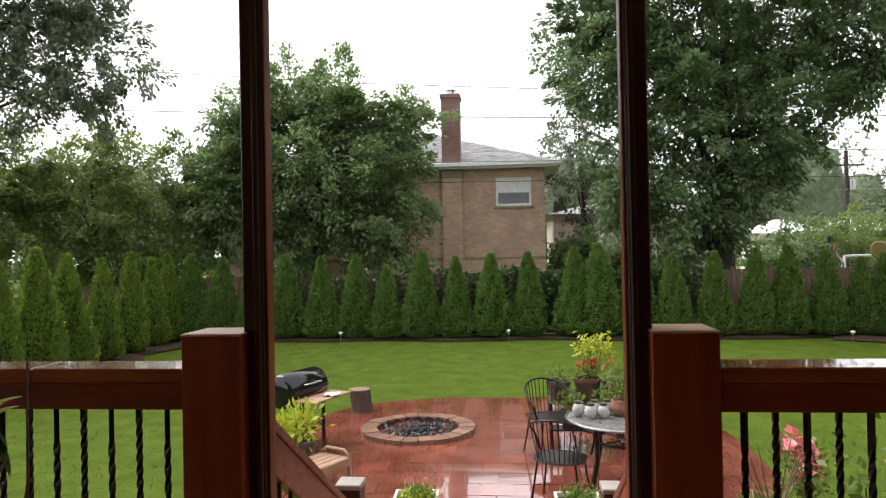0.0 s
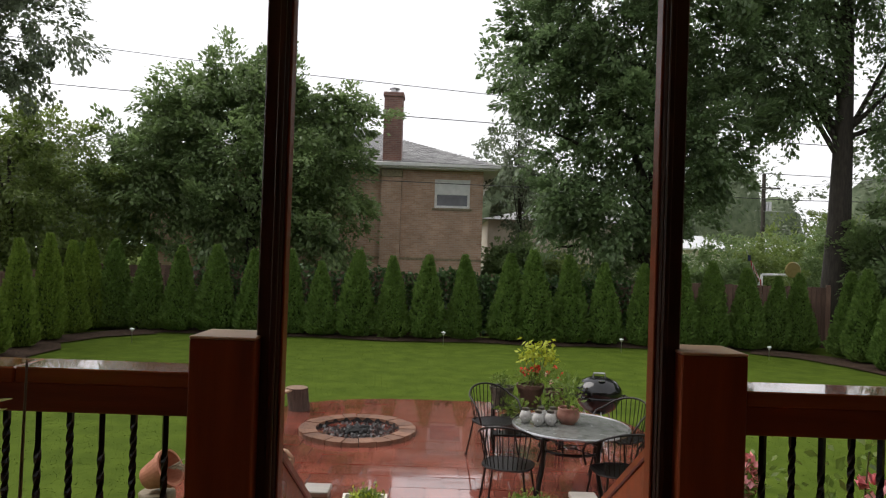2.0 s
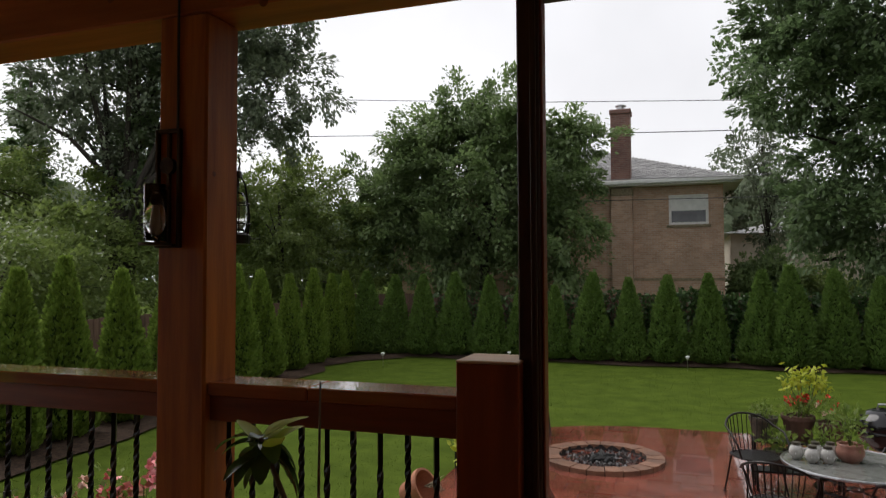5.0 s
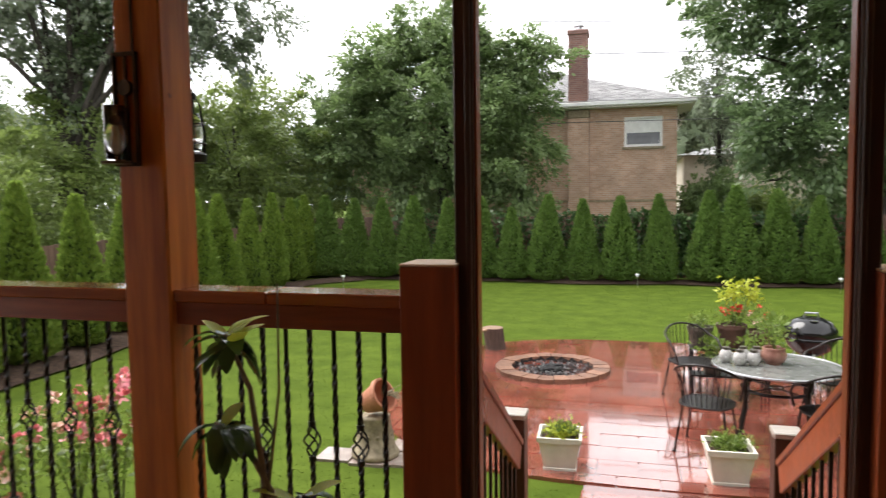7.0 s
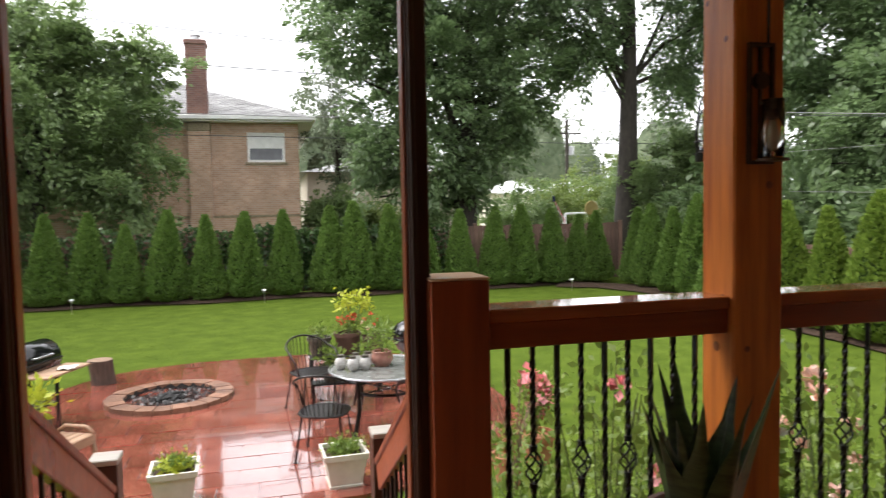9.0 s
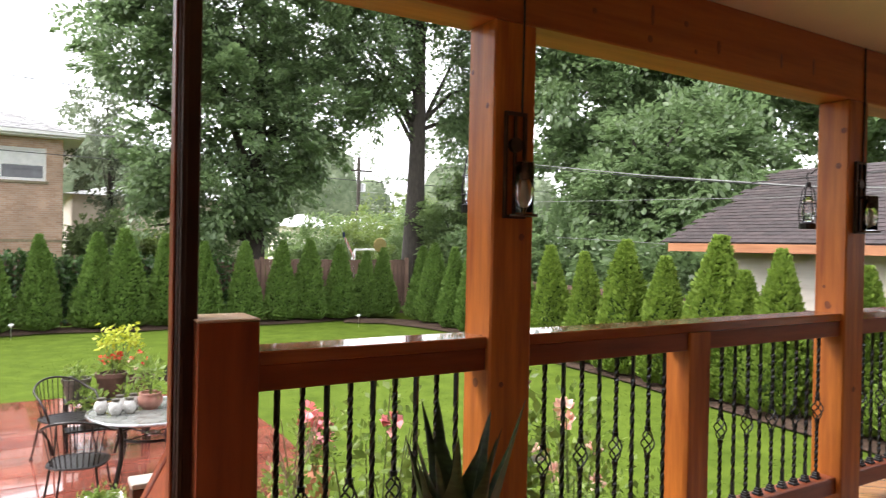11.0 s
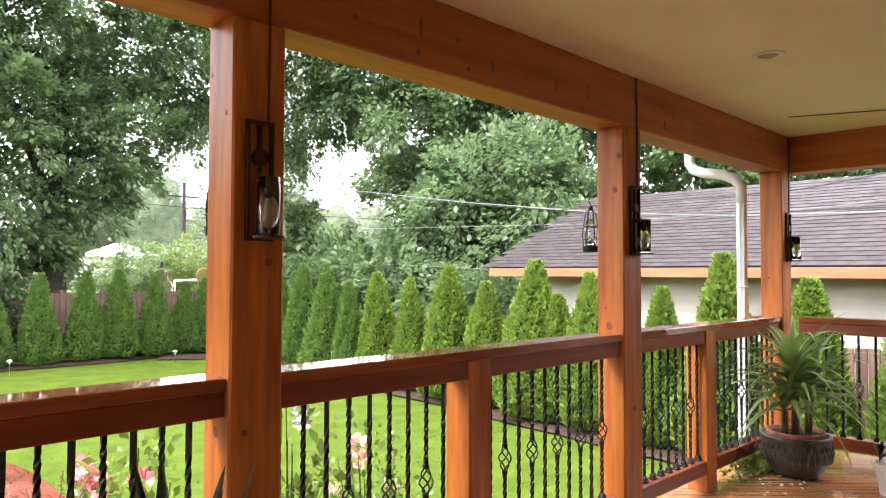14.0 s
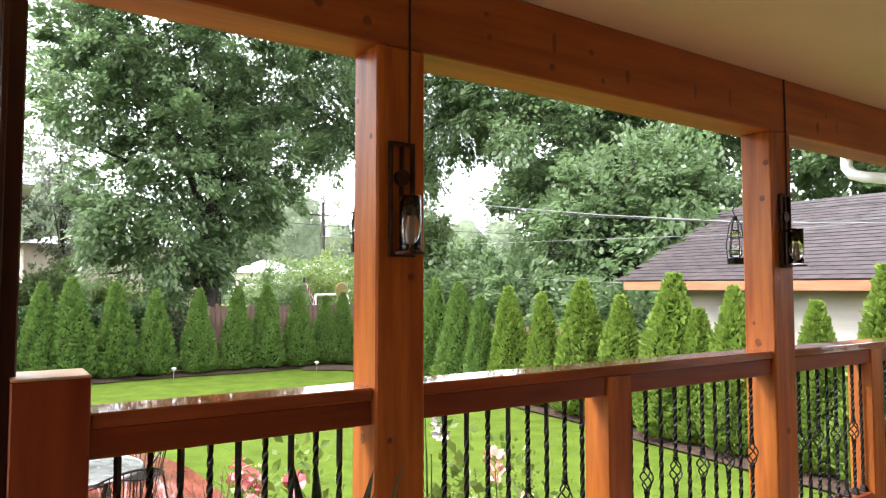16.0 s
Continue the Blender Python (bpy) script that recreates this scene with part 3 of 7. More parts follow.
def baluster_meshes():
    h = APRON - 1.14
    bm = bmesh.new()
    r = 0.0078
    rings = []
    n = 44
    for i in range(n + 1):
        z = h * i / n
        q = z / h
        tw = 0.0
        if 0.12 < q < 0.86:
            tw = (q - 0.12) * 22
        elif q >= 0.86:
            tw = (0.86 - 0.12) * 22
        rings.append([bm.verts.new((r * 1.25 * math.cos(tw + math.pi / 4 + k * math.pi / 2), r * 1.25 * math.sin(tw + math.pi / 4 + k * math.pi / 2), z)) for k in range(4)])
    for a, b in zip(rings, rings[1:]):
        for k in range(4):
            bm.faces.new((a[k], a[(k + 1) % 4], b[(k + 1) % 4], b[k]))
    bar = finish("baluster", bm, M_IRON)
    bm = bmesh.new()
    for k in range(4):
        pts = []
        for i in range(11):
            q = i / 10
            a = k * math.pi / 2 + q * math.pi * 1.1
            rr = 0.006 + 0.021 * math.sin(math.pi * q)
            pts.append((rr * math.cos(a), rr * math.sin(a), -0.052 + 0.104 * q))
        tube(pts, 0.0036, 5, bm)
    lathe([(0.0, -0.068), (0.013, -0.066), (0.013, -0.05), (0.0, -0.048)], 8, bm)
    lathe([(0.0, 0.048), (0.013, 0.05), (0.013, 0.066), (0.0, 0.068)], 8, bm)
    basket = finish("basket", bm, M_IRON)
    # the plain bar stops above and below the basket
    bm = bmesh.new()
    rings = []
    zb = 1.492 - 1.14
    for lo, hi in ((0.0, zb - 0.05), (zb + 0.05, h)):
        rings = []
        m = 22
        for i in range(m + 1):
            z = lo + (hi - lo) * i / m
            tw = 14 * (z - lo) / (hi - lo) if 0.1 < i / m < 0.9 else (1.4 if i / m <= 0.1 else 12.6)
            rings.append([bm.verts.new((r * 1.25 * math.cos(tw + math.pi / 4 + k * math.pi / 2), r * 1.25 * math.sin(tw + math.pi / 4 + k * math.pi / 2), z)) for k in range(4)])
        for a, b in zip(rings, rings[1:]):
            for k in range(4):
                bm.faces.new((a[k], a[(k + 1) % 4], b[(k + 1) % 4], b[k]))
    split = finish("baluster", bm, M_IRON)
    bm = bmesh.new()
    box((-0.019, -0.019, 0), (0.019, 0.019, 0.012), 0.002, bm)
    box((-0.015, -0.015, 0.012), (0.015, 0.015, 0.024), 0.002, bm)
    box((-0.0125, -0.0125, 0.024), (0.0125, 0.0125, 0.034), 0.002, bm)
    shoe = finish("shoe", bm, M_IRON)
    return bar, split, basket, shoe


BAR, SPLIT, BASKET, SHOE = baluster_meshes()


def railing(x0, x1, label, bays, mids=(), turned=None, caps=None):
    """A rail between two posts along x: cap, apron, bottom rail, short posts and balusters. bays: (first, step, count)."""
    ob = thing("railing", (0, 0, 0), label, "railing", "porch railings")
    if turned is not None:
        ob.matrix_world = turned
    rail = M_RAIL
    edges = sorted([x0, x1] + [m - 0.068 for m in mids] + [m + 0.068 for m in mids])
    joints = sorted([x0, x1] + list(caps or ()))
    for a, b in zip(joints, joints[1:]):
        part("cap", box((a + 0.001, 0.012, CAP - 0.04), (b - 0.001, 0.160, CAP), 0.004), M_CAP, ob, "wet cap board")
    for a, b in zip(edges[0::2], edges[1::2]):
        part("apron", box((a, 0.024, APRON), (b, 0.122, CAP - 0.0405), 0.003), rail, ob)
        part("bottom_rail", box((a, 0.026, 1.055), (b, 0.118, 1.14), 0.004), M_RAIL, ob)
    for m in mids:
        part("short_post", box((m - 0.067, 0.014, DECK), (m + 0.067, 0.148, CAP - 0.0405), 0.004), M_POST, ob)
    for first, step, count in bays:
        for k in range(count):
            x = first + step * k
            b = share("baluster", SPLIT if k % 2 else BAR, ob, (x, 0.070, 1.14), (0, 0, 0))
            share("shoe", SHOE, b)
            if k % 2:
                share("basket", BASKET, b, (0, 0, 1.492 - 1.14), (0, 0, 20 * k))
    return ob


def build_porch():
    build_deck()
    post(1.606, "stained orange cedar porch post with a lantern beside the rail", seed=2)
    post(3.818, "stained orange cedar porch post in the middle of the rail", seed=3)
    post(6.075, "stained orange cedar corner post by the downspout", seed=4)
    post(-1.610, "stained reddish cedar porch post with a lantern beside the steps", seed=5)
    post(-3.837, "stained reddish cedar porch post further along the rail", seed=6)
    newel(0.635, "square cedar newel post with flat cap at the steps")
    newel(-0.635, "square cedar newel post with wet flat cap at the steps")
    railing(0.722, 1.5155, "cedar rail with black twisted balusters by the steps", [(0.795, 0.079, 9)])
    railing(1.6965, 3.7275, "cedar rail with black basket balusters and a short post", [(1.727, 0.0935, 9), (2.757, 0.096, 10)], (2.635,))
    railing(3.9085, 5.9845, "cedar rail with black basket balusters near the corner", [(3.955, 0.093, 9), (4.905, 0.0935, 12)], (4.785,))
    railing(-1.5195, -0.722, "cedar rail with black basket balusters near the potted shrub", [(-1.480, 0.0850, 9)], caps=(-1.176,))
    railing(-3.7465, -1.7005, "cedar rail with black basket balusters along the porch", [(-3.70, 0.0935, 10), (-2.49, 0.0935, 9)], (-2.66,))
    end = railing(0.095, 3.1, "cedar rail with black balusters at the porch end", [(0.16, 0.105, 11), (1.52, 0.105, 15)], (1.40,), turned=pose(5.998, 0.0, 0, 0, 0, -90))
    # beams, ceiling, roof edge
    bm = box((-6.2, 0.0, BEAM + 0.045), (0.66, POST, CEIL), 0.006)
    box((0.661, 0.0, BEAM), (6.352, POST, CEIL), 0.006, bm)
    beam = single("beam_front", bm, M_BEAM, "long stained cedar beam over the porch posts", "beam", kind="structure")

    def place(rng):
        return ((rng.uniform(-3, 6), -0.001, rng.uniform(BEAM + 0.04, CEIL - 0.04)), (90, 0, 0))

    knots(beam, place, 26, 21)
    for k, (x, z) in enumerate(((2.69, 3.17), (3.14, 3.18), (3.4, 3.19), (4.18, 3.15), (4.38, 3.17), (2.28, 3.23))):
        bm = lathe([(0.0, 0.001), (0.012, 0.0)], 10)
        for v in bm.verts:
            v.co.y *= 2.6 + 0.5 * (k % 3)
        part("saw_mark", bm, M_KNOT, beam).matrix_basis = pose(x, -0.0012, z, 90, 0, (-6, 5, 3)[k % 3])
    single("beam_end", box((6.166, -3.2, BEAM + 0.002), (6.35, -0.002, CEIL), 0.006), M_BEAMY, "stained cedar beam at the porch end", "beam", kind="structure")
    ceiling = single("ceiling", box((-6.4, -3.2, CEIL), (6.7, 0.61, CEIL + 0.06), 0), M_CEIL, "plain cream painted porch ceiling", "ceiling", kind="structure")
    single("roof_edge", box((-6.5, 0.62, CEIL + 0.0), (6.8, 0.65, CEIL + 0.17), 0.003), M_TRIMW, "white fascia board along the porch eave", "fascia", kind="structure")
    single("porch_roof", box((-6.5, -3.3, CEIL + 0.062), (6.8, 0.70, CEIL + 0.16), 0), M_SHING, "brown shingled porch roof", "roof", kind="structure")
    g = bmesh.new()
    prof = [(0.652, CEIL + 0.13), (0.652, CEIL + 0.01), (0.72, CEIL + 0.01), (0.775, CEIL + 0.08), (0.775, CEIL + 0.13), (0.768, CEIL + 0.13), (0.768, CEIL + 0.085), (0.716, CEIL + 0.017), (0.659, CEIL + 0.017), (0.659, CEIL + 0.13)]
    a = [g.verts.new((-6.5, y, z)) for y, z in prof]
    b = [g.verts.new((6.8, y, z)) for y, z in prof]
    for i in range(len(prof)):
        j = (i + 1) % len(prof)
        g.faces.new((a[i], a[j], b[j], b[i]))
    single("gutter", g, M_WHITE, "white metal rain gutter along the eave", "gutter", kind="structure")
    # downspout with its elbows
    ds = thing("downspout", (5.98, 0.30, 0), "white ribbed metal downspout outside the corner post", "downspout")
    path = [(0, 0.42, CEIL + 0.012), (0, 0.42, CEIL - 0.15), (0, 0.38, CEIL - 0.205), (0, 0.30, CEIL - 0.235), (0, 0.14, CEIL - 0.27), (0, 0.05, CEIL - 0.31), (0, 0.0, CEIL - 0.38), (0, 0, CEIL - 0.5)]
    part("elbow", tube(path, 0.042, 14), M_WHITE, ds, smooth=True)
    pipe = bmesh.new()
    n = 24
    ring = [(0.037 + (0.004 if k % 3 == 0 else 0)) for k in range(n)]
    lo = [pipe.verts.new((ring[k] * math.cos(2 * math.pi * k / n), ring[k] * math.sin(2 * math.pi * k / n), 0.0)) for k in range(n)]
    hi = [pipe.verts.new((ring[k] * math.cos(2 * math.pi * k / n), ring[k] * math.sin(2 * math.pi * k / n), CEIL - 0.48)) for k in range(n)]
    for k in range(n):
        j = (k + 1) % n
        pipe.faces.new((lo[k], lo[j], hi[j], hi[k]))
    part("pipe", pipe, M_WHITE, ds)
    for z in (1.1, 2.2):
        part("strap", tube(arc((0, 0), 0.043, 0, 360, 20, z), 0.005, 5), M_WHITE, ds)
    # ceiling fittings
    vent = thing("ceiling_slot", (5.62, -0.705, CEIL), "dark slot vent in the porch ceiling", "vent")
    part("slot", box((-0.5, -0.008, -0.004), (0.5, 0.008, 0.0), 0.001), M_CHAR, vent)
    vent.matrix_world = pose(5.62, -0.705, CEIL, 0, 0, -67)
    for x in (3.96, 1.4, -1.4):
        dl = thing("downlight", (x, -0.655, CEIL), "small round recessed ceiling light, off", "ceiling light", "porch ceiling lights")
        part("trim_ring", lathe([(0.052, 0.0), (0.075, -0.002), (0.075, -0.008), (0.05, -0.008), (0.05, 0.0)], 24), M_TRIMW, dl, smooth=True)
        part("lens", lathe([(0.0, -0.003), (0.05, -0.003)], 20), M_BULB, dl)
    # the house behind
    single("wall_south", box((-6.2, -3.5, 0), (6.8, -3.2, CEIL + 0.06), 0), M_STUCCO, "brick house wall behind the porch", "wall", kind="structure")
    # frame of the screen door at the head of the steps
    fr = thing("screen_door_frame", (0, 0.0, DECK), "dark brown timber door frame standing in the stair opening", "door frame")
    top = BEAM - DECK
    for sgn in (-1, 1):
        a, b = sorted((sgn * 0.503, sgn * 0.5625))
        part("jamb", box((a, 0.055, 0.0), (b, 0.125, top + 0.0445), 0.004), M_DARKWOOD, fr)
        a, b = sorted((sgn * 0.509, sgn * 0.525))
        part("stop", box((a, 0.040, 0.0), (b, 0.0545, top - 0.02), 0.003), M_DARKWOOD, fr)
        a, b = sorted((sgn * 0.495, sgn * 0.5025))
        part("trim", box((a, 0.07, 0.0), (b, 0.12, top - 0.026), 0.002), M_NEWEL, fr, "reddish edge strip")
    part("header", box((-0.5025, 0.06, top - 0.025), (0.5025, 0.12, top + 0.0445), 0.004), M_DARKWOOD, fr)


def build_stairs():
    st = thing("porch_steps", (0, 0, 0), "wooden porch steps leading down to the patio", "steps")
    for k in range(4):
        y = 0.215 + 0.28 * k
        z = DECK - 0.19 * (k + 1)
        part("tread", box((-0.6, y, z - 0.035), (0.6, y + 0.30, z), 0.006), M_RAIL, st)
        part("riser", box((-0.58, y + 0.001, z + 0.001), (0.58, y + 0.02, z + 0.155), 0.002), M_RAIL, st)
    for s in (-1, 1):
        out = [(0.21, DECK - 0.02), (0.21, 0.25), (1.0, 0.0), (1.36, 0.0), (1.36, 0.10)]
        bm = bmesh.new()
        a = [bm.verts.new((s * 0.602, y, z)) for y, z in out]
        b = [bm.verts.new((s * 0.64, y, z)) for y, z in out]
        bm.faces.new(a)
        bm.faces.new(b[::-1])
        for i in range(5):
            bm.faces.new((a[i], a[(i + 1) % 5], b[(i + 1) % 5], b[i]))
        part("stringer", bm, M_RAIL, st)
    for s in (-1, 1):
        hr = thing("stair_railing", (s * 0.672, 0, 0), "sloping cedar stair rail with black balusters and a low newel", "railing", "stair railings")
        nz = 1.125
        part("newel", box((-0.062, 1.64, 0.0), (0.062, 1.765, nz - 0.03), 0.004), M_DARKWOOD, hr)
        part("newel_cap", box((-0.068, 1.634, nz - 0.0295), (0.068, 1.771, nz), 0.005), M_BLEACH, hr, "pale weathered flat cap")
        y0, z0, y1, z1 = 0.21, 1.86, 1.60, 0.985
        ang = math.atan2(z1 - z0, y1 - y0)
        ln = math.hypot(y1 - y0, z1 - z0)
        m = Matrix.Translation((-s * 0.035, (y0 + y1) / 2, (z0 + z1) / 2)) @ Matrix.Rotation(ang, 4, "X")
        bm = box((-0.022, -ln / 2, -0.135), (0.022, ln / 2, -0.012), 0.004)
        bmesh.ops.transform(bm, matrix=m, verts=bm.verts)
        part("side_board", bm, M_RAIL, hr)
        bm = box((-0.030, -ln / 2, -0.0115), (0.030, ln / 2, 0.022), 0.005)
        bmesh.ops.transform(bm, matrix=m, verts=bm.verts)
        part("handrail", bm, M_RAIL, hr)
        bm = box((-0.022, -ln / 2, -0.83), (0.022, ln / 2, -0.74), 0.004)
        bmesh.ops.transform(bm, matrix=m, verts=bm.verts)
        part("lower_rail", bm, M_RAIL, hr)
        for k in range(11):
            q = (k + 0.7) / 11.6
            y, z = y0 + (y1 - y0) * q, z0 + (z1 - z0) * q
            part("baluster", box((-s * 0.035 - 0.007, y - 0.007, z - 0.83), (-s * 0.035 + 0.007, y + 0.007, z - 0.13), 0.001), M_IRON, hr)


build_porch()
build_stairs()


# ---- neighbouring buildings ----
def build_brick_house():
    h = thing("brick_house", (0, 0, 0), "tan brick bungalow with a hipped grey shingle roof behind the fence", "house")
    x0, x1, y0, y1, ev = -11.0, 1.29, 23.8, 34.0, 5.44
    # front wall with its window opening
    wx0, wx1, wz0, wz1 = -0.50, 0.81, 4.06, 5.12
    for lo, hi in (((x0, y0, -0.05), (wx0, y0 + 0.25, ev)), ((wx1, y0, -0.05), (x1, y0 + 0.25, ev)), ((wx0, y0, -0.05), (wx1, y0 + 0.25, wz0)), ((wx0, y0, wz1), (wx1, y0 + 0.25, ev))):
        part("wall", box(lo, hi, 0), M_BRICK, h)
    part("wall", box((x1 - 0.25, y0 + 0.251, -0.05), (x1, y1, ev), 0), M_BRICK, h)
    part("wall", box((x0, y1 - 0.25, -0.05), (x1 - 0.251, y1, ev), 0), M_BRICK, h)
    part("wall", box((x0, y0 + 0.251, -0.05), (x0 + 0.25, y1 - 0.251, ev), 0), M_BRICK, h)
    part("stone_band", box((x0, y0 - 0.03, 2.10), (x1 + 0.02, y0 - 0.001, 2.19), 0.005), M_STONEP, h)
    w = part("window", box((wx0 + 0.05, y0 + 0.12, (wz0 + wz1) / 2 - 0.03), (wx1 - 0.05, y0 + 0.16, (wz0 + wz1) / 2 + 0.03), 0.004), M_TRIMW, h, "white double-hung window")
    for lo, hi in (((wx0, y0 + 0.06, wz0), (wx0 + 0.09, y0 + 0.18, wz1)), ((wx1 - 0.09, y0 + 0.06, wz0), (wx1, y0 + 0.18, wz1)), ((wx0 + 0.091, y0 + 0.06, wz0), (wx1 - 0.091, y0 + 0.18, wz0 + 0.09)), ((wx0 + 0.091, y0 + 0.06, wz1 - 0.07), (wx1 - 0.091, y0 + 0.18, wz1))):
        part("frame", box(lo, hi, 0.006), M_TRIMW, w)
    part("pane", box((wx0 + 0.09, y0 + 0.15, wz0 + 0.09), (wx1 - 0.09, y0 + 0.158, wz0 + 0.50), 0), M_PANE, w)
    part("pane", box((wx0 + 0.09, y0 + 0.13, wz0 + 0.56), (wx1 - 0.09, y0 + 0.138, wz1 - 0.07), 0), M_TRIMW, w, "upper pane with a drawn white blind")
    part("sill", box((wx0 - 0.08, y0 - 0.06, wz0 - 0.09), (wx1 + 0.08, y0 + 0.1, wz0 - 0.001), 0.008), M_STONEP, w)
    # eaves
    e = 0.48
    part("soffit", box((x0 - e, y0 - e, ev), (x1 + e, y1 + e, ev + 0.05), 0), M_TRIMW, h)
    for lo, hi in (((x0 - e, y0 - e - 0.12, ev + 0.051), (x1 + e + 0.12, y0 - e, ev + 0.20)), ((x1 + e, y0 - e + 0.001, ev + 0.051), (x1 + e + 0.12, y1 + e, ev + 0.20))):
        part("gutter", box(lo, hi, 0.02), M_TRIMW, h, "pale metal gutter")
    # hipped roof
    r = bmesh.new()
    A, B, C, D = [r.verts.new(v) for v in ((x0 - e, y0 - e, ev + 0.18), (x1 + e, y0 - e, ev + 0.18), (x1 + e, y1 + e, ev + 0.18), (x0 - e, y1 + e, ev + 0.18))]
    ym, rise = (y0 + y1) / 2, 2.15
    P, Q = r.verts.new((x0 + 5.0, ym, ev + 0.18 + rise)), r.verts.new((x1 - 5.1, ym, ev + 0.18 + rise))
    for f in ((A, B, Q, P), (B, C, Q), (C, D, P, Q), (D, A, P), (D, C, B, A)):
        r.faces.new(f)
    roof = part("roof", r, M_ROOFG, h, "wet grey shingle roof")
    # courses of shingles on the two slopes in view
    bm = bmesh.new()
    run = (y1 - y0) / 2 + e
    n = 34
    slope = math.atan2(rise, run)
    rng = random.Random(4)
    for i in range(n):
        q0, q1 = i / n, (i + 1.25) / n
        xl, xr = x0 - e + q0 * (5.0 + e), x1 + e - q0 * (5.1 + e)
        x = xl
        while x < xr - 0.05:
            wd = min(0.30, xr - x)
            y_a, y_b = y0 - e + run * q0, y0 - e + run * min(q1, 1)
            z_a, z_b = ev + 0.18 + rise * q0, ev + 0.18 + rise * min(q1, 1)
            t = 0.02 + rng.uniform(0, 0.012)
            v = [bm.verts.new(p) for p in ((x + 0.008, y_a, z_a + t), (x + wd - 0.008, y_a, z_a + t), (x + wd - 0.008, y_b, z_b + 0.006), (x + 0.008, y_b, z_b + 0.006), (x + 0.008, y_a, z_a - 0.005), (x + wd - 0.008, y_a, z_a - 0.005))]
            bm.faces.new(v[:4])
            bm.faces.new((v[0], v[4], v[5], v[1]))
            x += wd
    me = finish("shingles", bm, mat("grey_shingle_tab", (0.22, 0.215, 0.21), (0.34, 0.335, 0.33), 0.4, 8, bump=0.3, vary=0.3, island=True))
    ob = new("shingles", me)
    ob.parent = roof
    tagged(ob, kind="stuff")
    # chimney
    ch = part("chimney", box((-2.46, y0 - 0.28, -0.05), (-1.72, y0 - 0.001, ev - 0.32), 0.01), M_BRICK, h, "brick chimney up the wall")
    part("shoulder", box((-2.49, y0 - 0.30, ev - 0.319), (-1.69, y0 - 0.001, ev - 0.02), 0.03), M_STONEP, ch)
    part("upper_chimney", box((-2.43, y0 - 0.46, ev + 0.205), (-1.76, y0 + 0.22, 8.02), 0.01), M_BRICKR, ch, "dark red brick stack")
    part("crown", box((-2.47, y0 - 0.50, 8.021), (-1.72, y0 + 0.26, 8.20), 0.03), M_BRICKR, ch)
    part("flue", lathe([(0.15, 8.2), (0.15, 8.34), (0.20, 8.36), (0.20, 8.39), (0.0, 8.46)], 16, at=(-2.09, y0 - 0.12, 0)), M_STEEL, ch)
    # neighbour beyond
    g = thing("far_house", (0, 0, 0), "pale beige house seen past the brick one", "house")
    part("wall", box((2.1, 33, -0.05), (9.5, 41, 4.2), 0), mat("beige_render", (0.40, 0.35, 0.28), (0.48, 0.42, 0.35), 0.8, 3, bump=0.2), g)
    r = bmesh.new()
    v = [r.verts.new(p) for p in ((1.7, 32.6, 4.2), (10, 32.6, 4.2), (10, 41.5, 4.2), (1.7, 41.5, 4.2), (4.5, 37, 5.0), (7.5, 37, 5.0))]
    for f in ((0, 1, 5, 4), (1, 2, 5), (2, 3, 4, 5), (3, 0, 4), (3, 2, 1, 0)):
        r.faces.new([v[i] for i in f])
    part("roof", r, M_ROOFG, g)


def small_house(x, y, w, d, z, label, ridge):
    g = thing("far_garage", (x, y, 0), label, "house", "houses across the way")
    part("wall", box((-w / 2, 0, -0.05), (w / 2, d, z), 0), M_SIDING, g)
    part("door", box((-w * 0.28, -0.06, 0), (w * 0.28, -0.001, 2.2), 0.01), M_TRIMW, g)
    r = bmesh.new()
    e = 0.4
    v = [r.verts.new(p) for p in ((-w / 2 - e, -e, z), (w / 2 + e, -e, z), (w / 2 + e, d + e, z), (-w / 2 - e, d + e, z), (-0.3, d / 2, z + ridge), (0.3, d / 2, z + ridge))]
    for f in ((0, 1, 5, 4), (1, 2, 5), (2, 3, 4, 5), (3, 0, 4), (3, 2, 1, 0)):
        r.faces.new([v[i] for i in f])
    part("roof", r, mat("pale_roof", (0.55, 0.56, 0.57), (0.68, 0.69, 0.70), 0.35, 5, bump=0.1), g, "pale wet hipped roof")
    part("gutter", box((-w / 2 - e, -e - 0.08, z - 0.12), (w / 2 + e, -e - 0.001, z), 0.01), M_TRIMW, g)


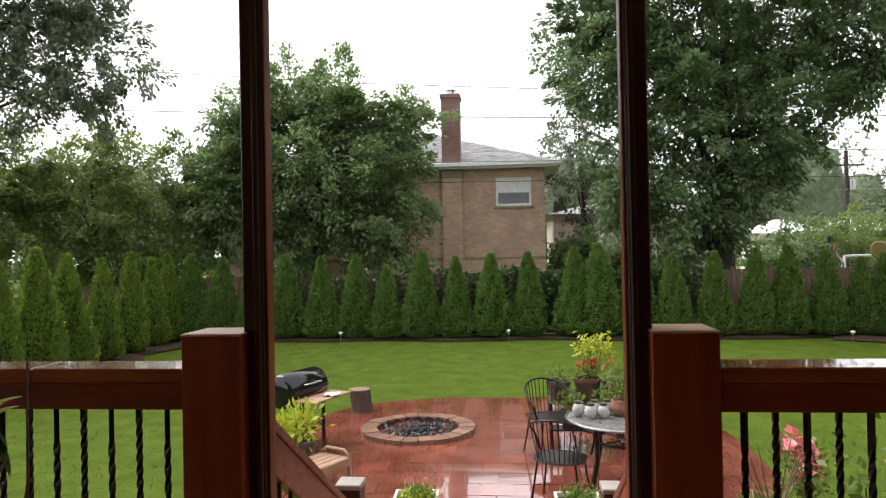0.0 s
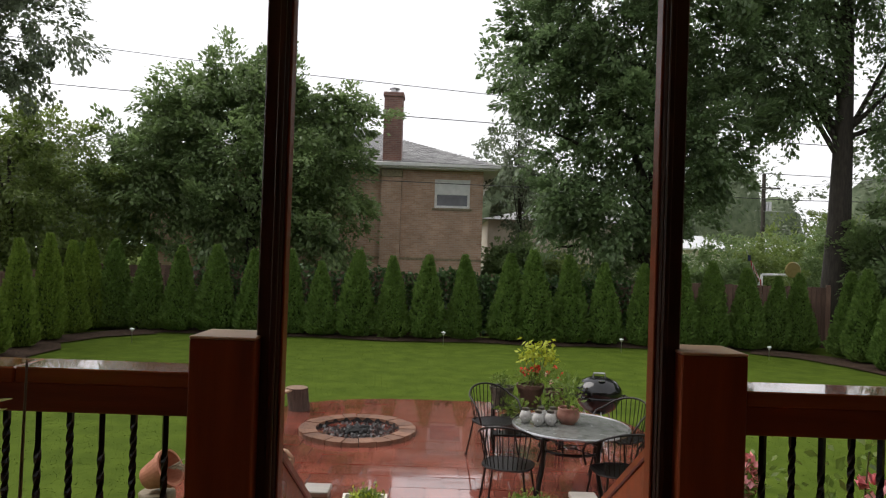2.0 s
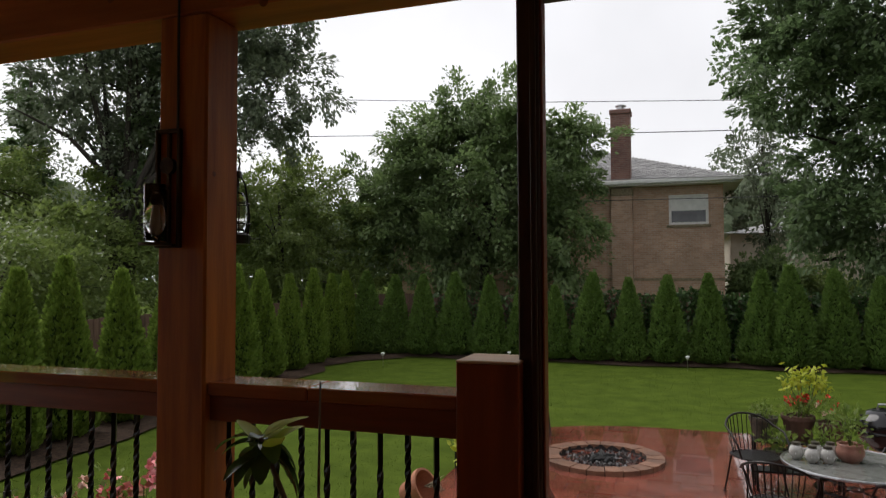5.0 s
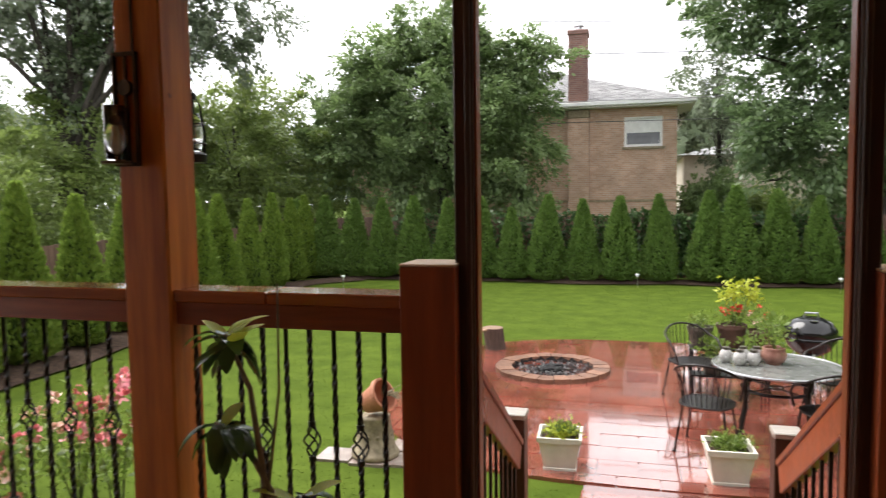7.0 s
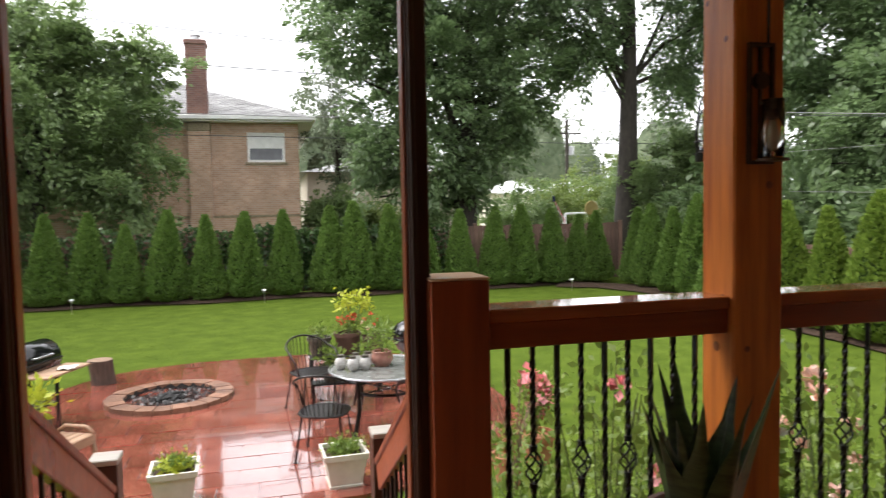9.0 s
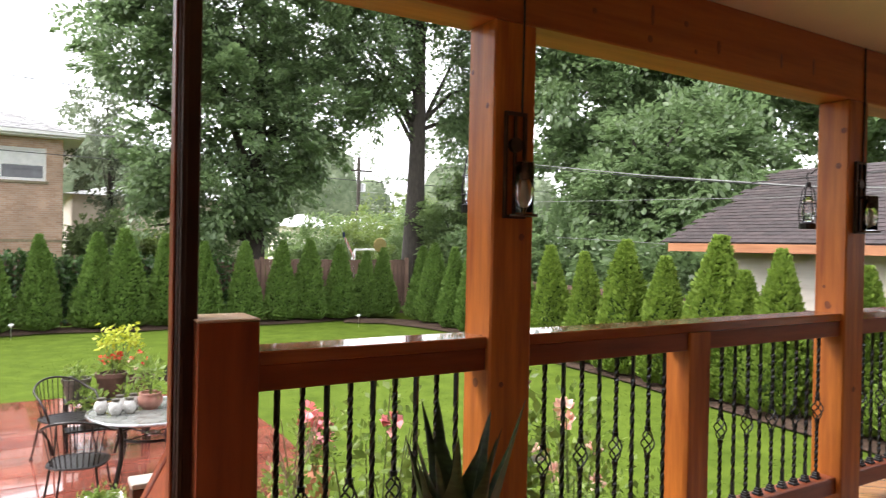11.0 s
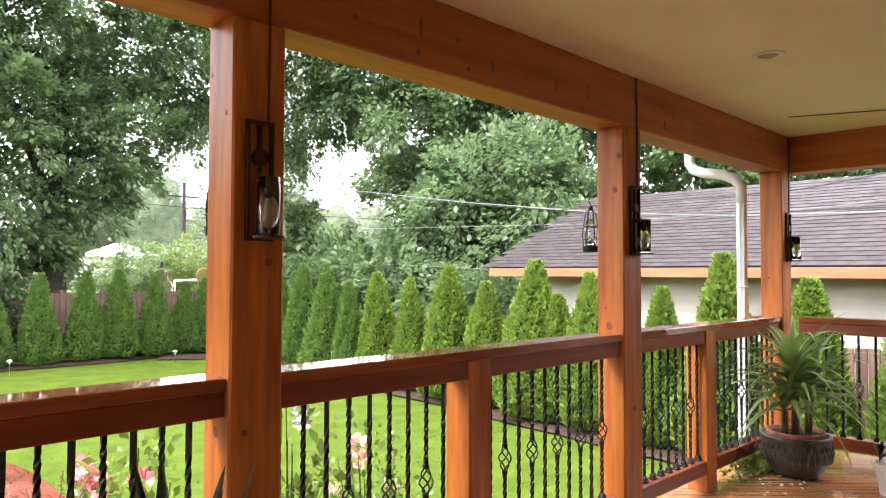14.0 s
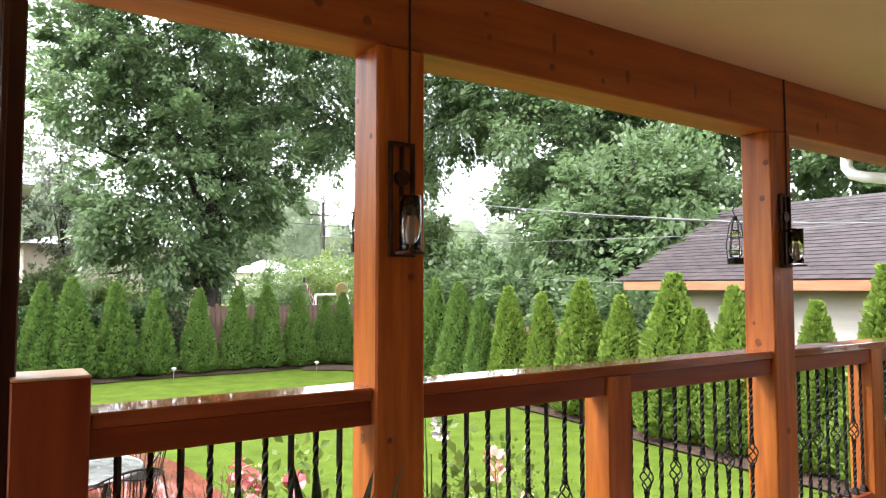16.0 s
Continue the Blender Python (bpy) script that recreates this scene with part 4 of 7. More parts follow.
def build_garage():
    g = thing("garage", (0, 0, 0), "cream sided garage with a brown shingle roof beyond the hedge", "garage")
    ex, ez, rx, rz = 9.92, 2.40, 13.2, 3.88
    y0, y1 = -8.0, 6.4
    wall_x = 10.5
    part("wall", box((wall_x + 0.02, y0, -0.05), (15.9, 5.68, 2.34), 0), M_SIDING, g)
    # gable end
    bm = bmesh.new()
    out = [(wall_x + 0.02, 2.341), (15.9, 2.341), (rx, 3.70)]
    a = [bm.verts.new((x, 5.60, z)) for x, z in out]
    b = [bm.verts.new((x, 5.68, z)) for x, z in out]
    bm.faces.new(a)
    bm.faces.new(b[::-1])
    for i in range(3):
        bm.faces.new((a[i], a[(i + 1) % 3], b[(i + 1) % 3], b[i]))
    part("gable", bm, M_SIDING, g)
    z = 0.1
    while z < 2.3:
        bm = bmesh.new()
        v = [bm.verts.new(p) for p in ((wall_x - 0.012, y0, z), (wall_x - 0.012, 5.70, z), (wall_x + 0.006, 5.70, z + 0.2), (wall_x + 0.006, y0, z + 0.2), (wall_x + 0.019, y0, z), (wall_x + 0.019, 5.70, z), (wall_x + 0.019, 5.70, z + 0.2), (wall_x + 0.019, y0, z + 0.2))]
        for f in ((0, 1, 2, 3), (0, 4, 5, 1), (3, 2, 6, 7), (1, 5, 6, 2), (0, 3, 7, 4)):
            bm.faces.new([v[i] for i in f])
        part("siding_board", bm, M_SIDING, g)
        z += 0.205
    part("corner_board", box((wall_x - 0.03, 5.702, 0), (wall_x + 0.09, 5.73, 2.34), 0.004), M_TRIMW, g)
    r = bmesh.new()
    sl = math.atan2(rz - ez, rx - ex)
    v = [r.verts.new(p) for p in ((ex, y0, ez), (ex, y1, ez), (rx, y1, rz), (rx, y0, rz), (2 * rx - ex, y1, ez), (2 * rx - ex, y0, ez))]
    low = [r.verts.new((p.co.x, p.co.y, p.co.z - 0.05)) for p in v]
    for f in ((0, 1, 2, 3), (3, 2, 4, 5)):
        r.faces.new([v[i] for i in f])
        r.faces.new([low[i] for i in reversed(f)])
    for i, j in ((0, 1), (1, 2), (2, 4), (4, 5), (5, 3), (3, 0)):
        r.faces.new((v[i], low[i], low[j], v[j]))
    roof = part("roof", r, M_SHING, g, "wet brown shingle roof")
    part("fascia", box((ex - 0.03, y0, ez - 0.15), (ex - 0.001, y1, ez - 0.012), 0.004), M_FASCIA, g, "raw orange wood fascia")
    part("soffit", box((ex, y0, ez - 0.14), (wall_x - 0.02, y1 - 0.02, ez - 0.12), 0), M_FASCIA, g)
    bm = bmesh.new()
    for (xa, za), (xb, zb) in (((ex, ez), (rx, rz)), ((rx, rz), (2 * rx - ex, ez))):
        a = [bm.verts.new(p) for p in ((xa, y1 + 0.001, za - 0.01), (xb, y1 + 0.001, zb - 0.01), (xb, y1 + 0.001, zb - 0.16), (xa, y1 + 0.001, za - 0.16))]
        b = [bm.verts.new(p.co + Vector((0, 0.03, 0))) for p in a]
        bm.faces.new(a)
        bm.faces.new(b[::-1])
        for i in range(4):
            bm.faces.new((a[i], a[(i + 1) % 4], b[(i + 1) % 4], b[i]))
    part("rake_board", bm, M_FASCIA, g)
    # shingle tabs in courses
    wd, n = 0.30, 24
    run, rise = rx - ex, rz - ez
    ln = math.hypot(run, rise)
    tab = bmesh.new()
    L = ln / n * 1.35
    v = [tab.verts.new(p) for p in ((0, 0.004, 0.014), (0, wd - 0.004, 0.014), (L, wd - 0.004, 0.004), (L, 0.004, 0.004), (0, 0.004, 0.0), (0, wd - 0.004, 0.0))]
    tab.faces.new(v[:4])
    tab.faces.new((v[0], v[4], v[5], v[1]))
    tab_me = finish("shingle", tab, M_SHING)
    rest = bmesh.new()
    rng = random.Random(12)
    turn = Matrix.Rotation(-sl, 4, "Y")
    for i in range(n):
        q = i / n
        y = -6.0 + (0.15 if i % 2 else 0.0) + rng.uniform(-0.02, 0.02)
        while y < y1 - 0.1:
            at = Vector((ex + run * q - 0.02, y, ez + rise * q + 0.004))
            if i < 12 and 0.0 < y < 6.4:
                ob = new("shingle", tab_me)
                ob.parent = roof
                ob.matrix_basis = Matrix.Translation(at) @ turn
            else:
                m = Matrix.Translation(at + Vector((0, 0, rng.uniform(0, 0.003)))) @ turn
                w = [rest.verts.new(m @ Vector(p)) for p in ((0, 0.004, 0.014), (0, wd - 0.004, 0.014), (L, wd - 0.004, 0.004), (L, 0.004, 0.004), (0, 0.004, 0.0), (0, wd - 0.004, 0.0))]
                rest.faces.new(w[:4])
                rest.faces.new((w[0], w[4], w[5], w[1]))
            y += wd
    me = finish("shingles", rest, mat("wet_brown_shingle_far", (0.020, 0.0135, 0.0135), (0.044, 0.030, 0.029), 0.42, 6, bump=0.4, vary=0.35, rough2=0.65, spec=0.4, island=True))
    ob = new("shingles", me)
    ob.parent = roof
    tagged(ob, kind="stuff")


build_brick_house()
small_house(18.2, 45.5, 3.6, 5, 3.35, "white garage with a pale hipped roof across the lane", 0.95)
small_house(23.6, 47.5, 5.0, 5, 3.4, "white house with a pale roof half hidden by trees", 0.9)
build_garage()


# ---- fences ----
def fence(a, b, label, height, seed):
    (ax, ay), (bx, by) = a, b
    ln = math.hypot(bx - ax, by - ay)
    ang = math.degrees(math.atan2(by - ay, bx - ax))
    f = thing("fence", (ax, ay, 0), label, "fence", turn=ang)
    rng = random.Random(seed)
    w = 0.14
    bm = bmesh.new()
    box((0, -0.011, 0.03), (w - 0.008, 0.011, height - 0.03), 0.003, bm)
    picket = finish("picket", bm, M_FENCE)
    n = int(ln / w)
    for k in range(n):
        share("picket", picket, f, (k * w + rng.uniform(-0.002, 0.002), 0, rng.uniform(-0.012, 0.012)))
    k = 0.0
    while k < ln:
        part("fence_post", box((k, -0.10, 0), (k + 0.1, -0.012, height + 0.04), 0.006), M_FENCE, f)
        k += 2.4
    for z in (0.3, height * 0.55, height - 0.2):
        part("rail", box((0, -0.05, z), (ln, -0.0115, z + 0.085), 0.004), M_FENCE, f)


fence((11.0, 18.0), (-11.0, 18.0), "weathered reddish wooden fence behind the hedge", 1.78, 1)
fence((9.35, -6.0), (11.3, 17.9), "brown wooden side fence behind the hedge", 1.45, 2)
fence((-11.0, 18.0), (-8.7, -5.0), "orange-brown wooden side fence behind the hedge", 1.6, 3)


# ---- trees and hedges ----
def cloud(rng, blobs, clumps, leaves, spread, droop=0.15):
    """Leaf places in uneven sprays that grow outward from the shells of a few ellipsoids; also the sprays' middles."""
    mids, outward = [], []
    vol = np.array([b[3] * b[4] * b[5] for b in blobs]) ** 0.67
    for b, n in zip(blobs, np.maximum(4, clumps * vol / vol.sum()).astype(int)):
        p, d = ball_points(rng, n, 0.35)
        inner = rng.random((n, 1)) < 0.12
        p = np.where(inner, p * (0.25 + 0.5 * rng.random((n, 1))), p)
        stray = rng.random((n, 1)) < 0.13
        p = np.where(stray, p * (1.06 + 0.2 * rng.random((n, 1))), p)
        mids.append(p * np.array(b[3:6]) + np.array(b[:3]))
        outward.append(d)
    mids, outward = np.concatenate(mids), np.concatenate(outward)
    axis = outward + 0.75 * rng.normal(size=outward.shape) + np.array([0, 0, 0.1 - droop])
    axis /= np.maximum(np.linalg.norm(axis, axis=1, keepdims=True), 1e-6)
    per = np.maximum(6, (leaves * rng.gamma(2.2, 1 / 2.2, len(mids)))).astype(int)
    c = np.repeat(mids, per, axis=0)
    ax = np.repeat(axis, per, axis=0)
    s = np.repeat(spread * (0.5 + 0.95 * rng.random(len(mids))), per)[:, None]
    u = rng.uniform(-0.75, 1.15, (len(c), 1))
    fat = 0.42 * (1.05 - 0.55 * np.clip(u, 0, 1.1))
    off = ax * u * s + np.clip(rng.normal(size=c.shape), -1.6, 1.6) * s * fat * np.array([1, 1, 0.62])
    off[:, 2] -= droop * (np.maximum(u, 0) ** 2 * s)[:, 0]
    ways = 0.8 * ax * s + 0.7 * off + np.array([0, 0, -0.30]) * s + 0.42 * s * rng.normal(size=c.shape)
    return c + off, ways, mids


def tree(x, y, label, height, radius, blobs, material, seed, clumps=220, leaves=90, leaf=0.17, spread=0.8, lean=(0, 0), fork=0.35, limbs=14, wide=0.6, name="tree", thick=0.5, droop=0.15):
    rng = np.random.default_rng(seed)
    t = thing(name, (x, y, 0), label, "tree")
    local = [(b[0] - x, b[1] - y, *b[2:]) for b in blobs]
    pts = [(lean[0] * q + 0.12 * math.sin(3 * q + seed), lean[1] * q, height * q - 0.1) for q in np.linspace(0, 1, 8)]
    bm = tube(pts, [radius * (1.25 - 0.25 * min(1, 4 * q)) * (1 - 0.72 * q) for q in np.linspace(0, 1, 8)], 10)
    part("trunk", bm, M_BARK, t, smooth=True)
    c, w, mids = cloud(rng, local, clumps, leaves, spread, droop)
    pick = mids[rng.choice(len(mids), min(limbs, len(mids)), replace=False)]
    for m in pick:
        q = fork + (0.95 - fork) * rng.random()
        q = min(q, max(0.12, (m[2] - 0.3) / height))
        a = Vector((lean[0] * q + 0.12 * math.sin(3 * q + seed), lean[1] * q, height * q - 0.1))
        b = Vector([float(v) for v in m])
        mid = a.lerp(b, 0.5) + Vector((0, 0, 0.12 * (b - a).length))
        r0 = radius * (1 - 0.72 * q) * thick
        part("limb", tube([a, a.lerp(mid, 0.55), mid, mid.lerp(b, 0.6), b], [r0, r0 * 0.8, r0 * 0.55, r0 * 0.35, r0 * 0.12], 6), M_BARK, t, smooth=True)
    foliage("crown", t, c, w, 1.18 * leaf * (0.6 + 0.8 * rng.random(len(c))), material, seed, wide=wide, spin=False)
    return t


def build_trees():
    tree(6.5, 19.8, "tall leafy maple with a dense hanging crown behind the fence", 9.5, 0.40,
         [(5.3, 19.7, 5.6, 3.0, 2.4, 4.0), (6.3, 19.8, 10.2, 3.8, 3, 3.6), (2.3, 19.4, 7.7, 1.7, 1.4, 1.2), (3.0, 19.6, 9.6, 2.0, 1.6, 1.6), (3.6, 19.6, 11.8, 2.2, 1.6, 1.6), (4.3, 19.2, 3.6, 1.9, 1.6, 2.0), (7.6, 19.4, 6.5, 1.5, 1.8, 3.2)],
         M_LEAFD, 11, 645, 166, 0.137, 0.58)
    tree(12.4, 20.2, "tall tree with a straight bare trunk and drooping branches", 13.5, 0.43,
         [(9.8, 20, 9.0, 2.2, 1.6, 1.8), (12.5, 20, 12.2, 4.4, 3, 2.8), (15.2, 19.5, 9.2, 2.4, 1.8, 2.4), (10.8, 20.2, 7.4, 1.4, 1.2, 1.0), (14.0, 20, 6.8, 1.0, 1.0, 1.4)],
         M_LEAFD, 12, 520, 123, 0.122, 0.62, thick=0.36, limbs=22, droop=0.55)
    tree(13.8, 19.6, "leafy shrub climbing round the foot of a tree", 3.4, 0.12,
         [(13.6, 19.6, 2.2, 1.5, 1.2, 2.2), (14.2, 19.4, 3.9, 0.9, 0.9, 1.3)], M_LEAF, 13, 165, 130, 0.115, 0.40)
    tree(18.2, 14.6, "large maple with heavy layered foliage beside the garage", 10.0, 0.42,
         [(17.2, 14.6, 6.6, 3.6, 3.4, 4.2), (19.6, 12.4, 8.2, 3.8, 3.4, 4.4), (15.4, 16.8, 9.8, 2.2, 2.2, 2.6), (17.0, 13.2, 3.2, 3.0, 2.4, 2.0)],
         M_LEAFD, 14, 705, 159, 0.166, 0.72)
    tree(14.6, 11.6, "young maple with broad drooping leaves behind the hedge", 5.5, 0.18,
         [(14.4, 11.6, 3.2, 1.8, 2.0, 2.4), (15.6, 10.2, 4.4, 1.8, 1.8, 2.2)], M_LEAFD, 15, 225, 137, 0.144, 0.56)
    tree(22.5, 6.5, "broad leafy tree rising over the garage roof", 8.5, 0.36,
         [(22.5, 7.2, 7.0, 3.6, 3.8, 3.6), (23.5, 2.0, 6.6, 3.4, 3.4, 3.0)], M_LEAFD, 16, 390, 137, 0.180, 0.76)
    tree(25.0, -4.0, "leafy tree far behind the garage roof", 8.0, 0.32, [(25, -4, 6.6, 4, 4.5, 3)], M_LEAFY, 17, 170, 85, 0.27, 1.0)
    tree(-6.4, 20.6, "round leafy tree hiding part of the brick house", 6.5, 0.26,
         [(-6.4, 20.4, 4.6, 3.3, 2.2, 3.2), (-3.9, 20.0, 3.9, 1.6, 1.5, 2.9), (-9.0, 20.2, 4.6, 2.0, 1.8, 2.8), (-7.0, 20.6, 7.7, 1.9, 1.4, 1.2), (-3.3, 20, 6.5, 1.0, 0.8, 1.0), (-5.2, 20.3, 6.5, 1.6, 1.3, 1.3), (-8.4, 20.3, 6.6, 1.4, 1.2, 1.2)],
         M_LEAF, 18, 705, 152, 0.122, 0.50)
    tree(-13.4, 19.2, "loose olive-green shrubby tree above the hedge", 5.0, 0.16,
         [(-13.2, 19.2, 3.6, 2.8, 2.0, 3.2), (-10.9, 19.6, 2.8, 1.5, 1.4, 2.6), (-15.2, 18.4, 4.4, 1.6, 1.6, 2.4)], M_LEAFY, 19, 435, 137, 0.108, 0.48)
    tree(-17.5, 15.5, "loose light-green shrubby tree beyond the side fence", 5.0, 0.16,
         [(-17.0, 15.8, 3.2, 3.0, 2.4, 3.0), (-19.6, 12.6, 3.6, 2.6, 3.0, 3.2), (-15.4, 12.6, 2.2, 1.8, 2.4, 2.0)], M_LEAFY, 20, 450, 130, 0.115, 0.53)
    tree(-13.6, 8.8, "light-green shrub over the side fence", 3.2, 0.1,
         [(-13.4, 9.2, 2.0, 1.8, 2.6, 1.9), (-12.8, 4.6, 1.8, 1.6, 2.2, 1.7)], M_LEAFY, 21, 255, 130, 0.094, 0.44)
    tree(-17.4, 15.0, "tall airy tree with leaning trunks and fine leaves", 9.6, 0.36,
         [(-17.6, 14.8, 8.2, 2.3, 2.0, 1.9), (-14.6, 15.8, 9.2, 2.4, 2.0, 2.0), (-17.0, 14.6, 10.8, 2.8, 2.4, 1.8), (-12.0, 16.6, 8.3, 1.9, 1.6, 1.9), (-12.6, 16.4, 10.2, 2.2, 1.6, 1.4), (-13.2, 16.4, 7.1, 1.6, 1.4, 1.2), (-16.5, 15.2, 5.9, 0.8, 0.7, 1.3), (-15.7, 15.4, 7.3, 0.8, 0.7, 1.2)],
         M_LEAFG, 22, 560, 84, 0.125, 0.46, lean=(2.0, 0.6), fork=0.30, limbs=26, thick=0.46)
    for k, (x, y, h) in enumerate(((-20.9, 15.6, 9.4), (-24.0, 15.0, 7.6))):
        tree(x, y, "dark feathery conifer in the distance", h, 0.16, [(x + 0.25 * (-1) ** i, y, h * (0.28 + 0.13 * i), 1.25 - 0.19 * i, 1.25 - 0.19 * i, 0.85) for i in range(6)], M_LEAFD, 30 + k, 230, 70, 0.13, 0.34, name="conifer")
    tree(13.6, 8.6, "low dark leafy thicket behind the side hedge", 3.0, 0.12,
         [(13.2, 9.4, 1.5, 1.7, 2.2, 1.6), (12.6, 12.2, 1.6, 1.5, 2.0, 1.7), (12.6, 15.0, 1.8, 1.4, 1.8, 1.8), (15.2, 8.4, 2.2, 1.6, 1.6, 2.0)], M_LEAFD, 24, 330, 110, 0.15, 0.5)
    tree(-17.5, 15.7, "leaning trunk wrapped in dark ivy", 8.4, 0.26,
         [(-17.3, 15.6, 4.6, 0.55, 0.5, 0.8), (-16.8, 15.6, 5.6, 0.55, 0.5, 0.8), (-16.3, 15.6, 6.5, 0.6, 0.5, 0.8), (-15.7, 15.6, 7.5, 0.7, 0.5, 0.9), (-15.2, 15.6, 8.6, 0.8, 0.6, 0.8)],
         M_LEAFD, 25, 150, 80, 0.12, 0.32, lean=(2.4, 0.0), limbs=8, thick=0.35)
    tree(2.9, 26.5, "pale thin-leaved tree behind the brick house", 7.2, 0.14, [(2.6, 26.5, 6.4, 1.3, 1.0, 1.6), (3.4, 26.5, 4.6, 1.4, 1.0, 1.6)], M_LEAFG, 26, 90, 60, 0.12, 0.5, limbs=12, thick=0.3)
    # the woods on the skyline; their grey-green leaves carry haze in the colour
    rng = np.random.default_rng(77)
    blobs = []
    for k in range(60):
        a = math.radians(-105 + 210 * k / 59 + rng.uniform(-1, 1))
        d = rng.uniform(62, 82)
        h = rng.uniform(4.5, 7.5)
        blobs.append((d * math.sin(a), d * math.cos(a), h * 0.9, 4.6, 4, h))
    c, w, _ = cloud(rng, blobs, 3200, 44, 1.5)
    c[:, 2] = np.abs(c[:, 2])
    tagged(new("far_woods", leaf_mesh("far_woods", c, w, 0.40 * (0.6 + 0.8 * rng.random(len(c))), M_LEAFG, wide=0.7, rng=rng, spin=False)), "woods along the skyline, haze put into their grey-green leaf colour", "trees", kind="stuff")
    # Lumpy solids added behind the leaves; their darker colour stands for inner shade.
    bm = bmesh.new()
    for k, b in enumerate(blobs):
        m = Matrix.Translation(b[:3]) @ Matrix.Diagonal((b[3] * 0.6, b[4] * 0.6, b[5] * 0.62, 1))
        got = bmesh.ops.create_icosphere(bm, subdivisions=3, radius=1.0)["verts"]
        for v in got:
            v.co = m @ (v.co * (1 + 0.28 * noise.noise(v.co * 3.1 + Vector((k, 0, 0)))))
    tagged(new("far_woods", finish("far_woods_fill", bm, M_WOODSFILL, True)), "solid filler added in the far woods, inner shade put into its colour", "trees", kind="stuff")
    # bushes beyond the back fence
    rng = np.random.default_rng(78)
    blobs = [(2.6, 25, 1.6, 1.2, 1, 1.3), (4.5, 27, 1.5, 1.6, 1, 1.2), (11.5, 28, 1.8, 1.8, 1.5, 1.6), (14.5, 30, 2.2, 2, 1.6, 2), (19, 36, 2.5, 2.6, 2, 2.4), (23.5, 40, 3.0, 2.2, 2, 3.2), (27.5, 38, 3.2, 3.2, 2, 3.4)]
    for k, b in enumerate(blobs):
        t = thing("bush", (b[0], b[1], 0), "rounded green bush beyond the back fence", "bush", "bushes beyond the fence")
        c, w, _ = cloud(rng, [(0, 0, *b[2:])], 120, 80, 0.5)
        c[:, 2] = np.abs(c[:, 2])
        foliage("leaves", t, c, w, 0.17, M_LEAFY if k % 2 else M_LEAF, 40 + k)
        part("stem", tube([(0, 0, -0.05), (0.1, 0, b[2] * 0.6), (0, 0.1, b[2])], [0.07, 0.05, 0.02], 6), M_BARK, t)


def hedge_tree(seed, material):
    rng = np.random.default_rng(seed)
    n = 7000
    z = rng.random(n) ** 1.15
    a = rng.random(n) * 2 * math.pi
    lump = 1 + 0.13 * np.sin(3 * a + 5 * z + seed) + 0.10 * np.sin(7 * a - 11 * z + 2 * seed)
    r = 0.185 * np.minimum(1, (z + 0.05) * 7) ** 0.5 * np.maximum(0.02, (1 - z)) ** 0.72 * lump * (0.82 + 0.22 * rng.random(n))
    c = np.stack([r * np.cos(a), r * np.sin(a), 0.02 + 0.95 * z], 1)
    w = np.stack([np.cos(a), np.sin(a), 1.25 + 0.9 * rng.random(n)], 1) + 0.5 * rng.normal(size=(n, 3))
    ob = thing("arborvitae", (0, 0, 0), "dense green conical arborvitae in a hedge row", "hedge tree", "arborvitae hedge")
    foliage("foliage", ob, c, w, 0.026 + 0.018 * rng.random(n), material, seed, wide=0.62)
    # Solid cone added behind the leaves, coloured dark as their inner shade.
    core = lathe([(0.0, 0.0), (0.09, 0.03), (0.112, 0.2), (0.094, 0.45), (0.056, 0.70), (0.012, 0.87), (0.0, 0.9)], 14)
    part("core", core, M_CORESHADE, ob, smooth=True)
    return ob


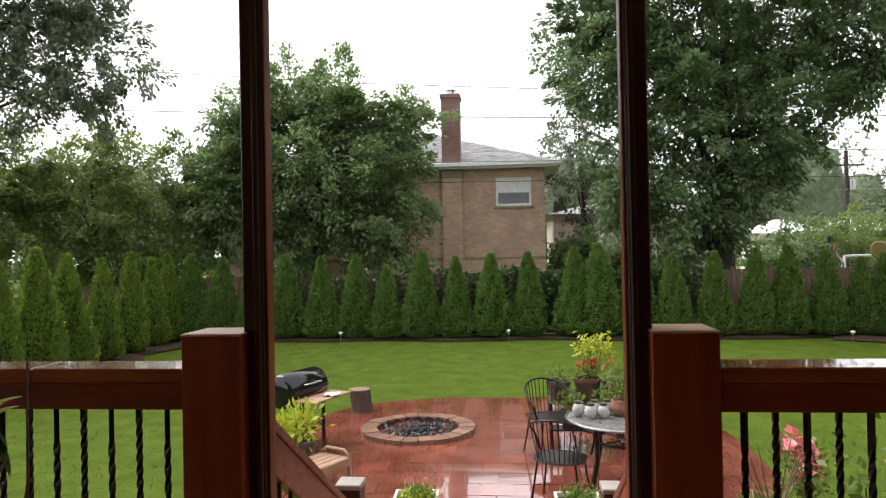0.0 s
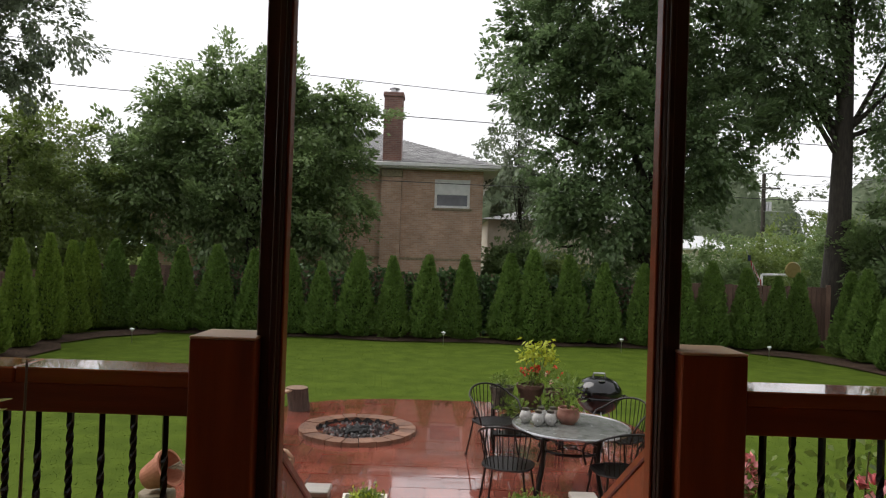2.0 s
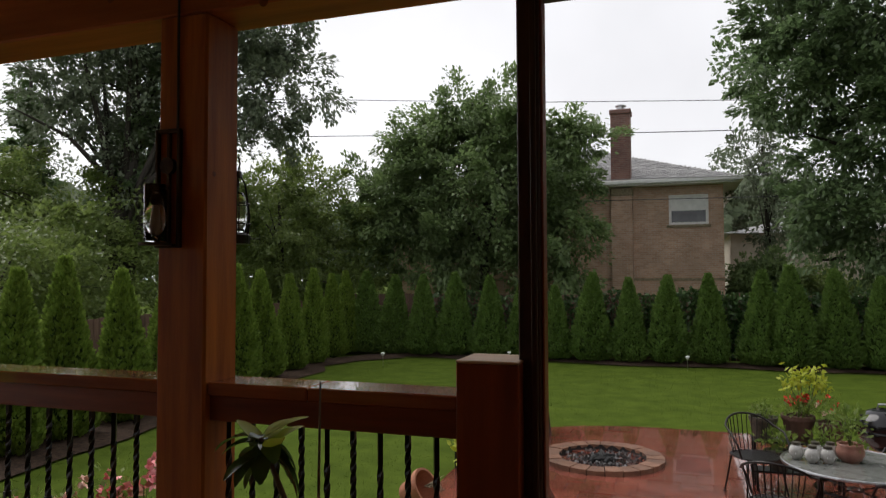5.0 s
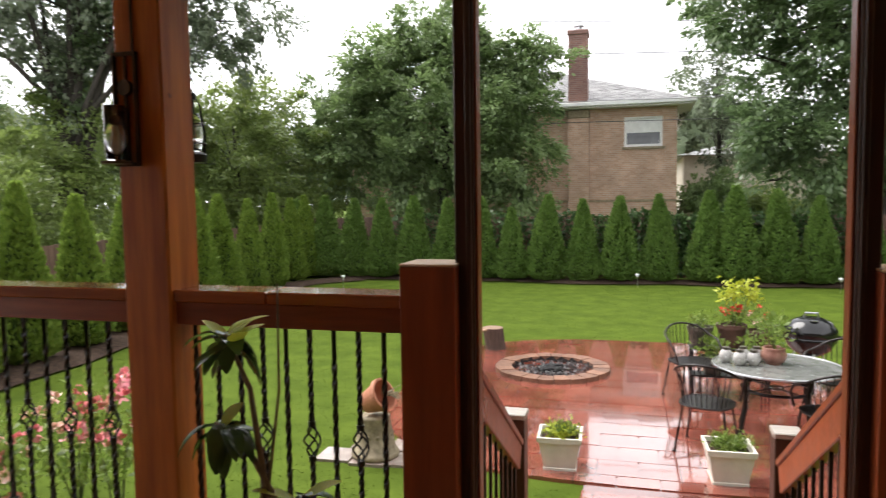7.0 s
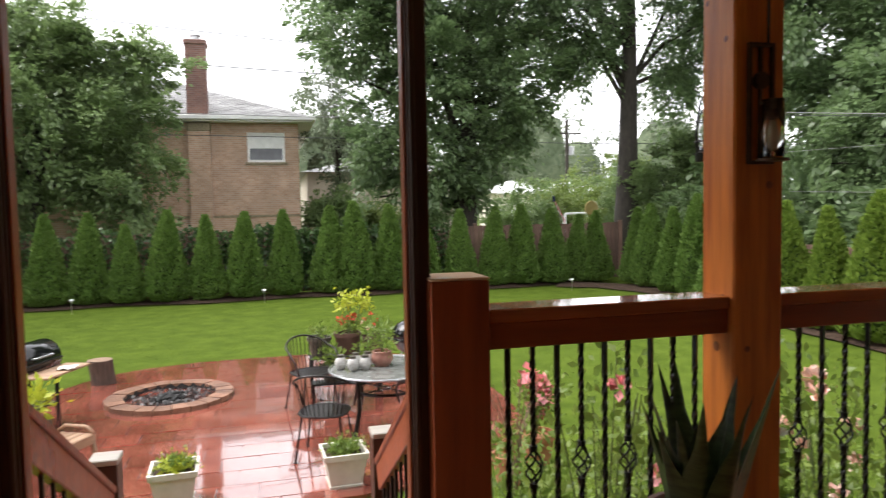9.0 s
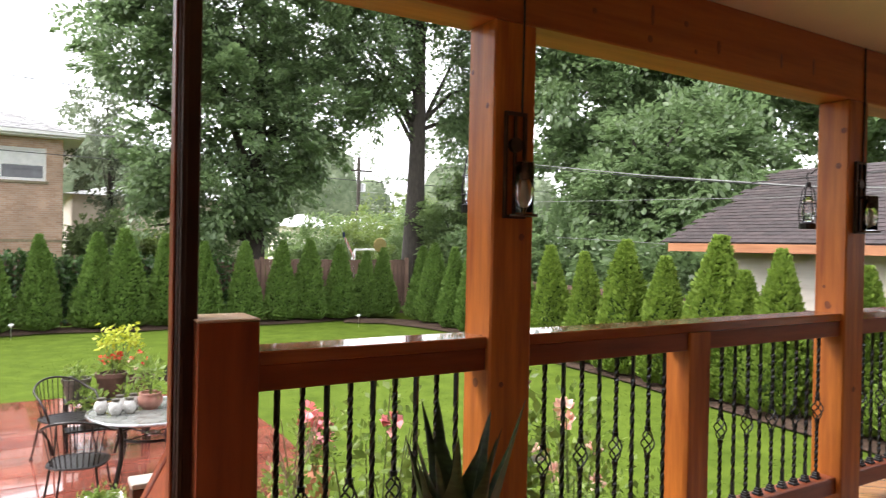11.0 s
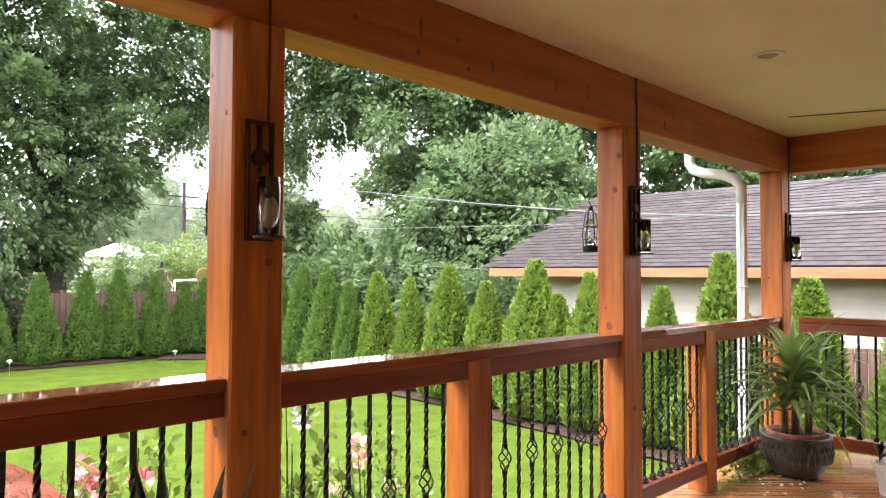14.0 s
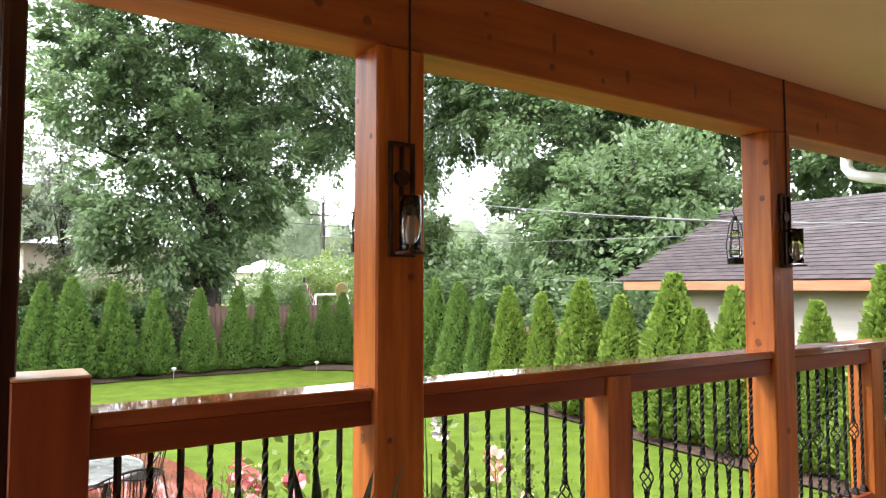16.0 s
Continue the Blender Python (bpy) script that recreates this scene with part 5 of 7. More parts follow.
def build_hedge():
    # Three trees in the sunlit-coloured green, three in the darker one.
    kinds = [hedge_tree(s, M_THUJALIT) for s in (1, 2, 3)] + [hedge_tree(s, M_THUJAD) for s in (4, 5, 6)]
    rng = random.Random(9)

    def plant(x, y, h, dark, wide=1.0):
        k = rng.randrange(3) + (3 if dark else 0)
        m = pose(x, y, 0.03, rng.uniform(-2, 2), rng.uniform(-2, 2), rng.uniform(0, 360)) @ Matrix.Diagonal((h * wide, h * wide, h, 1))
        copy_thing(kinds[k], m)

    for x, z in ((-9.9, 2.3), (-9.0, 2.4), (-8.1, 2.3), (-7.23, 2.3), (-6.24, 2.36), (-5.17, 2.28), (-4.24, 2.3), (-3.32, 2.0), (-2.43, 2.34), (-1.41, 2.2), (-0.5, 2.26), (0.54, 2.3), (1.71, 2.38), (2.44, 2.5), (3.42, 2.38), (4.31, 2.2), (5.38, 2.22), (6.36, 2.27), (7.22, 2.33), (8.18, 2.18), (8.95, 2.0), (9.6, 2.1)):
        plant(x, 17.0 + rng.uniform(-0.08, 0.08), z + 0.03, True, rng.uniform(1.15, 1.32))
    for y, z in ((-2.6, 2.3), (-1.5, 2.3), (-0.35, 2.2), (0.72, 2.25), (1.78, 2.55), (2.62, 2.12), (3.74, 2.3), (4.42, 1.98), (4.92, 2.5), (5.95, 2.15), (7.0, 2.42), (8.05, 2.18), (9.2, 2.3), (10.3, 2.1), (11.4, 2.4), (12.6, 2.5), (13.7, 2.2), (14.9, 2.3), (15.9, 2.2)):
        plant(8.72 + 0.10 * y, y, z, y > 9.5, rng.uniform(1.12, 1.35))
    for y, z in ((1.0, 2.3), (2.4, 2.3), (3.7, 2.35), (4.85, 2.42), (5.82, 2.6), (6.95, 2.42), (8.2, 2.4), (9.3, 2.45), (10.45, 2.56), (11.55, 2.44), (12.95, 2.36), (14.2, 2.5), (15.6, 2.36), (16.7, 2.45)):
        plant(-8.2 - 0.1 * (y - 4), y, z, False, rng.uniform(0.95, 1.1))
    for k in kinds:
        for o in (*k.children, k):
            bpy.data.objects.remove(o)
    # ivy over the back fence
    rr = np.random.default_rng(4)
    iv = thing("ivy", (1.8, 17.88, 0), "glossy green ivy covering part of the back fence", "ivy")
    n = 9000
    x = np.where(rr.random(n) < 0.4, rr.normal(size=n) * 1.5, rr.uniform(-9.0, 3.4, n))
    c = np.stack([x, -0.16 - 0.2 * rr.random(n), np.clip(0.25 + 1.6 * rr.random(n) ** 0.8 + 0.08 * np.sin(3 * x), 0.1, 1.95)], 1)
    foliage("leaves", iv, c, rr.normal(size=(n, 3)) + (0, -0.8, -0.7), 0.13, M_IVY, 4, wide=0.85)
    part("vine", tube([(-0.4, -0.06, 0), (-0.2, -0.07, 0.8), (0.3, -0.07, 1.4), (0.8, -0.07, 1.7)], 0.014, 6), M_CANE, iv)


build_trees()
build_hedge()


# ---- porch fittings ----
def wall_lantern(x, label):
    ob = thing("wall_lantern", (x, -0.001, 2.395), label, "wall lamp", "porch wall lanterns")
    bm = bmesh.new()
    for lo, hi in (((-0.047, -0.016, 0), (-0.035, 0, 0.37)), ((0.035, -0.016, 0), (0.047, 0, 0.37)), ((-0.035, -0.016, 0.358), (0.035, 0, 0.37)), ((-0.035, -0.016, 0), (0.035, 0, 0.012)), ((-0.006, -0.012, 0.012), (0.006, 0, 0.358))):
        box(lo, hi, 0.002, bm)
    part("back_frame", bm, M_RUST, ob)
    bm = lathe([(0, 0), (0.026, 0), (0.026, 0.018), (0, 0.018)], 18)
    o = part("boss", bm, M_RUST, ob)
    o.matrix_basis = pose(0, 0, 0.255, 90, 0, 0)
    part("arm", tube([(0, -0.01, 0.185), (0, -0.05, 0.19), (0, -0.062, 0.18)], 0.007, 8), M_RUST, ob)
    part("holder", lathe([(0, 0.195), (0.018, 0.19), (0.02, 0.13), (0.014, 0.12), (0, 0.12)], 16, at=(0, -0.062, 0)), M_RUST, ob)
    part("crossbar", tube([(-0.04, -0.062, 0.178), (0.04, -0.062, 0.178)], 0.005, 6), M_RUST, ob)
    part("bulb", lathe([(0, 0.12), (0.01, 0.115), (0.019, 0.07), (0.016, 0.052), (0, 0.046)], 14, at=(0, -0.062, 0)), M_BULB, ob, smooth=True)
    g = part("glass", lathe([(0.034, 0.018), (0.034, 0.19), (0.032, 0.19), (0.032, 0.018), (0.034, 0.018)], 24, at=(0, -0.062, 0)), M_GLASS, ob, "clear glass cylinder", True)
    g.visible_shadow = False
    part("base_plate", lathe([(0, 0.006), (0.047, 0.006), (0.047, 0.014), (0, 0.014)], 20, at=(0, -0.062, 0)), M_RUST, ob)
    part("cord", tube([(0.03, -0.004, 0.37), (0.031, -0.006, 0.7), (0.03, -0.004, CEIL - 2.40)], 0.0045, 6), M_CABLE, ob, "black cord up to the ceiling")


def hanging_lantern(x, y, label):
    ob = thing("hanging_lantern", (x, y, 2.42), label, "lantern", "hanging garden lanterns")
    part("base", lathe([(0, 0), (0.042, 0.0), (0.045, 0.03), (0.03, 0.038), (0, 0.038)], 16), M_IRON, ob)
    for k in range(6):
        a = k * math.pi / 3
        c, s = math.cos(a), math.sin(a)
        part("wire", tube([(0.04 * c, 0.04 * s, 0.03), (0.045 * c, 0.045 * s, 0.1), (0.028 * c, 0.028 * s, 0.21), (0.012 * c, 0.012 * s, 0.235)], 0.0028, 5), M_IRON, ob)
    for z, r in ((0.07, 0.045), (0.14, 0.042)):
        part("hoop", tube(arc((0, 0), r, 0, 360, 18, z), 0.0025, 5), M_IRON, ob)
    g = part("glass", lathe([(0.03, 0.038), (0.034, 0.1), (0.03, 0.15), (0.022, 0.18), (0.020, 0.18), (0.028, 0.148), (0.032, 0.1), (0.028, 0.04), (0.03, 0.038)], 16), M_GLASS, ob, "clear jar", True)
    g.visible_shadow = False
    part("cap", lathe([(0, 0.26), (0.012, 0.255), (0.016, 0.23), (0, 0.228)], 12), M_IRON, ob)
    part("hook", tube([(0, 0, 0.26), (0, 0.012, 0.285), (0, 0.0, 0.31), (0, -0.014, 0.30), (0, -(y - DEEP) * 0.5, 0.325), (0, -(y - DEEP) + 0.002, 0.325)], 0.003, 5), M_IRON, ob)


def build_fittings():
    wall_lantern(1.602, "bronze wall lantern with glass cylinder on the post")
    wall_lantern(3.826, "bronze wall lantern with glass cylinder on the middle post")
    wall_lantern(6.088, "bronze wall lantern with glass cylinder on the corner post")
    wall_lantern(-1.652, "dark bronze wall lantern with cord on the reddish post")
    hanging_lantern(1.60, 0.25, "wire-caged glass lantern hung behind the post")
    hanging_lantern(3.80, 0.25, "wire-caged glass lantern hung behind the middle post")
    hanging_lantern(-1.618, 0.30, "black wire lantern hung behind the reddish post")


build_fittings()


# ---- plants and pots ----
def strap_leaf(bm, base, way, length, width, droop, fold=0.25, n=7, oval=False):
    """One arching leaf with a keel."""
    b, d = Vector(base), Vector(way).normalized()
    side = d.cross(Vector((0, 0, 1)))
    side = side.normalized() if side.length > 1e-3 else Vector((1, 0, 0))
    rows = []
    p = b.copy()
    for i in range(n + 1):
        q = i / n
        w = width * (0.45 + 0.55 * math.sin(math.pi * min(1, q * 1.4 + 0.1))) * (1 - q ** 3)
        if oval:
            w = width * max(0.06, math.sin(math.pi * (0.02 + 0.96 * q))) ** 0.75
        nrm = side.cross(d).normalized()
        rows.append([bm.verts.new(p - side * w * 0.5 + nrm * w * fold), bm.verts.new(p), bm.verts.new(p + side * w * 0.5 + nrm * w * fold)])
        d = (d + Vector((0, 0, -droop / n))).normalized()
        p = p + d * (length / n)
    for a, c in zip(rows, rows[1:]):
        bm.faces.new((a[0], a[1], c[1], c[0]))
        bm.faces.new((a[1], a[2], c[2], c[1]))


def yucca():
    ob = thing("potted_dracaena", (5.54, -0.225, DECK), "tall dracaena with long arching leaves in a wide dark pot", "potted plant")
    prof = [(0.0, 0.0), (0.125, 0.0), (0.165, 0.035), (0.212, 0.13), (0.222, 0.19), (0.212, 0.238), (0.222, 0.25), (0.222, 0.275), (0.2, 0.275), (0.19, 0.24), (0.0, 0.23)]
    part("pot", lathe(prof, 40), M_POTDARK, ob, "dark ribbed glazed pot", True)
    for z, n in ((0.125, 30), (0.165, 34), (0.205, 34)):
        r = 0.212 if z < 0.15 else 0.219
        for k in range(n):
            a = 2 * math.pi * (k + 0.5 * (z == 0.165)) / n
            c, q = math.cos(a), math.sin(a)
            part("rib", tube([(r * c, r * q, z - 0.017), ((r + 0.004) * c, (r + 0.004) * q, z), (r * c, r * q, z + 0.017)], 0.007, 5), M_POTDARK, ob)
    part("liner", lathe([(0.16, 0.24), (0.17, 0.295), (0.18, 0.30), (0.185, 0.29), (0.175, 0.24)], 32), M_CLAY, ob, "terracotta inner pot rim", True)
    part("soil", lathe([(0, 0.275), (0.167, 0.27)], 24), M_SOIL, ob)
    rng = random.Random(6)
    for (cx, cy, h, count) in ((-0.01, 0.0, 0.50, 34), (0.06, -0.06, 0.34, 28), (-0.07, 0.05, 0.26, 16)):
        part("cane", tube([(cx, cy, 0.27), (cx + 0.012, cy, 0.27 + h * 0.5), (cx, cy + 0.01, 0.27 + h)], [0.026, 0.022, 0.016], 9), M_CANE, ob, smooth=True)
        for k in range(count):
            a = k * 2.4 + rng.uniform(-0.5, 0.5)
            q = (k + 0.5) / count
            bm = bmesh.new()
            strap_leaf(bm, (cx + 0.012 * math.cos(a), cy + 0.012 * math.sin(a), 0.27 + h * (0.55 + 0.45 * q)), (math.cos(a), math.sin(a), 0.25 + 2.3 * q * rng.uniform(0.7, 1.2)), rng.uniform(0.40, 0.66), rng.uniform(0.046, 0.068), rng.uniform(0.9, 2.5), 0.28, 10)
            part("leaf", bm, M_YUCCA, ob, smooth=True)


def snake_plant():
    ob = thing("snake_plant", (1.27, -0.165, DECK), "dark snake plant with upright sword leaves beside the rail", "potted plant")
    part("stand", lathe([(0, 0), (0.13, 0), (0.13, 0.015), (0.03, 0.03), (0.03, 0.2), (0.13, 0.22), (0.13, 0.235), (0, 0.235)], 20), M_IRON, ob)
    part("pot", lathe([(0, 0.236), (0.10, 0.236), (0.13, 0.42), (0.14, 0.43), (0.14, 0.46), (0.12, 0.46), (0.115, 0.42), (0, 0.41)], 24), M_POTBROWN, ob, smooth=True)
    rng = random.Random(3)
    for k in range(13):
        a = k * 2.4
        r = 0.03 + 0.07 * (k % 3) / 2
        bm = bmesh.new()
        strap_leaf(bm, (r * math.cos(a), r * math.sin(a), 0.41), (0.24 * math.cos(a), 0.24 * math.sin(a), 1), rng.uniform(0.28, 0.50), rng.uniform(0.095, 0.135), 0.06, 0.32, 9)
        part("leaf", bm, M_SNAKE, ob, smooth=True)


def oleander():
    ob = thing("potted_shrub", (-1.06, -0.26, DECK), "dark-leaved potted shrub with bare stems beside the rail", "potted plant")
    part("pot", lathe([(0, 0), (0.12, 0), (0.16, 0.26), (0.17, 0.28), (0.15, 0.28), (0.14, 0.25), (0, 0.24)], 24), M_POTBROWN, ob, smooth=True)
    rng = random.Random(8)
    stems = [[(0, 0, 0.24), (0.02, 0.0, 0.55), (-0.02, 0.01, 0.8), (-0.1, 0.02, 0.95)], [(0.02, 0.02, 0.24), (0.05, 0, 0.5), (-0.02, 0, 0.62), (-0.13, 0, 0.70)], [(0.02, 0, 0.24), (0.08, 0.02, 0.42), (0.13, 0.03, 0.50)], [(0, 0.02, 0.24), (-0.04, 0, 0.36), (-0.06, 0.0, 0.42)], [(0, 0, 0.3), (0.07, 0.01, 0.8), (0.08, 0.0, 1.10)]]
    for i, s in enumerate(stems):
        part("stem", tube(s, [0.006, 0.004, 0.0025] if i == 4 else [0.012, 0.010, 0.008, 0.005][: len(s)], 7), M_CANE, ob, smooth=True)
        if i == 4:
            continue
        for k in range(22 if i < 2 else 14):
            a = rng.uniform(0, 2 * math.pi)
            bm = bmesh.new()
            young = rng.random() < 0.14
            back = rng.random() * 0.3
            at = Vector(s[-1]).lerp(Vector(s[-2]), back)
            strap_leaf(bm, at, (math.cos(a), math.sin(a), rng.uniform(0.5, 1.0) if young else rng.uniform(-0.4, 0.55)), rng.uniform(0.11, 0.16), rng.uniform(0.042, 0.056), 0.5 if young else rng.uniform(1.0, 2.4), 0.12, 8, True)
            part("leaf", bm, M_LIME if young else M_GLOSSY, ob, smooth=True)


def shrub(name, at, label, category, radius, height, material, seed, leaves=700, leaf=0.05, blooms=(), stems=7, group="", lift=0.15):
    """A loose leafy plant with bare stems; blooms: (material, count, size)."""
    rng = np.random.default_rng(seed)
    ob = thing(name, at, label, category, group)
    tips = []
    for k in range(stems):
        a, q = rng.random() * 2 * math.pi, rng.random()
        tip = (radius * 0.8 * math.cos(a) * q, radius * 0.8 * math.sin(a) * q, height * (0.65 + 0.35 * rng.random()))
        tips.append(tip)
        part("stem", tube([(0.02 * math.cos(a), 0.02 * math.sin(a), 0), (tip[0] * 0.4, tip[1] * 0.4, tip[2] * 0.5), tip], [0.007, 0.005, 0.003], 5), M_STEM, ob)
    mids, _ = ball_points(rng, max(8, stems * 3), 0.3)
    mids = mids * np.array([radius, radius, (height - lift) / 2]) + np.array([0, 0, lift + (height - lift) / 2])
    c = np.repeat(mids, leaves // len(mids), axis=0)
    off = rng.normal(size=c.shape) * radius * 0.24
    c = c + off
    c[:, 2] = np.clip(c[:, 2], lift * 0.5, None)
    foliage("leaves", ob, c, off + np.array([0, 0, 0.3 * radius]) + 0.3 * radius * rng.normal(size=c.shape), leaf * (0.6 + 0.8 * rng.random(len(c))), material, seed, wide=0.6)
    for k, (bmat, count, size) in enumerate(blooms):
        p, _ = ball_points(rng, count, 0.75)
        p[:, 2] = np.abs(p[:, 2])
        p = p * np.array([radius, radius, height * 0.5]) + np.array([0, 0, height * 0.5])
        for q in p:
            d = rng.normal(size=(16, 3))
            d /= np.linalg.norm(d, axis=1, keepdims=True)
            me = leaf_mesh("bloom", q + d * size * 0.12, d + np.array([0, 0, 0.5]), size * 0.5, bmat, wide=0.9, fold=0.5, rng=rng)
            o = new("bloom", me)
            o.parent = ob
    return ob


def square_planter(x, y, seed):
    ob = thing("square_planter", (x, y, 0.03), "cream square planter with small green plants on the patio", "planter", "planters by the walk", turn=3)
    bm = bmesh.new()
    prof = [(0.125, 0.0), (0.135, 0.0), (0.135, 0.02), (0.128, 0.025), (0.165, 0.235), (0.178, 0.24), (0.182, 0.285), (0.160, 0.285), (0.155, 0.24), (0.0, 0.235)]
    rings = []
    for r, z in prof:
        rings.append([bm.verts.new((sx * r, sy * r, z)) for sx, sy in ((-1, -1), (1, -1), (1, 1), (-1, 1))] if r else [bm.verts.new((0, 0, z))])
    bm.faces.new(rings[0][::-1])
    for a, b in zip(rings, rings[1:]):
        for k in range(4):
            if len(b) > 1:
                bm.faces.new((a[k], a[(k + 1) % 4], b[(k + 1) % 4], b[k]))
            else:
                bm.faces.new((a[k], a[(k + 1) % 4], b[0]))
    part("tub", bm, M_POTCREAM, ob)
    part("soil", box((-0.15, -0.15, 0.236), (0.15, 0.15, 0.255), 0.01), M_SOIL, ob)
    rng = np.random.default_rng(seed)
    c = rng.normal(size=(420, 3)) * np.array([0.06, 0.06, 0.03]) + np.array([0, 0, 0.285])
    foliage("leaves", ob, c, rng.normal(size=(420, 3)) + (0, 0, 0.8), 0.045, M_LIME if seed % 2 else M_ROSE, seed)
    c = rng.normal(size=(260, 3)) * np.array([0.06, 0.06, 0.035]) + np.array([0.02, 0, 0.30])
    foliage("leaves", ob, c, rng.normal(size=(260, 3)) + (0, 0, 0.8), 0.045, M_ROSE, seed + 50)


def round_pot(name, at, label, r, h, material, seed, leafmat, lr, lh, leaves, leaf, blooms=(), group="", category="potted plant"):
    ob = thing(name, at, label, category, group)
    part("pot", lathe([(0, 0), (r * 0.68, 0), (r * 0.92, h * 0.82), (r, h * 0.83), (r, h), (r * 0.9, h), (r * 0.86, h * 0.85), (0, h * 0.84)], 26), material, ob, smooth=False)
    rng = np.random.default_rng(seed)
    mids, _ = ball_points(rng, 16, 0.2)
    mids = mids * np.array([lr, lr, lh * 0.5]) + np.array([0, 0, h + lh * 0.45])
    c = np.repeat(mids, max(1, leaves // 16), axis=0)
    off = rng.normal(size=c.shape) * lr * 0.3
    c = c + off
    c[:, 2] = np.maximum(c[:, 2], h * 0.9)
    foliage("leaves", ob, c, off + (0, 0, 0.2 * lr), leaf * (0.6 + 0.8 * rng.random(len(c))), leafmat, seed)
    for k in range(5):
        part("stem", tube([(0, 0, h * 0.8), tuple((mids[k] * 0.6 + np.array([0, 0, h * 0.4])).tolist()), tuple(mids[k].tolist())], [0.006, 0.005, 0.003], 5), M_STEM, ob)
    for bmat, count, size in blooms:
        for q in mids[rng.choice(16, count, replace=False)] + np.array([0, 0, lh * 0.25]):
            d = rng.normal(size=(14, 3))
            o = new("bloom", leaf_mesh("bloom", q + d * size * 0.1, d, size * 0.5, bmat, wide=0.9, fold=0.5, rng=rng))
            o.parent = ob
    return ob


def build_plants():
    yucca()
    snake_plant()
    oleander()
    gp = thing("small_pot", (5.50, -0.80, DECK), "small pale plastic pot with a dry stem on the deck", "pot")
    part("pot", lathe([(0, 0), (0.075, 0), (0.10, 0.155), (0.112, 0.158), (0.112, 0.19), (0.1, 0.19), (0.095, 0.16), (0, 0.15)], 28), M_POTGREY, gp, smooth=False)
    part("cactus", tube([(0.0, 0.0, 0.14), (0.0, 0.02, 0.24), (0.03, 0.03, 0.30)], [0.03, 0.026, 0.008], 8), M_CANE, gp, smooth=True)
    # Plastic bag round the branch, built as a plain open cup.
    cup = part("clear_cup", lathe([(0.07, 0.16), (0.082, 0.31), (0.079, 0.31), (0.067, 0.165), (0.07, 0.16)], 20, at=(-0.01, 0.0, 0.0)), M_GLASS, gp, "clear plastic bag, simplified to a cup shape", True)
    cup.visible_shadow = False
    rng = np.random.default_rng(31)
    cr = thing("creeping_plant", (5.55, 0.02, DECK), "low creeping plant spilling over the deck corner", "plant")
    c = np.stack([rng.normal(size=700) * 0.2, rng.normal(size=700) * 0.05 - 0.02, 0.02 + 0.05 * rng.random(700)], 1)
    foliage("leaves", cr, c, rng.normal(size=(700, 3)) + (0, -0.3, 0.4), 0.045, M_ROSE, 31)
    part("stem", tube([(-0.3, 0, 0.0), (0, -0.03, 0.02), (0.3, 0.0, 0.0)], 0.006, 5), M_CANE, cr)
    pt = thing("fallen_petals", (5.3, -0.2, DECK), "pale fallen petals scattered on the wet deck", "petals")
    for k in range(26):
        c = np.array([[rng.normal() * 0.22, rng.normal() * 0.10, 0.003]])
        c[:, 1] = np.minimum(c[:, 1], 0.12)
        foliage("petal", pt, c, rng.normal(size=(1, 3)) * (1, 1, 0.1), 0.028, M_PALEPINK, 200 + k, wide=0.8, spin=False)
    st = thing("stone", (5.82, -0.02, DECK), "small pale pink stone in the deck corner", "stone")
    bm = bmesh.new()
    bmesh.ops.create_icosphere(bm, subdivisions=2, radius=0.06)
    for v in bm.verts:
        v.co = Vector((v.co.x * 1.3, v.co.y, v.co.z * 0.8 + 0.045)) + 0.01 * noise.noise_vector(v.co * 20)
    part("body", bm, M_PALEPINK, st, smooth=True)
    # beds outside the rail
    beds = ((1.60, 1.05, 0.30, 1.60, 900, ((M_PINK, 2, 0.11),)), (1.35, 1.45, 0.36, 0.85, 1100, ((M_PALEPINK, 2, 0.09),)), (1.95, 0.80, 0.40, 1.15, 1500, ((M_PALEPINK, 3, 0.11),)),
            (2.45, 1.0, 0.45, 1.0, 1500, ((M_PALEPINK, 3, 0.10),)), (2.05, 1.55, 0.4, 1.2, 1300, ((M_PALEPINK, 3, 0.09),)), (3.0, 1.2, 0.34, 1.45, 900, ((M_PALEPINK, 6, 0.12),)),
            (3.45, 0.9, 0.4, 0.8, 1300, ()), (1.75, 2.2, 0.4, 0.75, 1200, ((M_PINK, 1, 0.10),)), (3.7, 1.9, 0.4, 0.6, 1200, ()), (2.8, 2.0, 0.4, 0.7, 1200, ()))
    for k, (x, y, r, h, n, b) in enumerate(beds):
        shrub("rose_bush", (x, y, 0), "green rose bush with a few pale blooms below the rail" if b else "bushy green rose plant below the porch rail", "rose bush", r, h, M_ROSE, 100 + k, int(n * 0.6), 0.052, b, 11, "rose bushes by the porch")
    shrub("rose_bush", (2.34, 0.95, 0), "tall climbing rose with white-edged leaves by the rail", "rose bush", 0.17, 1.78, M_ROSE, 120, 460, 0.075, ((M_WHITECLOTH, 7, 0.08),), 6, "rose bushes by the porch", 0.5)
    for k, (x, y, r, h, n) in enumerate(((-3.55, 2.0, 0.40, 1.05, 13), (-4.1, 2.2, 0.38, 0.95, 9), (-4.3, 1.6, 0.35, 0.65, 7), (-4.9, 2.0, 0.35, 0.7, 5))):
        shrub("oleander_bush", (x, y, 0), "pink-flowering bush on the lawn below the rail", "flowering bush", r, h, M_ROSE, 140 + k, 420, 0.06, ((M_PINK, n, 0.12), (M_PALEPINK, n // 2, 0.10)), 7, "pink bushes on the lawn")
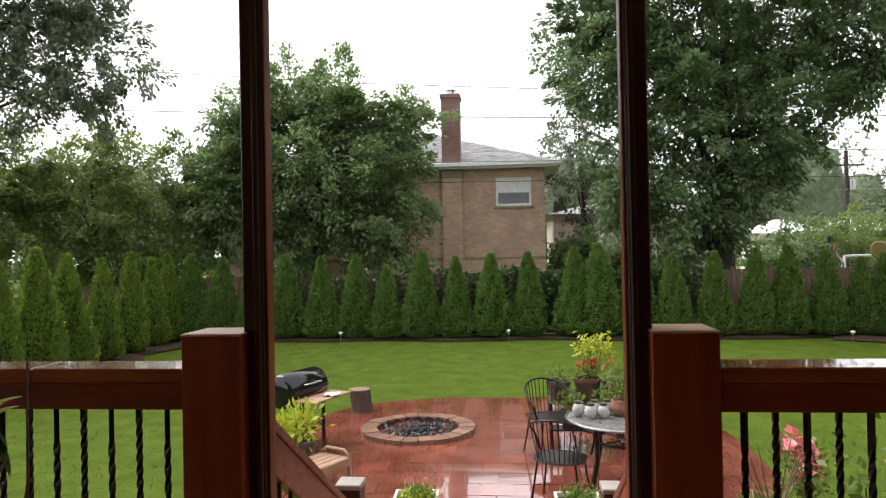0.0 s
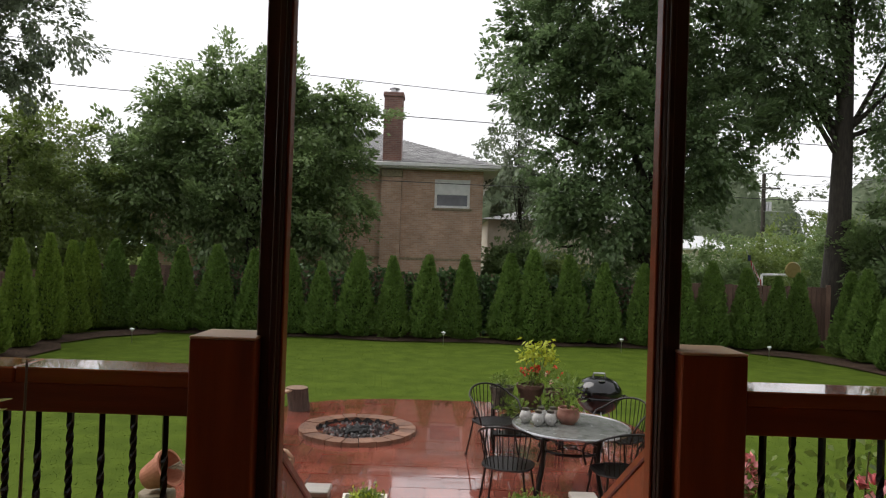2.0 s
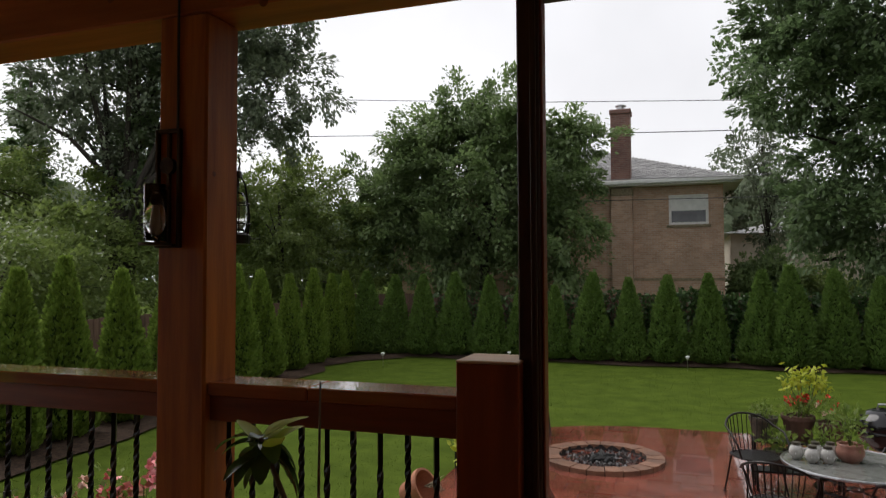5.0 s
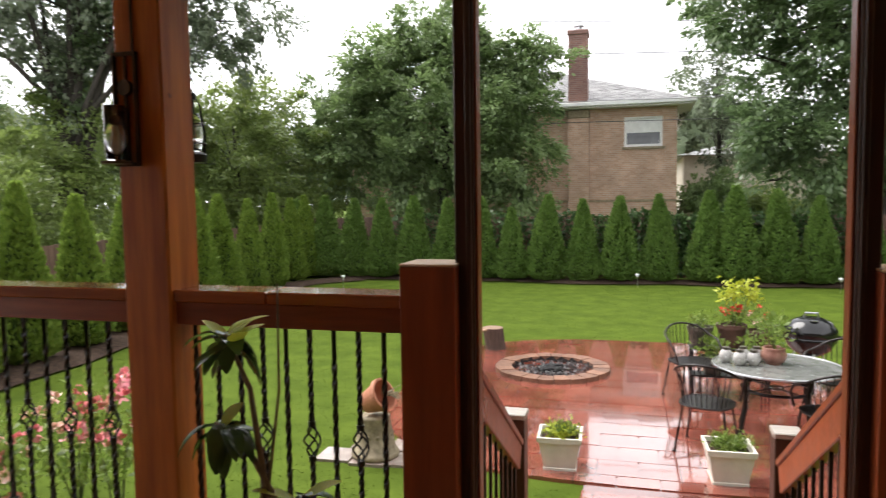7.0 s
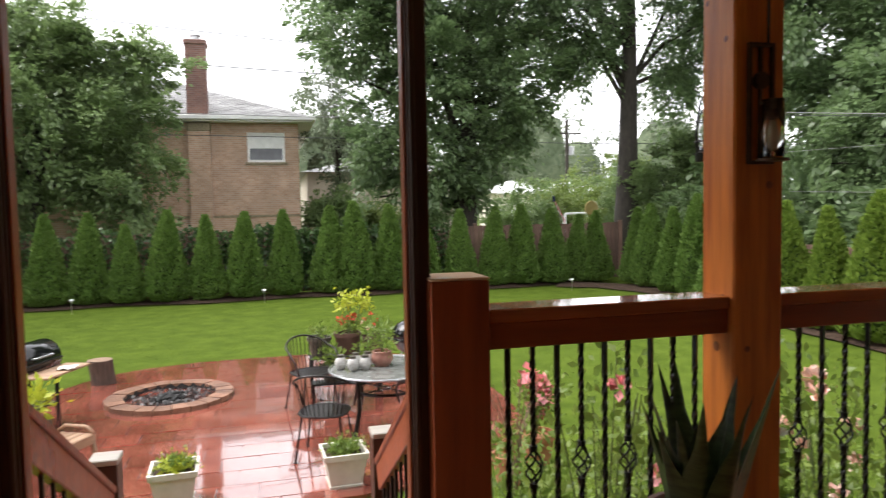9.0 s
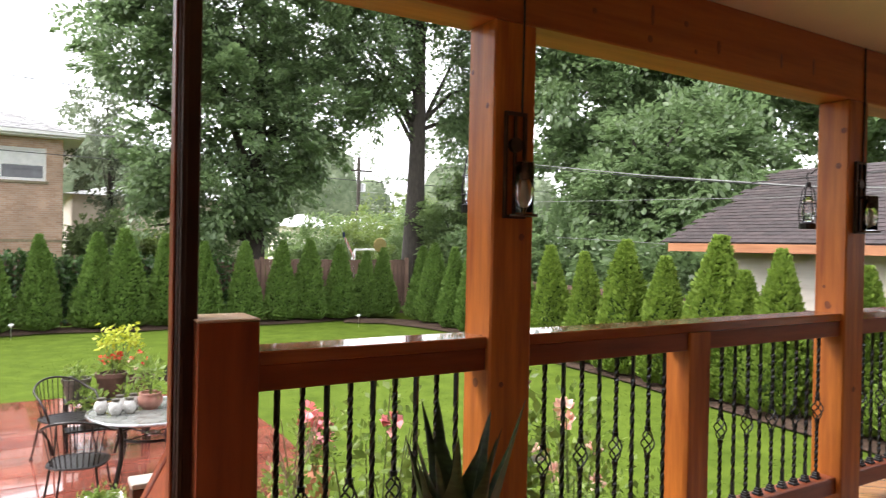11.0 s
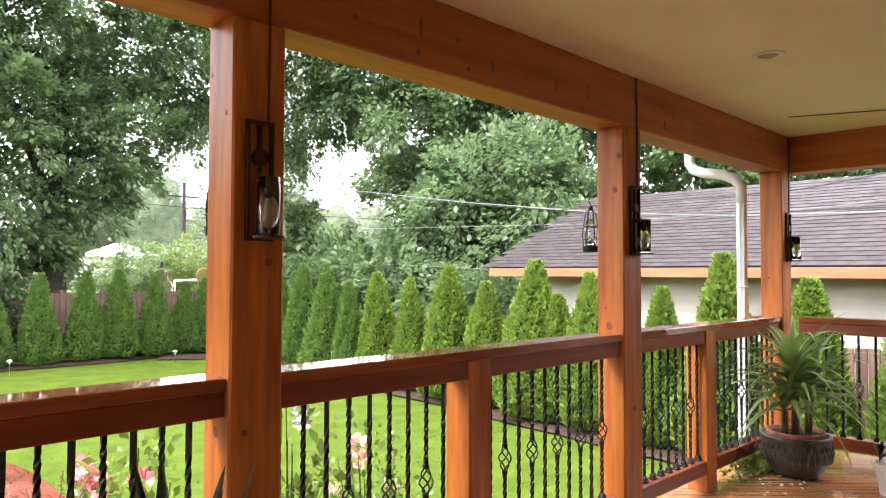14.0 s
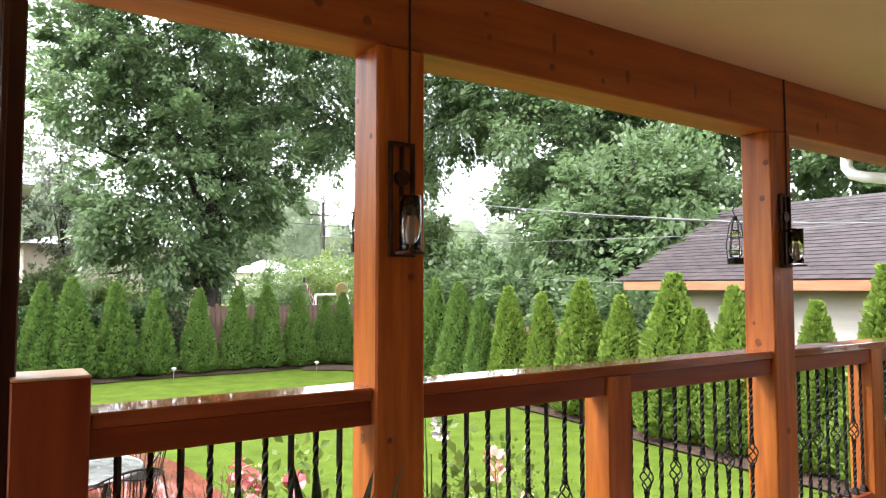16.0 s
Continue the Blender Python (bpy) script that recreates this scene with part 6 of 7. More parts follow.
    round_pot("flower_pot", (2.36, 3.78, 0.02), "terracotta pot with bright pink flowers beside the patio", 0.17, 0.27, M_CLAY, 60, M_ROSE, 0.2, 0.5, 420, 0.06, ((M_PINK, 8, 0.17),))
    round_pot("flower_pot", (1.98, 3.45, 0.0), "plain terracotta pot with sparse green leaves on the grass", 0.14, 0.25, M_CLAY, 61, M_ROSE, 0.16, 0.25, 240, 0.05, ())
    sp = thing("bare_shrub", (1.95, 3.2, 0), "thin leafless shrub beside the patio", "shrub")
    rg = random.Random(5)
    for k in range(9):
        a = rg.uniform(0, 6.28)
        part("twig", tube([(0, 0, 0.0), (0.05 * math.cos(a), 0.05 * math.sin(a), 0.5), (0.2 * math.cos(a), 0.2 * math.sin(a), 0.75 + 0.3 * rg.random())], [0.012, 0.008, 0.003], 5), M_CANE, sp)
    square_planter(-0.65, 3.79, 1)
    square_planter(0.665, 3.80, 2)
    for x, y in ((-4.36, 15.75), (-0.02, 16.05), (4.5, 15.8), (7.97, 15.2), (-7.4, 14.6)):
        ob = thing("solar_light", (x, y, 0), "small white-topped solar garden light on a stake", "garden light", "solar garden lights")
        part("stake", lathe([(0, -0.02), (0.008, 0), (0.008, 0.28), (0, 0.28)], 8), M_STEEL, ob)
        part("lens", lathe([(0, 0.26), (0.03, 0.265), (0.035, 0.31), (0, 0.31)], 14), M_JAR, ob)
        part("cap", lathe([(0, 0.31), (0.055, 0.312), (0.05, 0.335), (0, 0.35)], 16), M_WHITE, ob)


build_plants()


# ---- patio things ----
def iron_chair(x, y, turn, label, first=None):
    if first is not None:
        ob = copy_thing(first, pose(x, y, 0.03, 0, 0, turn))
        return tagged(ob, label)
    ob = thing("patio_chair", (x, y, 0.03), label, "chair", "chairs round the patio table", turn=turn)
    # seat: a round frame with a woven metal sheet; the front looks to +y
    out = []
    for k in range(32):
        a = 2 * math.pi * k / 32
        c, s = math.cos(a), math.sin(a)
        r = (abs(c / 0.225) ** 2.8 + abs(s / 0.215) ** 2.8) ** (-1 / 2.8)
        out.append((r * c, r * s))
    bm = bmesh.new()
    prism(out, 0.412, 0.418, bm)
    part("seat", bm, M_FURN, ob, "pierced metal seat")
    part("seat_rim", tube([(x2, y2, 0.415) for x2, y2 in out + out[:1]], 0.009, 6), M_FURN, ob)
    for k in range(-5, 6):
        w = 0.036 * k
        ln = 0.205 * (1 - (abs(w) / 0.24) ** 2.8) ** (1 / 2.8)
        part("seat_wire", tube([(w, -ln, 0.421), (w, ln, 0.421)], 0.003, 4), M_FURN, ob)
    hoop = []
    for k in range(25):
        a = math.radians(205 + 130 * k / 24)
        top = 0.80 - 0.10 * abs((k - 12) / 12) ** 2
        hoop.append((0.285 * math.cos(a), 0.265 * math.sin(a), top))
    left = [(-0.24, 0.16, 0.425), (-0.275, 0.15, 0.56), (-0.285, 0.05, 0.655)]
    right = [(-p[0], p[1], p[2]) for p in left]
    part("hoop", tube(left + hoop + right[::-1], 0.011, 8), M_FURN, ob, "curved top rail and arms", True)
    for k in range(2, 23, 2):
        a = math.radians(205 + 130 * k / 24)
        t = hoop[k]
        part("spindle", tube([(0.215 * math.cos(a), 0.205 * math.sin(a), 0.415), ((0.215 * math.cos(a) + t[0]) / 2 * 1.02, (0.205 * math.sin(a) + t[1]) / 2 * 1.02, 0.58), t], 0.0048, 5), M_FURN, ob)
    for sx, sy in ((-1, -1), (1, -1), (1, 1), (-1, 1)):
        part("leg", tube([(sx * 0.17, sy * 0.16, 0.412), (sx * 0.195, sy * 0.185, 0.22), (sx * 0.225, sy * 0.215, 0.012)], 0.0095, 7), M_FURN, ob)
        part("foot", lathe([(0, 0), (0.018, 0.0), (0.018, 0.012), (0, 0.02)], 10, at=(sx * 0.225, sy * 0.215, 0)), M_FURN, ob)
    return ob


def build_table():
    t = thing("patio_table", (1.22, 4.98, 0.03), "round wet glass patio table on dark metal legs", "table")
    part("tabletop", lathe([(0, 0.655), (0.55, 0.655), (0.55, 0.665), (0, 0.668)], 56), M_TOP, t, "rain-wet frosted glass top")
    part("rim", tube(arc((0, 0), 0.56, 0, 360, 64, 0.660), 0.013, 8), M_STEEL, t)
    for k in range(4):
        a = math.radians(35 + 90 * k)
        c, s = math.cos(a), math.sin(a)
        part("leg", tube([(0.40 * c, 0.40 * s, 0.65), (0.36 * c, 0.36 * s, 0.5), (0.36 * c, 0.36 * s, 0.3), (0.44 * c, 0.44 * s, 0.0)], 0.022, 8), M_FURN, t)
    part("ring_brace", tube(arc((0, 0), 0.30, 0, 360, 40, 0.45), 0.014, 6), M_FURN, t)
    for k in range(4):
        a = math.radians(35 + 90 * k)
        c, s = math.cos(a), math.sin(a)
        part("tie", tube([(0.30 * c, 0.30 * s, 0.45), (0.36 * c, 0.36 * s, 0.45)], 0.009, 6), M_FURN, t)
        part("spoke", tube([(0.05 * c, 0.05 * s, 0.45), (0.30 * c, 0.30 * s, 0.45)], 0.007, 6), M_FURN, t)
    part("centre_ring", tube(arc((0, 0), 0.055, 0, 360, 24, 0.45), 0.013, 6), M_STEEL, t)
    for k, (x, y) in enumerate(((0.78, 5.02), (0.89, 4.92), (1.01, 4.93), (0.94, 5.08), (1.06, 5.10))):
        j = thing("jar_lantern", (x, y, 0.699), "small round pearly glass jar lantern on the table", "lantern", "jar lanterns on the table")
        part("jar", lathe([(0, 0), (0.035, 0.0), (0.058, 0.04), (0.060, 0.07), (0.048, 0.105), (0.032, 0.118), (0.032, 0.122), (0, 0.122)], 20), M_JAR, j, smooth=True)
        part("collar", lathe([(0, 0.122), (0.036, 0.122), (0.036, 0.143), (0, 0.145)], 16), M_POTDARK, j)
        for i in range(7):
            a = 2 * math.pi * i / 7
            part("rib", tube([(0.036 * math.cos(a), 0.036 * math.sin(a), 0.005), (0.0605 * math.cos(a), 0.0605 * math.sin(a), 0.055), (0.040 * math.cos(a), 0.040 * math.sin(a), 0.115)], 0.0028, 4), M_WHITE, j)
    cp = round_pot("copper_pot", (1.20, 5.04, 0.699), "mottled copper-coloured pot with a leafy plant on the table", 0.098, 0.15, M_COPPER, 70, M_ROSE, 0.13, 0.32, 210, 0.055)
    part("belly", lathe([(0.06, 0.004), (0.092, 0.025), (0.112, 0.07), (0.110, 0.105), (0.096, 0.132), (0.104, 0.15), (0.096, 0.156), (0.088, 0.14)], 28), M_COPPER, cp, "hammered copper belly", True)


def build_patio_things():
    a = iron_chair(0.55, 6.09, -155, "black wrought-iron barrel chair on the wet patio")
    iron_chair(0.57, 4.49, -18, "black wrought-iron barrel chair turned to the round table", a)
    iron_chair(1.54, 4.40, 12, "black wrought-iron barrel chair close beside the table", a)
    iron_chair(1.85, 5.55, 130, "black wrought-iron barrel chair beyond the glass table", a)
    build_table()
    # kettle grill
    g = thing("kettle_grill", (1.95, 7.05, 0.03), "black enamel kettle grill with domed lid on the patio", "grill")
    part("bowl", lathe([(0, 0.33), (0.12, 0.345), (0.22, 0.41), (0.285, 0.53), (0.29, 0.575), (0, 0.575)], 40), M_BLACK, g, smooth=True)
    lid = part("lid", lathe([(0.292, 0.578), (0.30, 0.585), (0.285, 0.66), (0.22, 0.745), (0.12, 0.79), (0, 0.80)], 40), M_BLACK, g, "glossy domed lid", True)
    part("handle", tube([(-0.08, -0.02, 0.79), (-0.07, -0.02, 0.845), (0.07, -0.02, 0.845), (0.08, -0.02, 0.79)], 0.013, 8), M_STEEL, lid)
    part("damper", lathe([(0, 0.0), (0.045, 0.0), (0.045, 0.006), (0, 0.008)], 16, at=(0.0, -0.17, 0.772)), M_STEEL, lid)
    for s in (-1, 1):
        part("side_handle", tube([(s * 0.28, -0.05, 0.55), (s * 0.36, -0.05, 0.56), (s * 0.36, 0.05, 0.56), (s * 0.28, 0.05, 0.55)], 0.011, 7), M_FURN, g)
    for k in range(3):
        b = math.radians(30 + 120 * k)
        part("leg", tube([(0.17 * math.cos(b), 0.17 * math.sin(b), 0.38), (0.29 * math.cos(b), 0.29 * math.sin(b), 0.0)], 0.011, 7), M_STEEL, g)
    part("ash_pan", lathe([(0, 0.2), (0.16, 0.215), (0.165, 0.235), (0, 0.22)], 24), M_STEEL, g)
    # plant stand with pots
    s = thing("plant_stand", (0.98, 6.62, 0.03), "dark tiered metal plant stand on the patio", "plant stand")
    for z, y0, y1 in ((0.22, -0.36, -0.14), (0.48, -0.13, 0.13)):
        part("shelf", box((-0.42, y0, z - 0.02), (0.42, y1, z), 0.004), M_IRON, s)
    for x in (-0.40, 0.40):
        for y, z in ((-0.34, 0.2), (-0.12, 0.46), (0.11, 0.46)):
            part("leg", box((x - 0.012, y - 0.012, 0), (x + 0.012, y + 0.012, z), 0.002), M_IRON, s)
        part("brace", tube([(x, -0.34, 0.05), (x, 0.11, 0.42)], 0.008, 6), M_IRON, s)
    pots = (((0.68, 6.62, 0.51), 0.15, 0.24, M_POTDARK, M_ROSE, 0.13, 0.12, 200, 0.04, (), "dark pot with a low green plant on the stand"),
            ((1.03, 6.66, 0.51), 0.17, 0.27, M_POTBROWN, M_ROSE, 0.15, 0.2, 220, 0.05, ((M_RED, 5, 0.09),), "brown pot with red geraniums on the stand"),
            ((1.33, 6.6, 0.51), 0.15, 0.22, M_POTBROWN, M_ROSE, 0.2, 0.24, 320, 0.04, ((M_RED, 5, 0.05), (M_PALEPINK, 5, 0.05)), "brown pot with small reddish flowers on the stand"),
            ((0.80, 6.38, 0.25), 0.13, 0.2, M_POTDARK, M_ROSE, 0.17, 0.22, 240, 0.055, (), "dark pot with trailing green leaves on the lower shelf"),
            ((1.20, 6.37, 0.25), 0.13, 0.2, M_POTDARK, M_ROSE, 0.16, 0.26, 240, 0.055, (), "dark pot with leafy green plant on the lower shelf"))
    for k, (at, r, h, pm, lm, lr, lh, n, lf, bl, lab) in enumerate(pots):
        round_pot("potted_plant", at, lab, r, h, pm, 80 + k, lm, lr, lh, n, lf, bl, "plants on the stand")
    rng = np.random.default_rng(90)
    lime = thing("coleus_plant", (1.12, 6.78, 0.51), "bright lime-yellow leafy plant in a dark pot", "potted plant")
    part("pot", lathe([(0, 0), (0.07, 0), (0.09, 0.2), (0.1, 0.22), (0, 0.2)], 18), M_POTDARK, lime)
    for k in range(6):
        p = (0.16 * math.cos(k * 1.1), 0.08 * math.sin(k * 1.1), 0.58 + 0.06 * (k % 3))
        part("stem", tube([(0, 0, 0.2), (p[0] * 0.5, p[1] * 0.5, 0.42), p], 0.005, 5), M_STEM, lime)
        c = np.array(p) + rng.normal(size=(32, 3)) * np.array([0.045, 0.045, 0.05])
        foliage("leaves", lime, c, rng.normal(size=(32, 3)), 0.075, M_LIME, 90 + k)
    # fire pit
    f = thing("fire_pit", (-1.1, 7.05, 0), "round block fire pit with ash and charred logs", "fire pit")
    n = 22
    for k in range(n):
        a0, a1 = 2 * math.pi * (k + 0.03) / n, 2 * math.pi * (k + 0.97) / n
        o = [(0.53 * math.cos(a0), 0.53 * math.sin(a0)), (0.735 * math.cos(a0), 0.735 * math.sin(a0)), (0.742 * math.cos((a0 + a1) / 2), 0.742 * math.sin((a0 + a1) / 2)), (0.735 * math.cos(a1), 0.735 * math.sin(a1)), (0.53 * math.cos(a1), 0.53 * math.sin(a1))]
        part("block", prism(o, 0.0, 0.085 + 0.004 * math.sin(k * 2.3)), M_PITRING, f)
    part("well", lathe([(0.53, 0.084), (0.52, -0.01), (0, -0.012)], 40), M_CHAR, f)
    rng = np.random.default_rng(6)
    c = np.concatenate([rng.normal(size=(900, 2)) * 0.24, 0.006 + 0.03 * rng.random((900, 1))], 1)
    c = c[np.hypot(c[:, 0], c[:, 1]) < 0.5]
    o = foliage("ash", f, c, rng.normal(size=c.shape), 0.05, M_ASH, 6, wide=0.9, fold=0.8)
    tagged(o, "grey ash and gravel", kind="stuff")
    rg = random.Random(7)
    for k in range(7):
        b = rg.uniform(0, 3.14)
        cx, cy = rg.uniform(-0.12, 0.12), rg.uniform(-0.1, 0.1)
        part("charred_log", tube([(cx - 0.13 * math.cos(b), cy - 0.13 * math.sin(b), 0.045), (cx, cy, 0.06), (cx + 0.13 * math.cos(b), cy + 0.13 * math.sin(b), 0.05)], [0.022, 0.028, 0.02], 7), M_CHAR, f)
    # stump
    st = thing("log_stump", (-2.08, 8.15, 0.028), "short sawn log stump at the patio edge", "log", turn=20)
    b = lathe([(0, -0.01), (0.155, -0.01), (0.15, 0.15), (0.162, 0.32)], 22)
    for v in b.verts:
        v.co.x -= 0.12 * v.co.z
        v.co += 0.012 * noise.noise_vector(v.co * 9)
    part("bark", b, M_STUMP, st)
    part("cut_face", lathe([(0, 0.328), (0.15, 0.325), (0.16, 0.31)], 22, at=(-0.039, 0, 0)), M_CUT, st)
    # barrel smoker
    sm = thing("barrel_smoker", (-2.44, 6.30, 0.028), "black barrel smoker grill with a side shelf on thin legs", "grill", turn=-20)
    bar = lathe([(0, -0.36), (0.17, -0.36), (0.2, -0.33), (0.2, 0.33), (0.17, 0.36), (0, 0.36)], 28)
    o = part("barrel", bar, M_BLACK, sm, smooth=True)
    o.matrix_basis = pose(0, 0, 0.70, 90, 0, 0)
    part("seam", box((-0.22, -0.33, 0.695), (0.22, 0.33, 0.71), 0.004), M_IRON, sm)
    part("lid_handle", tube([(0.19, -0.12, 0.76), (0.25, -0.12, 0.77), (0.25, 0.12, 0.77), (0.19, 0.12, 0.76)], 0.011, 7), M_STEEL, sm)
    part("front_shelf", box((0.22, -0.36, 0.60), (0.52, 0.36, 0.622), 0.005), M_OLDWOOD, sm, "weathered wooden shelf")
    for x, y in ((-0.16, -0.28), (0.16, -0.28), (0.16, 0.28), (-0.16, 0.28)):
        part("leg", box((x - 0.016, y - 0.016, 0), (x + 0.016, y + 0.016, 0.60), 0.002), M_FURN, sm)
    part("lower_rack", box((-0.17, -0.29, 0.2), (0.17, 0.29, 0.215), 0.003), M_FURN, sm)
    cloth = thing("cloth", (-2.0, 6.2, 0.649), "crumpled pale rag lying on the smoker shelf", "cloth")
    b = bmesh.new()
    bmesh.ops.create_grid(b, x_segments=10, y_segments=8, size=0.09)
    for v in b.verts:
        v.co.z = 0.02 + 0.018 * noise.noise(v.co * 24)
    part("rag", b, M_POTCREAM, cloth, smooth=True)
    # wooden bench and the plant on it
    be = thing("garden_bench", (-1.72, 4.55, 0.03), "weathered wooden slatted garden bench with curved arms", "bench", turn=62)
    for k in range(4):
        part("slat", box((-0.30, -0.17 + 0.09 * k, 0.30), (0.30, -0.09 + 0.09 * k, 0.325), 0.006), M_OLDWOOD, be)
    part("apron", box((-0.31, -0.185, 0.24), (0.31, -0.171, 0.325), 0.006), M_OLDWOOD, be)
    part("apron", box((-0.31, 0.191, 0.24), (0.31, 0.205, 0.325), 0.006), M_OLDWOOD, be)
    for x in (-0.28, 0.28):
        for y in (-0.16, 0.18):
            part("leg", tube([(x, y, 0.30), (x * 1.06, y * 1.1, 0.16), (x * 0.98, y * 1.02, 0.0)], [0.026, 0.02, 0.026], 8), M_OLDWOOD, be, smooth=True)
        part("arm", tube([(x * 1.03, -0.18, 0.33), (x * 1.05, -0.10, 0.385), (x * 1.05, 0.12, 0.385), (x * 1.03, 0.2, 0.33)], 0.016, 7), M_OLDWOOD, be, smooth=True)
    round_pot("potted_plant", (-2.05, 5.05, 0.03), "dark bowl pot overflowing with lime-green leaves", 0.19, 0.40, M_POTDARK, 95, M_LIME, 0.24, 0.3, 380, 0.08)
    # stone urn with a fallen clay pot
    u = thing("stone_planter", (-2.26, 3.66, 0.022), "upturned cast-stone planter with a wreath pattern", "planter")
    part("body", lathe([(0, 0), (0.205, 0.0), (0.215, 0.03), (0.20, 0.055), (0.185, 0.06), (0.15, 0.25), (0.135, 0.34), (0.14, 0.355), (0.12, 0.37), (0, 0.37)], 36), M_STONEP, u, smooth=True)
    for k in range(12):
        q = 2 * math.pi * k / 12
        part("boss", lathe([(0.022, 0), (0.014, 0.01), (0, 0.012)], 8), M_STONEP, u).matrix_basis = pose(0.158 * math.cos(q), 0.158 * math.sin(q), 0.2, 90, 0, math.degrees(q) + 90)
    cp = thing("clay_pot", (-2.28, 3.66, 0.40), "terracotta pot lying tilted on the stone planter", "pot")
    b = lathe([(0, 0), (0.09, 0), (0.135, 0.18), (0.15, 0.185), (0.15, 0.225), (0.13, 0.225), (0.12, 0.19), (0.08, 0.02), (0, 0.02)], 26)
    part("body", b, M_CLAY, cp, smooth=False).matrix_basis = pose(-0.06, 0, 0.085, 0, 62, -12)

    rg = random.Random(15)
    for k in range(16):
        a = rg.uniform(-0.6, 0.6)
        part("dry_stem", tube([(0.10, 0.0, 0.17), (0.17, 0.07 * a, 0.17 + 0.04 * rg.random()), (0.22 + 0.05 * rg.random(), 0.16 * a, 0.10 + 0.16 * rg.random())], [0.004, 0.004, 0.002], 4), M_STONEP, cp, "pale dry stem" if k == 0 else "")


build_patio_things()


# ---- beyond the fence: pole, cables, yard toys, flag ----
def cable(points, r, material, label, sag=0.0):
    pts = []
    for a, b in zip(points, points[1:]):
        for i in range(12):
            q = i / 12
            p = Vector(a).lerp(Vector(b), q)
            p.z -= 4 * sag * q * (1 - q)
            pts.append(p)
    pts.append(Vector(points[-1]))
    single("cable", tube(pts, r, 5), material, label, "cable", "overhead cables")


CAB_A = [(21.3, 44.8, 7.5), (12.47, 14.02, 4.67), (10.65, 7.68, 3.73), (9.5, 3.67, 3.2), (8.86, 1.44, 3.0), (8.34, -0.38, 2.91), (7.6, -3.0, 2.95)]
CAB_B = [(20.6, 44.8, 6.0), (12.5, 14.1, 3.55), (9.68, 4.3, 3.08), (8.6, 0.4, 3.02), (7.6, -3.0, 3.2)]
CAB_C = [(21.0, 44.8, 5.0), (12.54, 14.2, 2.6), (10.44, 6.94, 2.38), (9.2, 6.2, 2.3)]


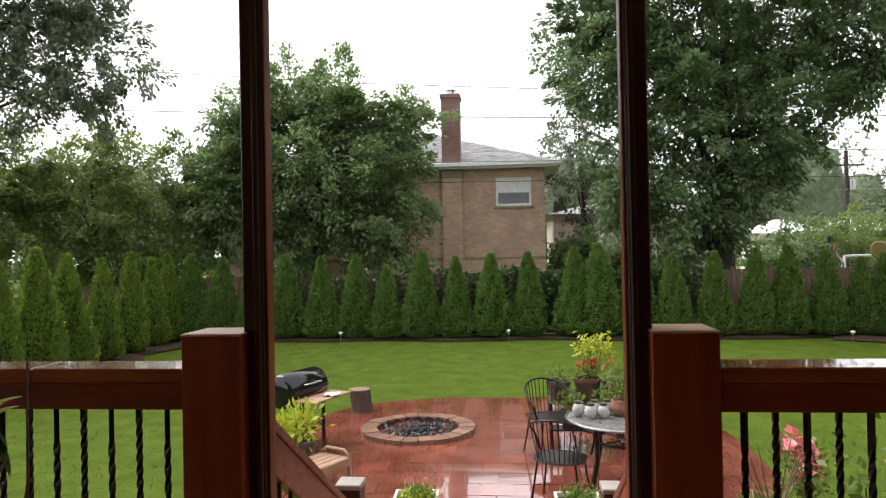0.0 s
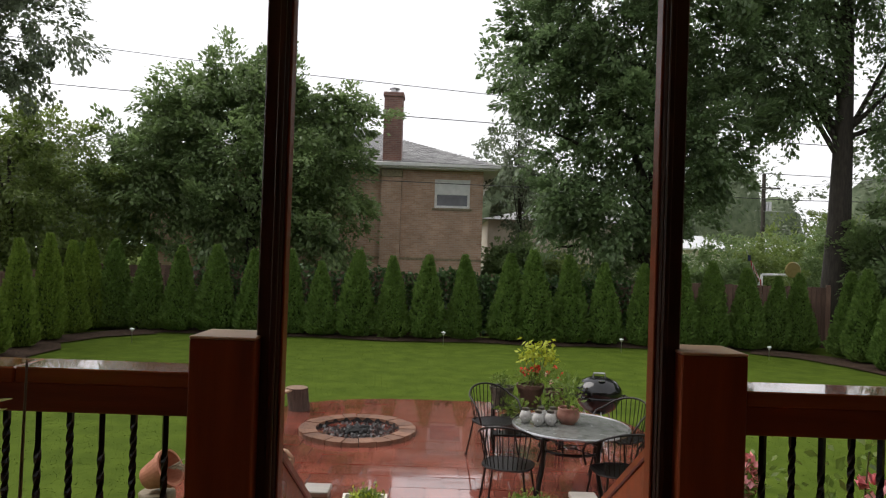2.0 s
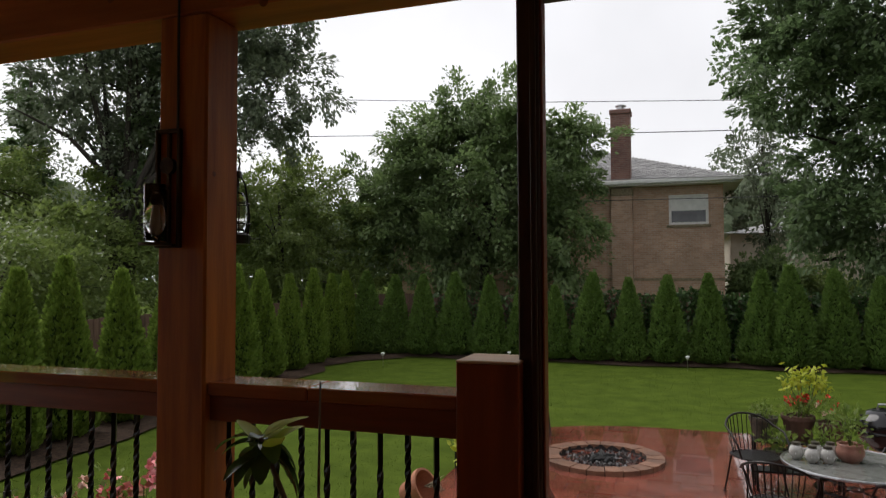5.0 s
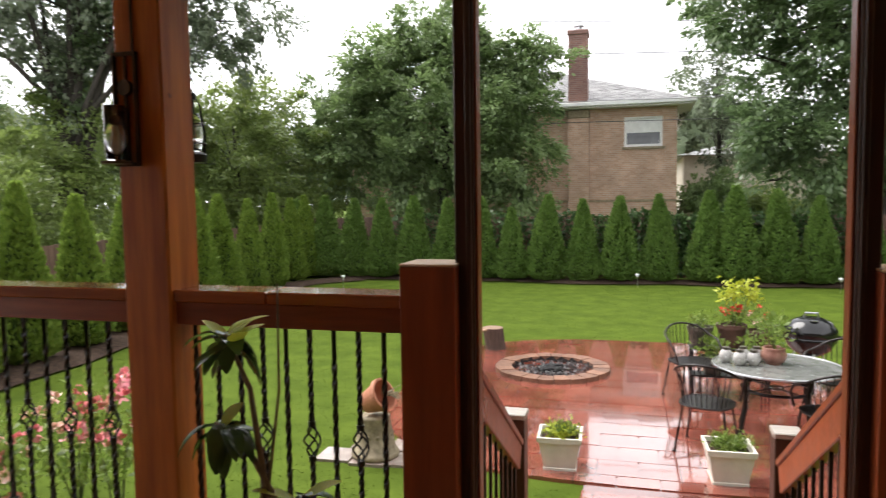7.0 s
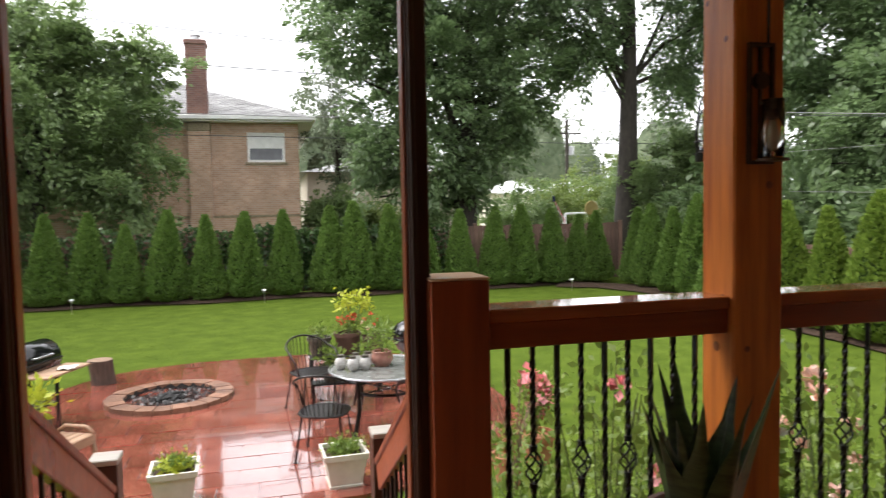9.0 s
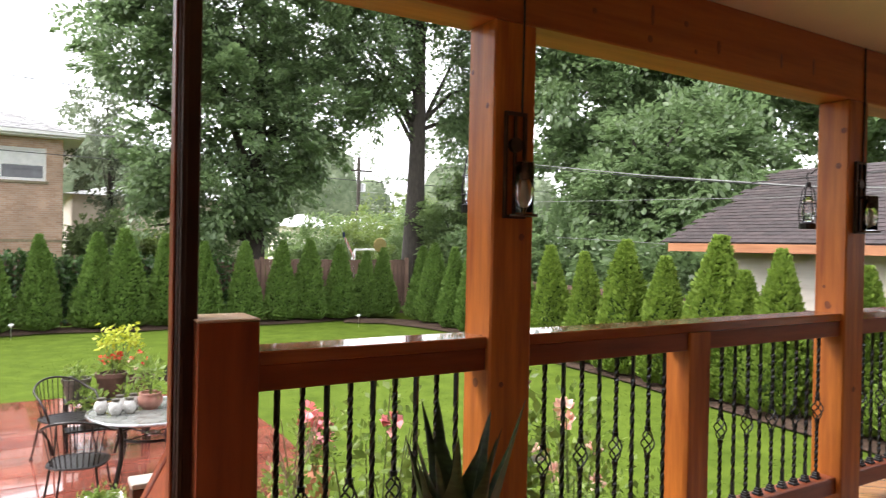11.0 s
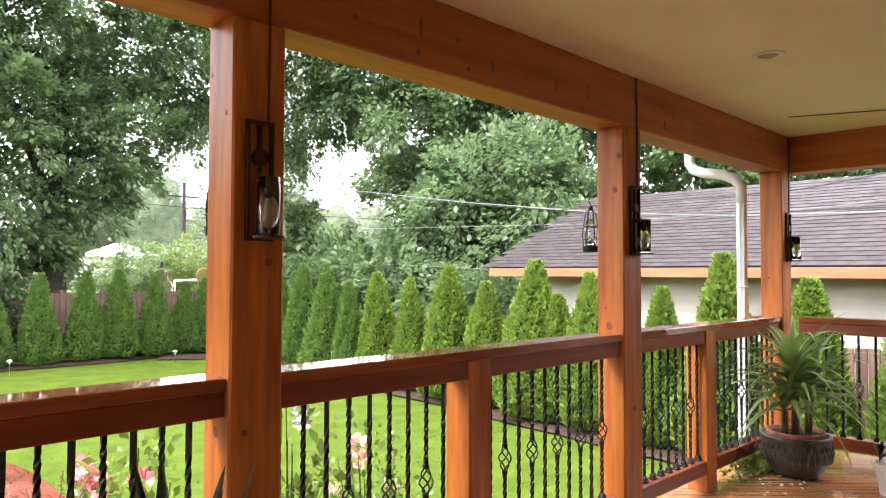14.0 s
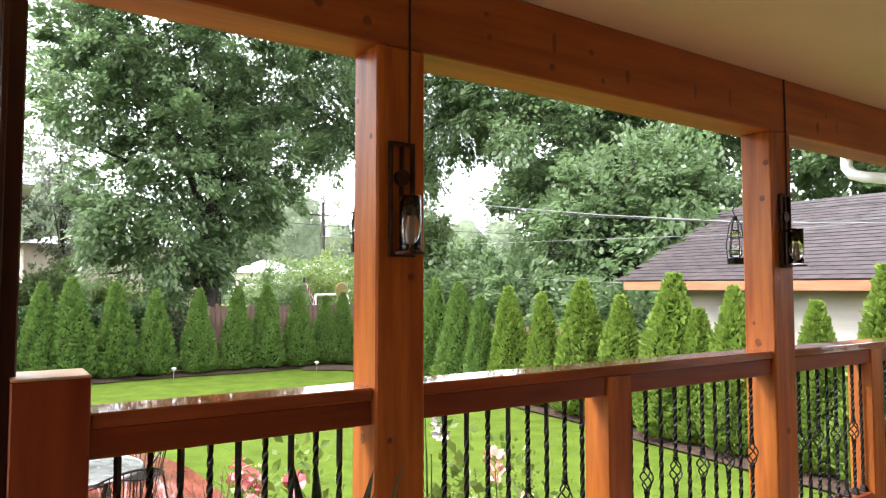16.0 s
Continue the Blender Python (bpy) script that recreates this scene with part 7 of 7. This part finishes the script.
def build_beyond():
    p = thing("utility_pole", (21.35, 44.9, 0), "weathered wooden utility pole with a crossarm", "utility pole")
    part("pole", tube([(0, 0, -0.1), (0, 0, 8.5)], [0.17, 0.12], 10), M_BARK, p)
    part("crossarm", box((-1.1, -0.06, 7.5), (1.1, 0.06, 7.62), 0.01), M_BARK, p)
    for x in (-0.95, -0.35, 0.4, 0.95):
        part("insulator", lathe([(0, 7.62), (0.05, 7.63), (0.05, 7.72), (0, 7.76)], 8, at=(x, 0, 0)), M_STEEL, p)
    part("transformer", lathe([(0, 6.0), (0.2, 6.02), (0.2, 6.6), (0, 6.65)], 14, at=(0.3, -0.1, 0)), M_STEEL, p)
    cable([(-40, 22, 11.6), (-13.4, 22, 9.2), (-5.3, 22, 8.4), (4, 22, 7.7), (30, 22, 6.5)], 0.013, M_CABLE, "thin black overhead wire above the brick house")
    cable([(-40, 22, 9.3), (-13.3, 22, 7.75), (-3.0, 22, 7.12), (4, 22, 6.8), (30, 22, 6.0)], 0.016, M_CABLE, "black overhead wire crossing the chimney")
    cable([(-30, 22, 5.9), (1.66, 22, 5.45), (8.4, 22, 5.55), (14.6, 22, 5.4), (30, 22, 5.3)], 0.014, M_CABLEW, "pale overhead wire crossing the yards")
    cable([(-30, 21, 4.9), (-1.5, 21, 4.7), (11.6, 21, 4.5), (30, 21, 4.7)], 0.014, M_CABLE, "black overhead wire behind the trees")
    cable(CAB_A, 0.010, M_CABLEW, "pale twisted service cable over the garage")
    cable([(x, y, z - 0.10 + 0.03 * i) for i, (x, y, z) in enumerate(CAB_A)], 0.008, M_CABLE, "black service cable beside the pale one")
    cable([(9.6, 4.6, 3.32), (9.0, 2.84, 3.28), (9.0, 1.6, 3.26), (9.0, 0.82, 3.28), (9.0, 0.0, 3.38), (9.0, -1.4, 3.66)], 0.008, M_CABLE, "black service cable rising over the garage roof")
    cable(CAB_B, 0.005, M_CABLEW, "thin pale wire over the garage roof")
    cable(CAB_C, 0.005, M_CABLEW, "thin low wire before the maples")
    # flag
    f = thing("flag", (10.3, 22.0, 0), "drooping red and white striped flag on a slanted staff", "flag")
    part("staff", tube([(0.45, 0, 1.6), (0, 0, 2.85)], 0.014, 6), M_STEEL, f)
    for k in range(7):
        bm = bmesh.new()
        rows = []
        for i in range(9):
            q = i / 8
            x0 = 0.03 + 0.055 * k + 0.22 * q
            z0 = 2.72 - 0.10 * k - 0.55 * q
            rows.append([bm.verts.new((x0 + 0.02 * math.sin(6 * q), -0.02 + 0.04 * math.sin(9 * q + k), z0)), bm.verts.new((x0 + 0.055 + 0.02 * math.sin(6 * q), -0.02 + 0.04 * math.sin(9 * q + k + 1), z0 - 0.10))])
        for a, b in zip(rows, rows[1:]):
            bm.faces.new((a[0], a[1], b[1], b[0]))
        part("stripe", bm, M_REDCLOTH if k % 2 == 0 else M_WHITECLOTH, f)
    part("canton", box((0.03, -0.075, 2.46), (0.13, -0.068, 2.66), 0.002), M_BLUE, f)
    # play set
    s = thing("play_set", (11.4, 22.3, 0), "white frame play set with a yellow disc beyond the fence", "play set")
    part("beam", tube([(-0.4, 0, 2.0), (0.9, 0, 2.02)], 0.045, 8), M_WHITE, s)
    for x in (-0.4, 0.9):
        for d in (-0.5, 0.5):
            part("leg", tube([(x, 0, 2.0), (x - 0.25 * (1 if x < 0 else -1), d, 0)], 0.04, 8), M_WHITE, s)
    o = part("disc", lathe([(0, -0.03), (0.25, -0.03), (0.28, 0), (0.25, 0.03), (0, 0.03)], 26), M_YELLOW, s)
    o.matrix_basis = pose(0.62, -0.1, 2.2, 90, 0, 0)
    # parked car beyond the fence
    c = thing("parked_car", (5.6, 27.5, 0), "white parked car seen over the back fence", "car")
    bm = bmesh.new()
    prof = [(-2.1, 0.35), (-2.15, 0.8), (-1.3, 0.95), (-0.7, 1.45), (0.8, 1.48), (1.5, 1.0), (2.15, 0.9), (2.2, 0.4)]
    a = [bm.verts.new((x, -0.85, z)) for x, z in prof]
    b = [bm.verts.new((x, 0.85, z)) for x, z in prof]
    bm.faces.new(a)
    bm.faces.new(b[::-1])
    for i in range(8):
        bm.faces.new((a[i], a[(i + 1) % 8], b[(i + 1) % 8], b[i]))
    bmesh.ops.bevel(bm, geom=bm.edges[:], offset=0.08, segments=2, affect="EDGES")
    part("body", bm, M_WHITE, c, smooth=True)
    for x in (-1.35, 1.35):
        for y in (-0.86, 0.86):
            o = part("wheel", lathe([(0, -0.1), (0.33, -0.1), (0.33, 0.1), (0, 0.1)], 18), M_CHAR, c)
            o.matrix_basis = pose(x, y, 0.33, 90, 0, 0)
    for x0, x1 in ((-0.95, -0.05), (0.05, 0.95)):
        part("side_window", box((x0, -0.875, 1.0), (x1, -0.84, 1.35), 0.01), M_PANE, c)


build_beyond()
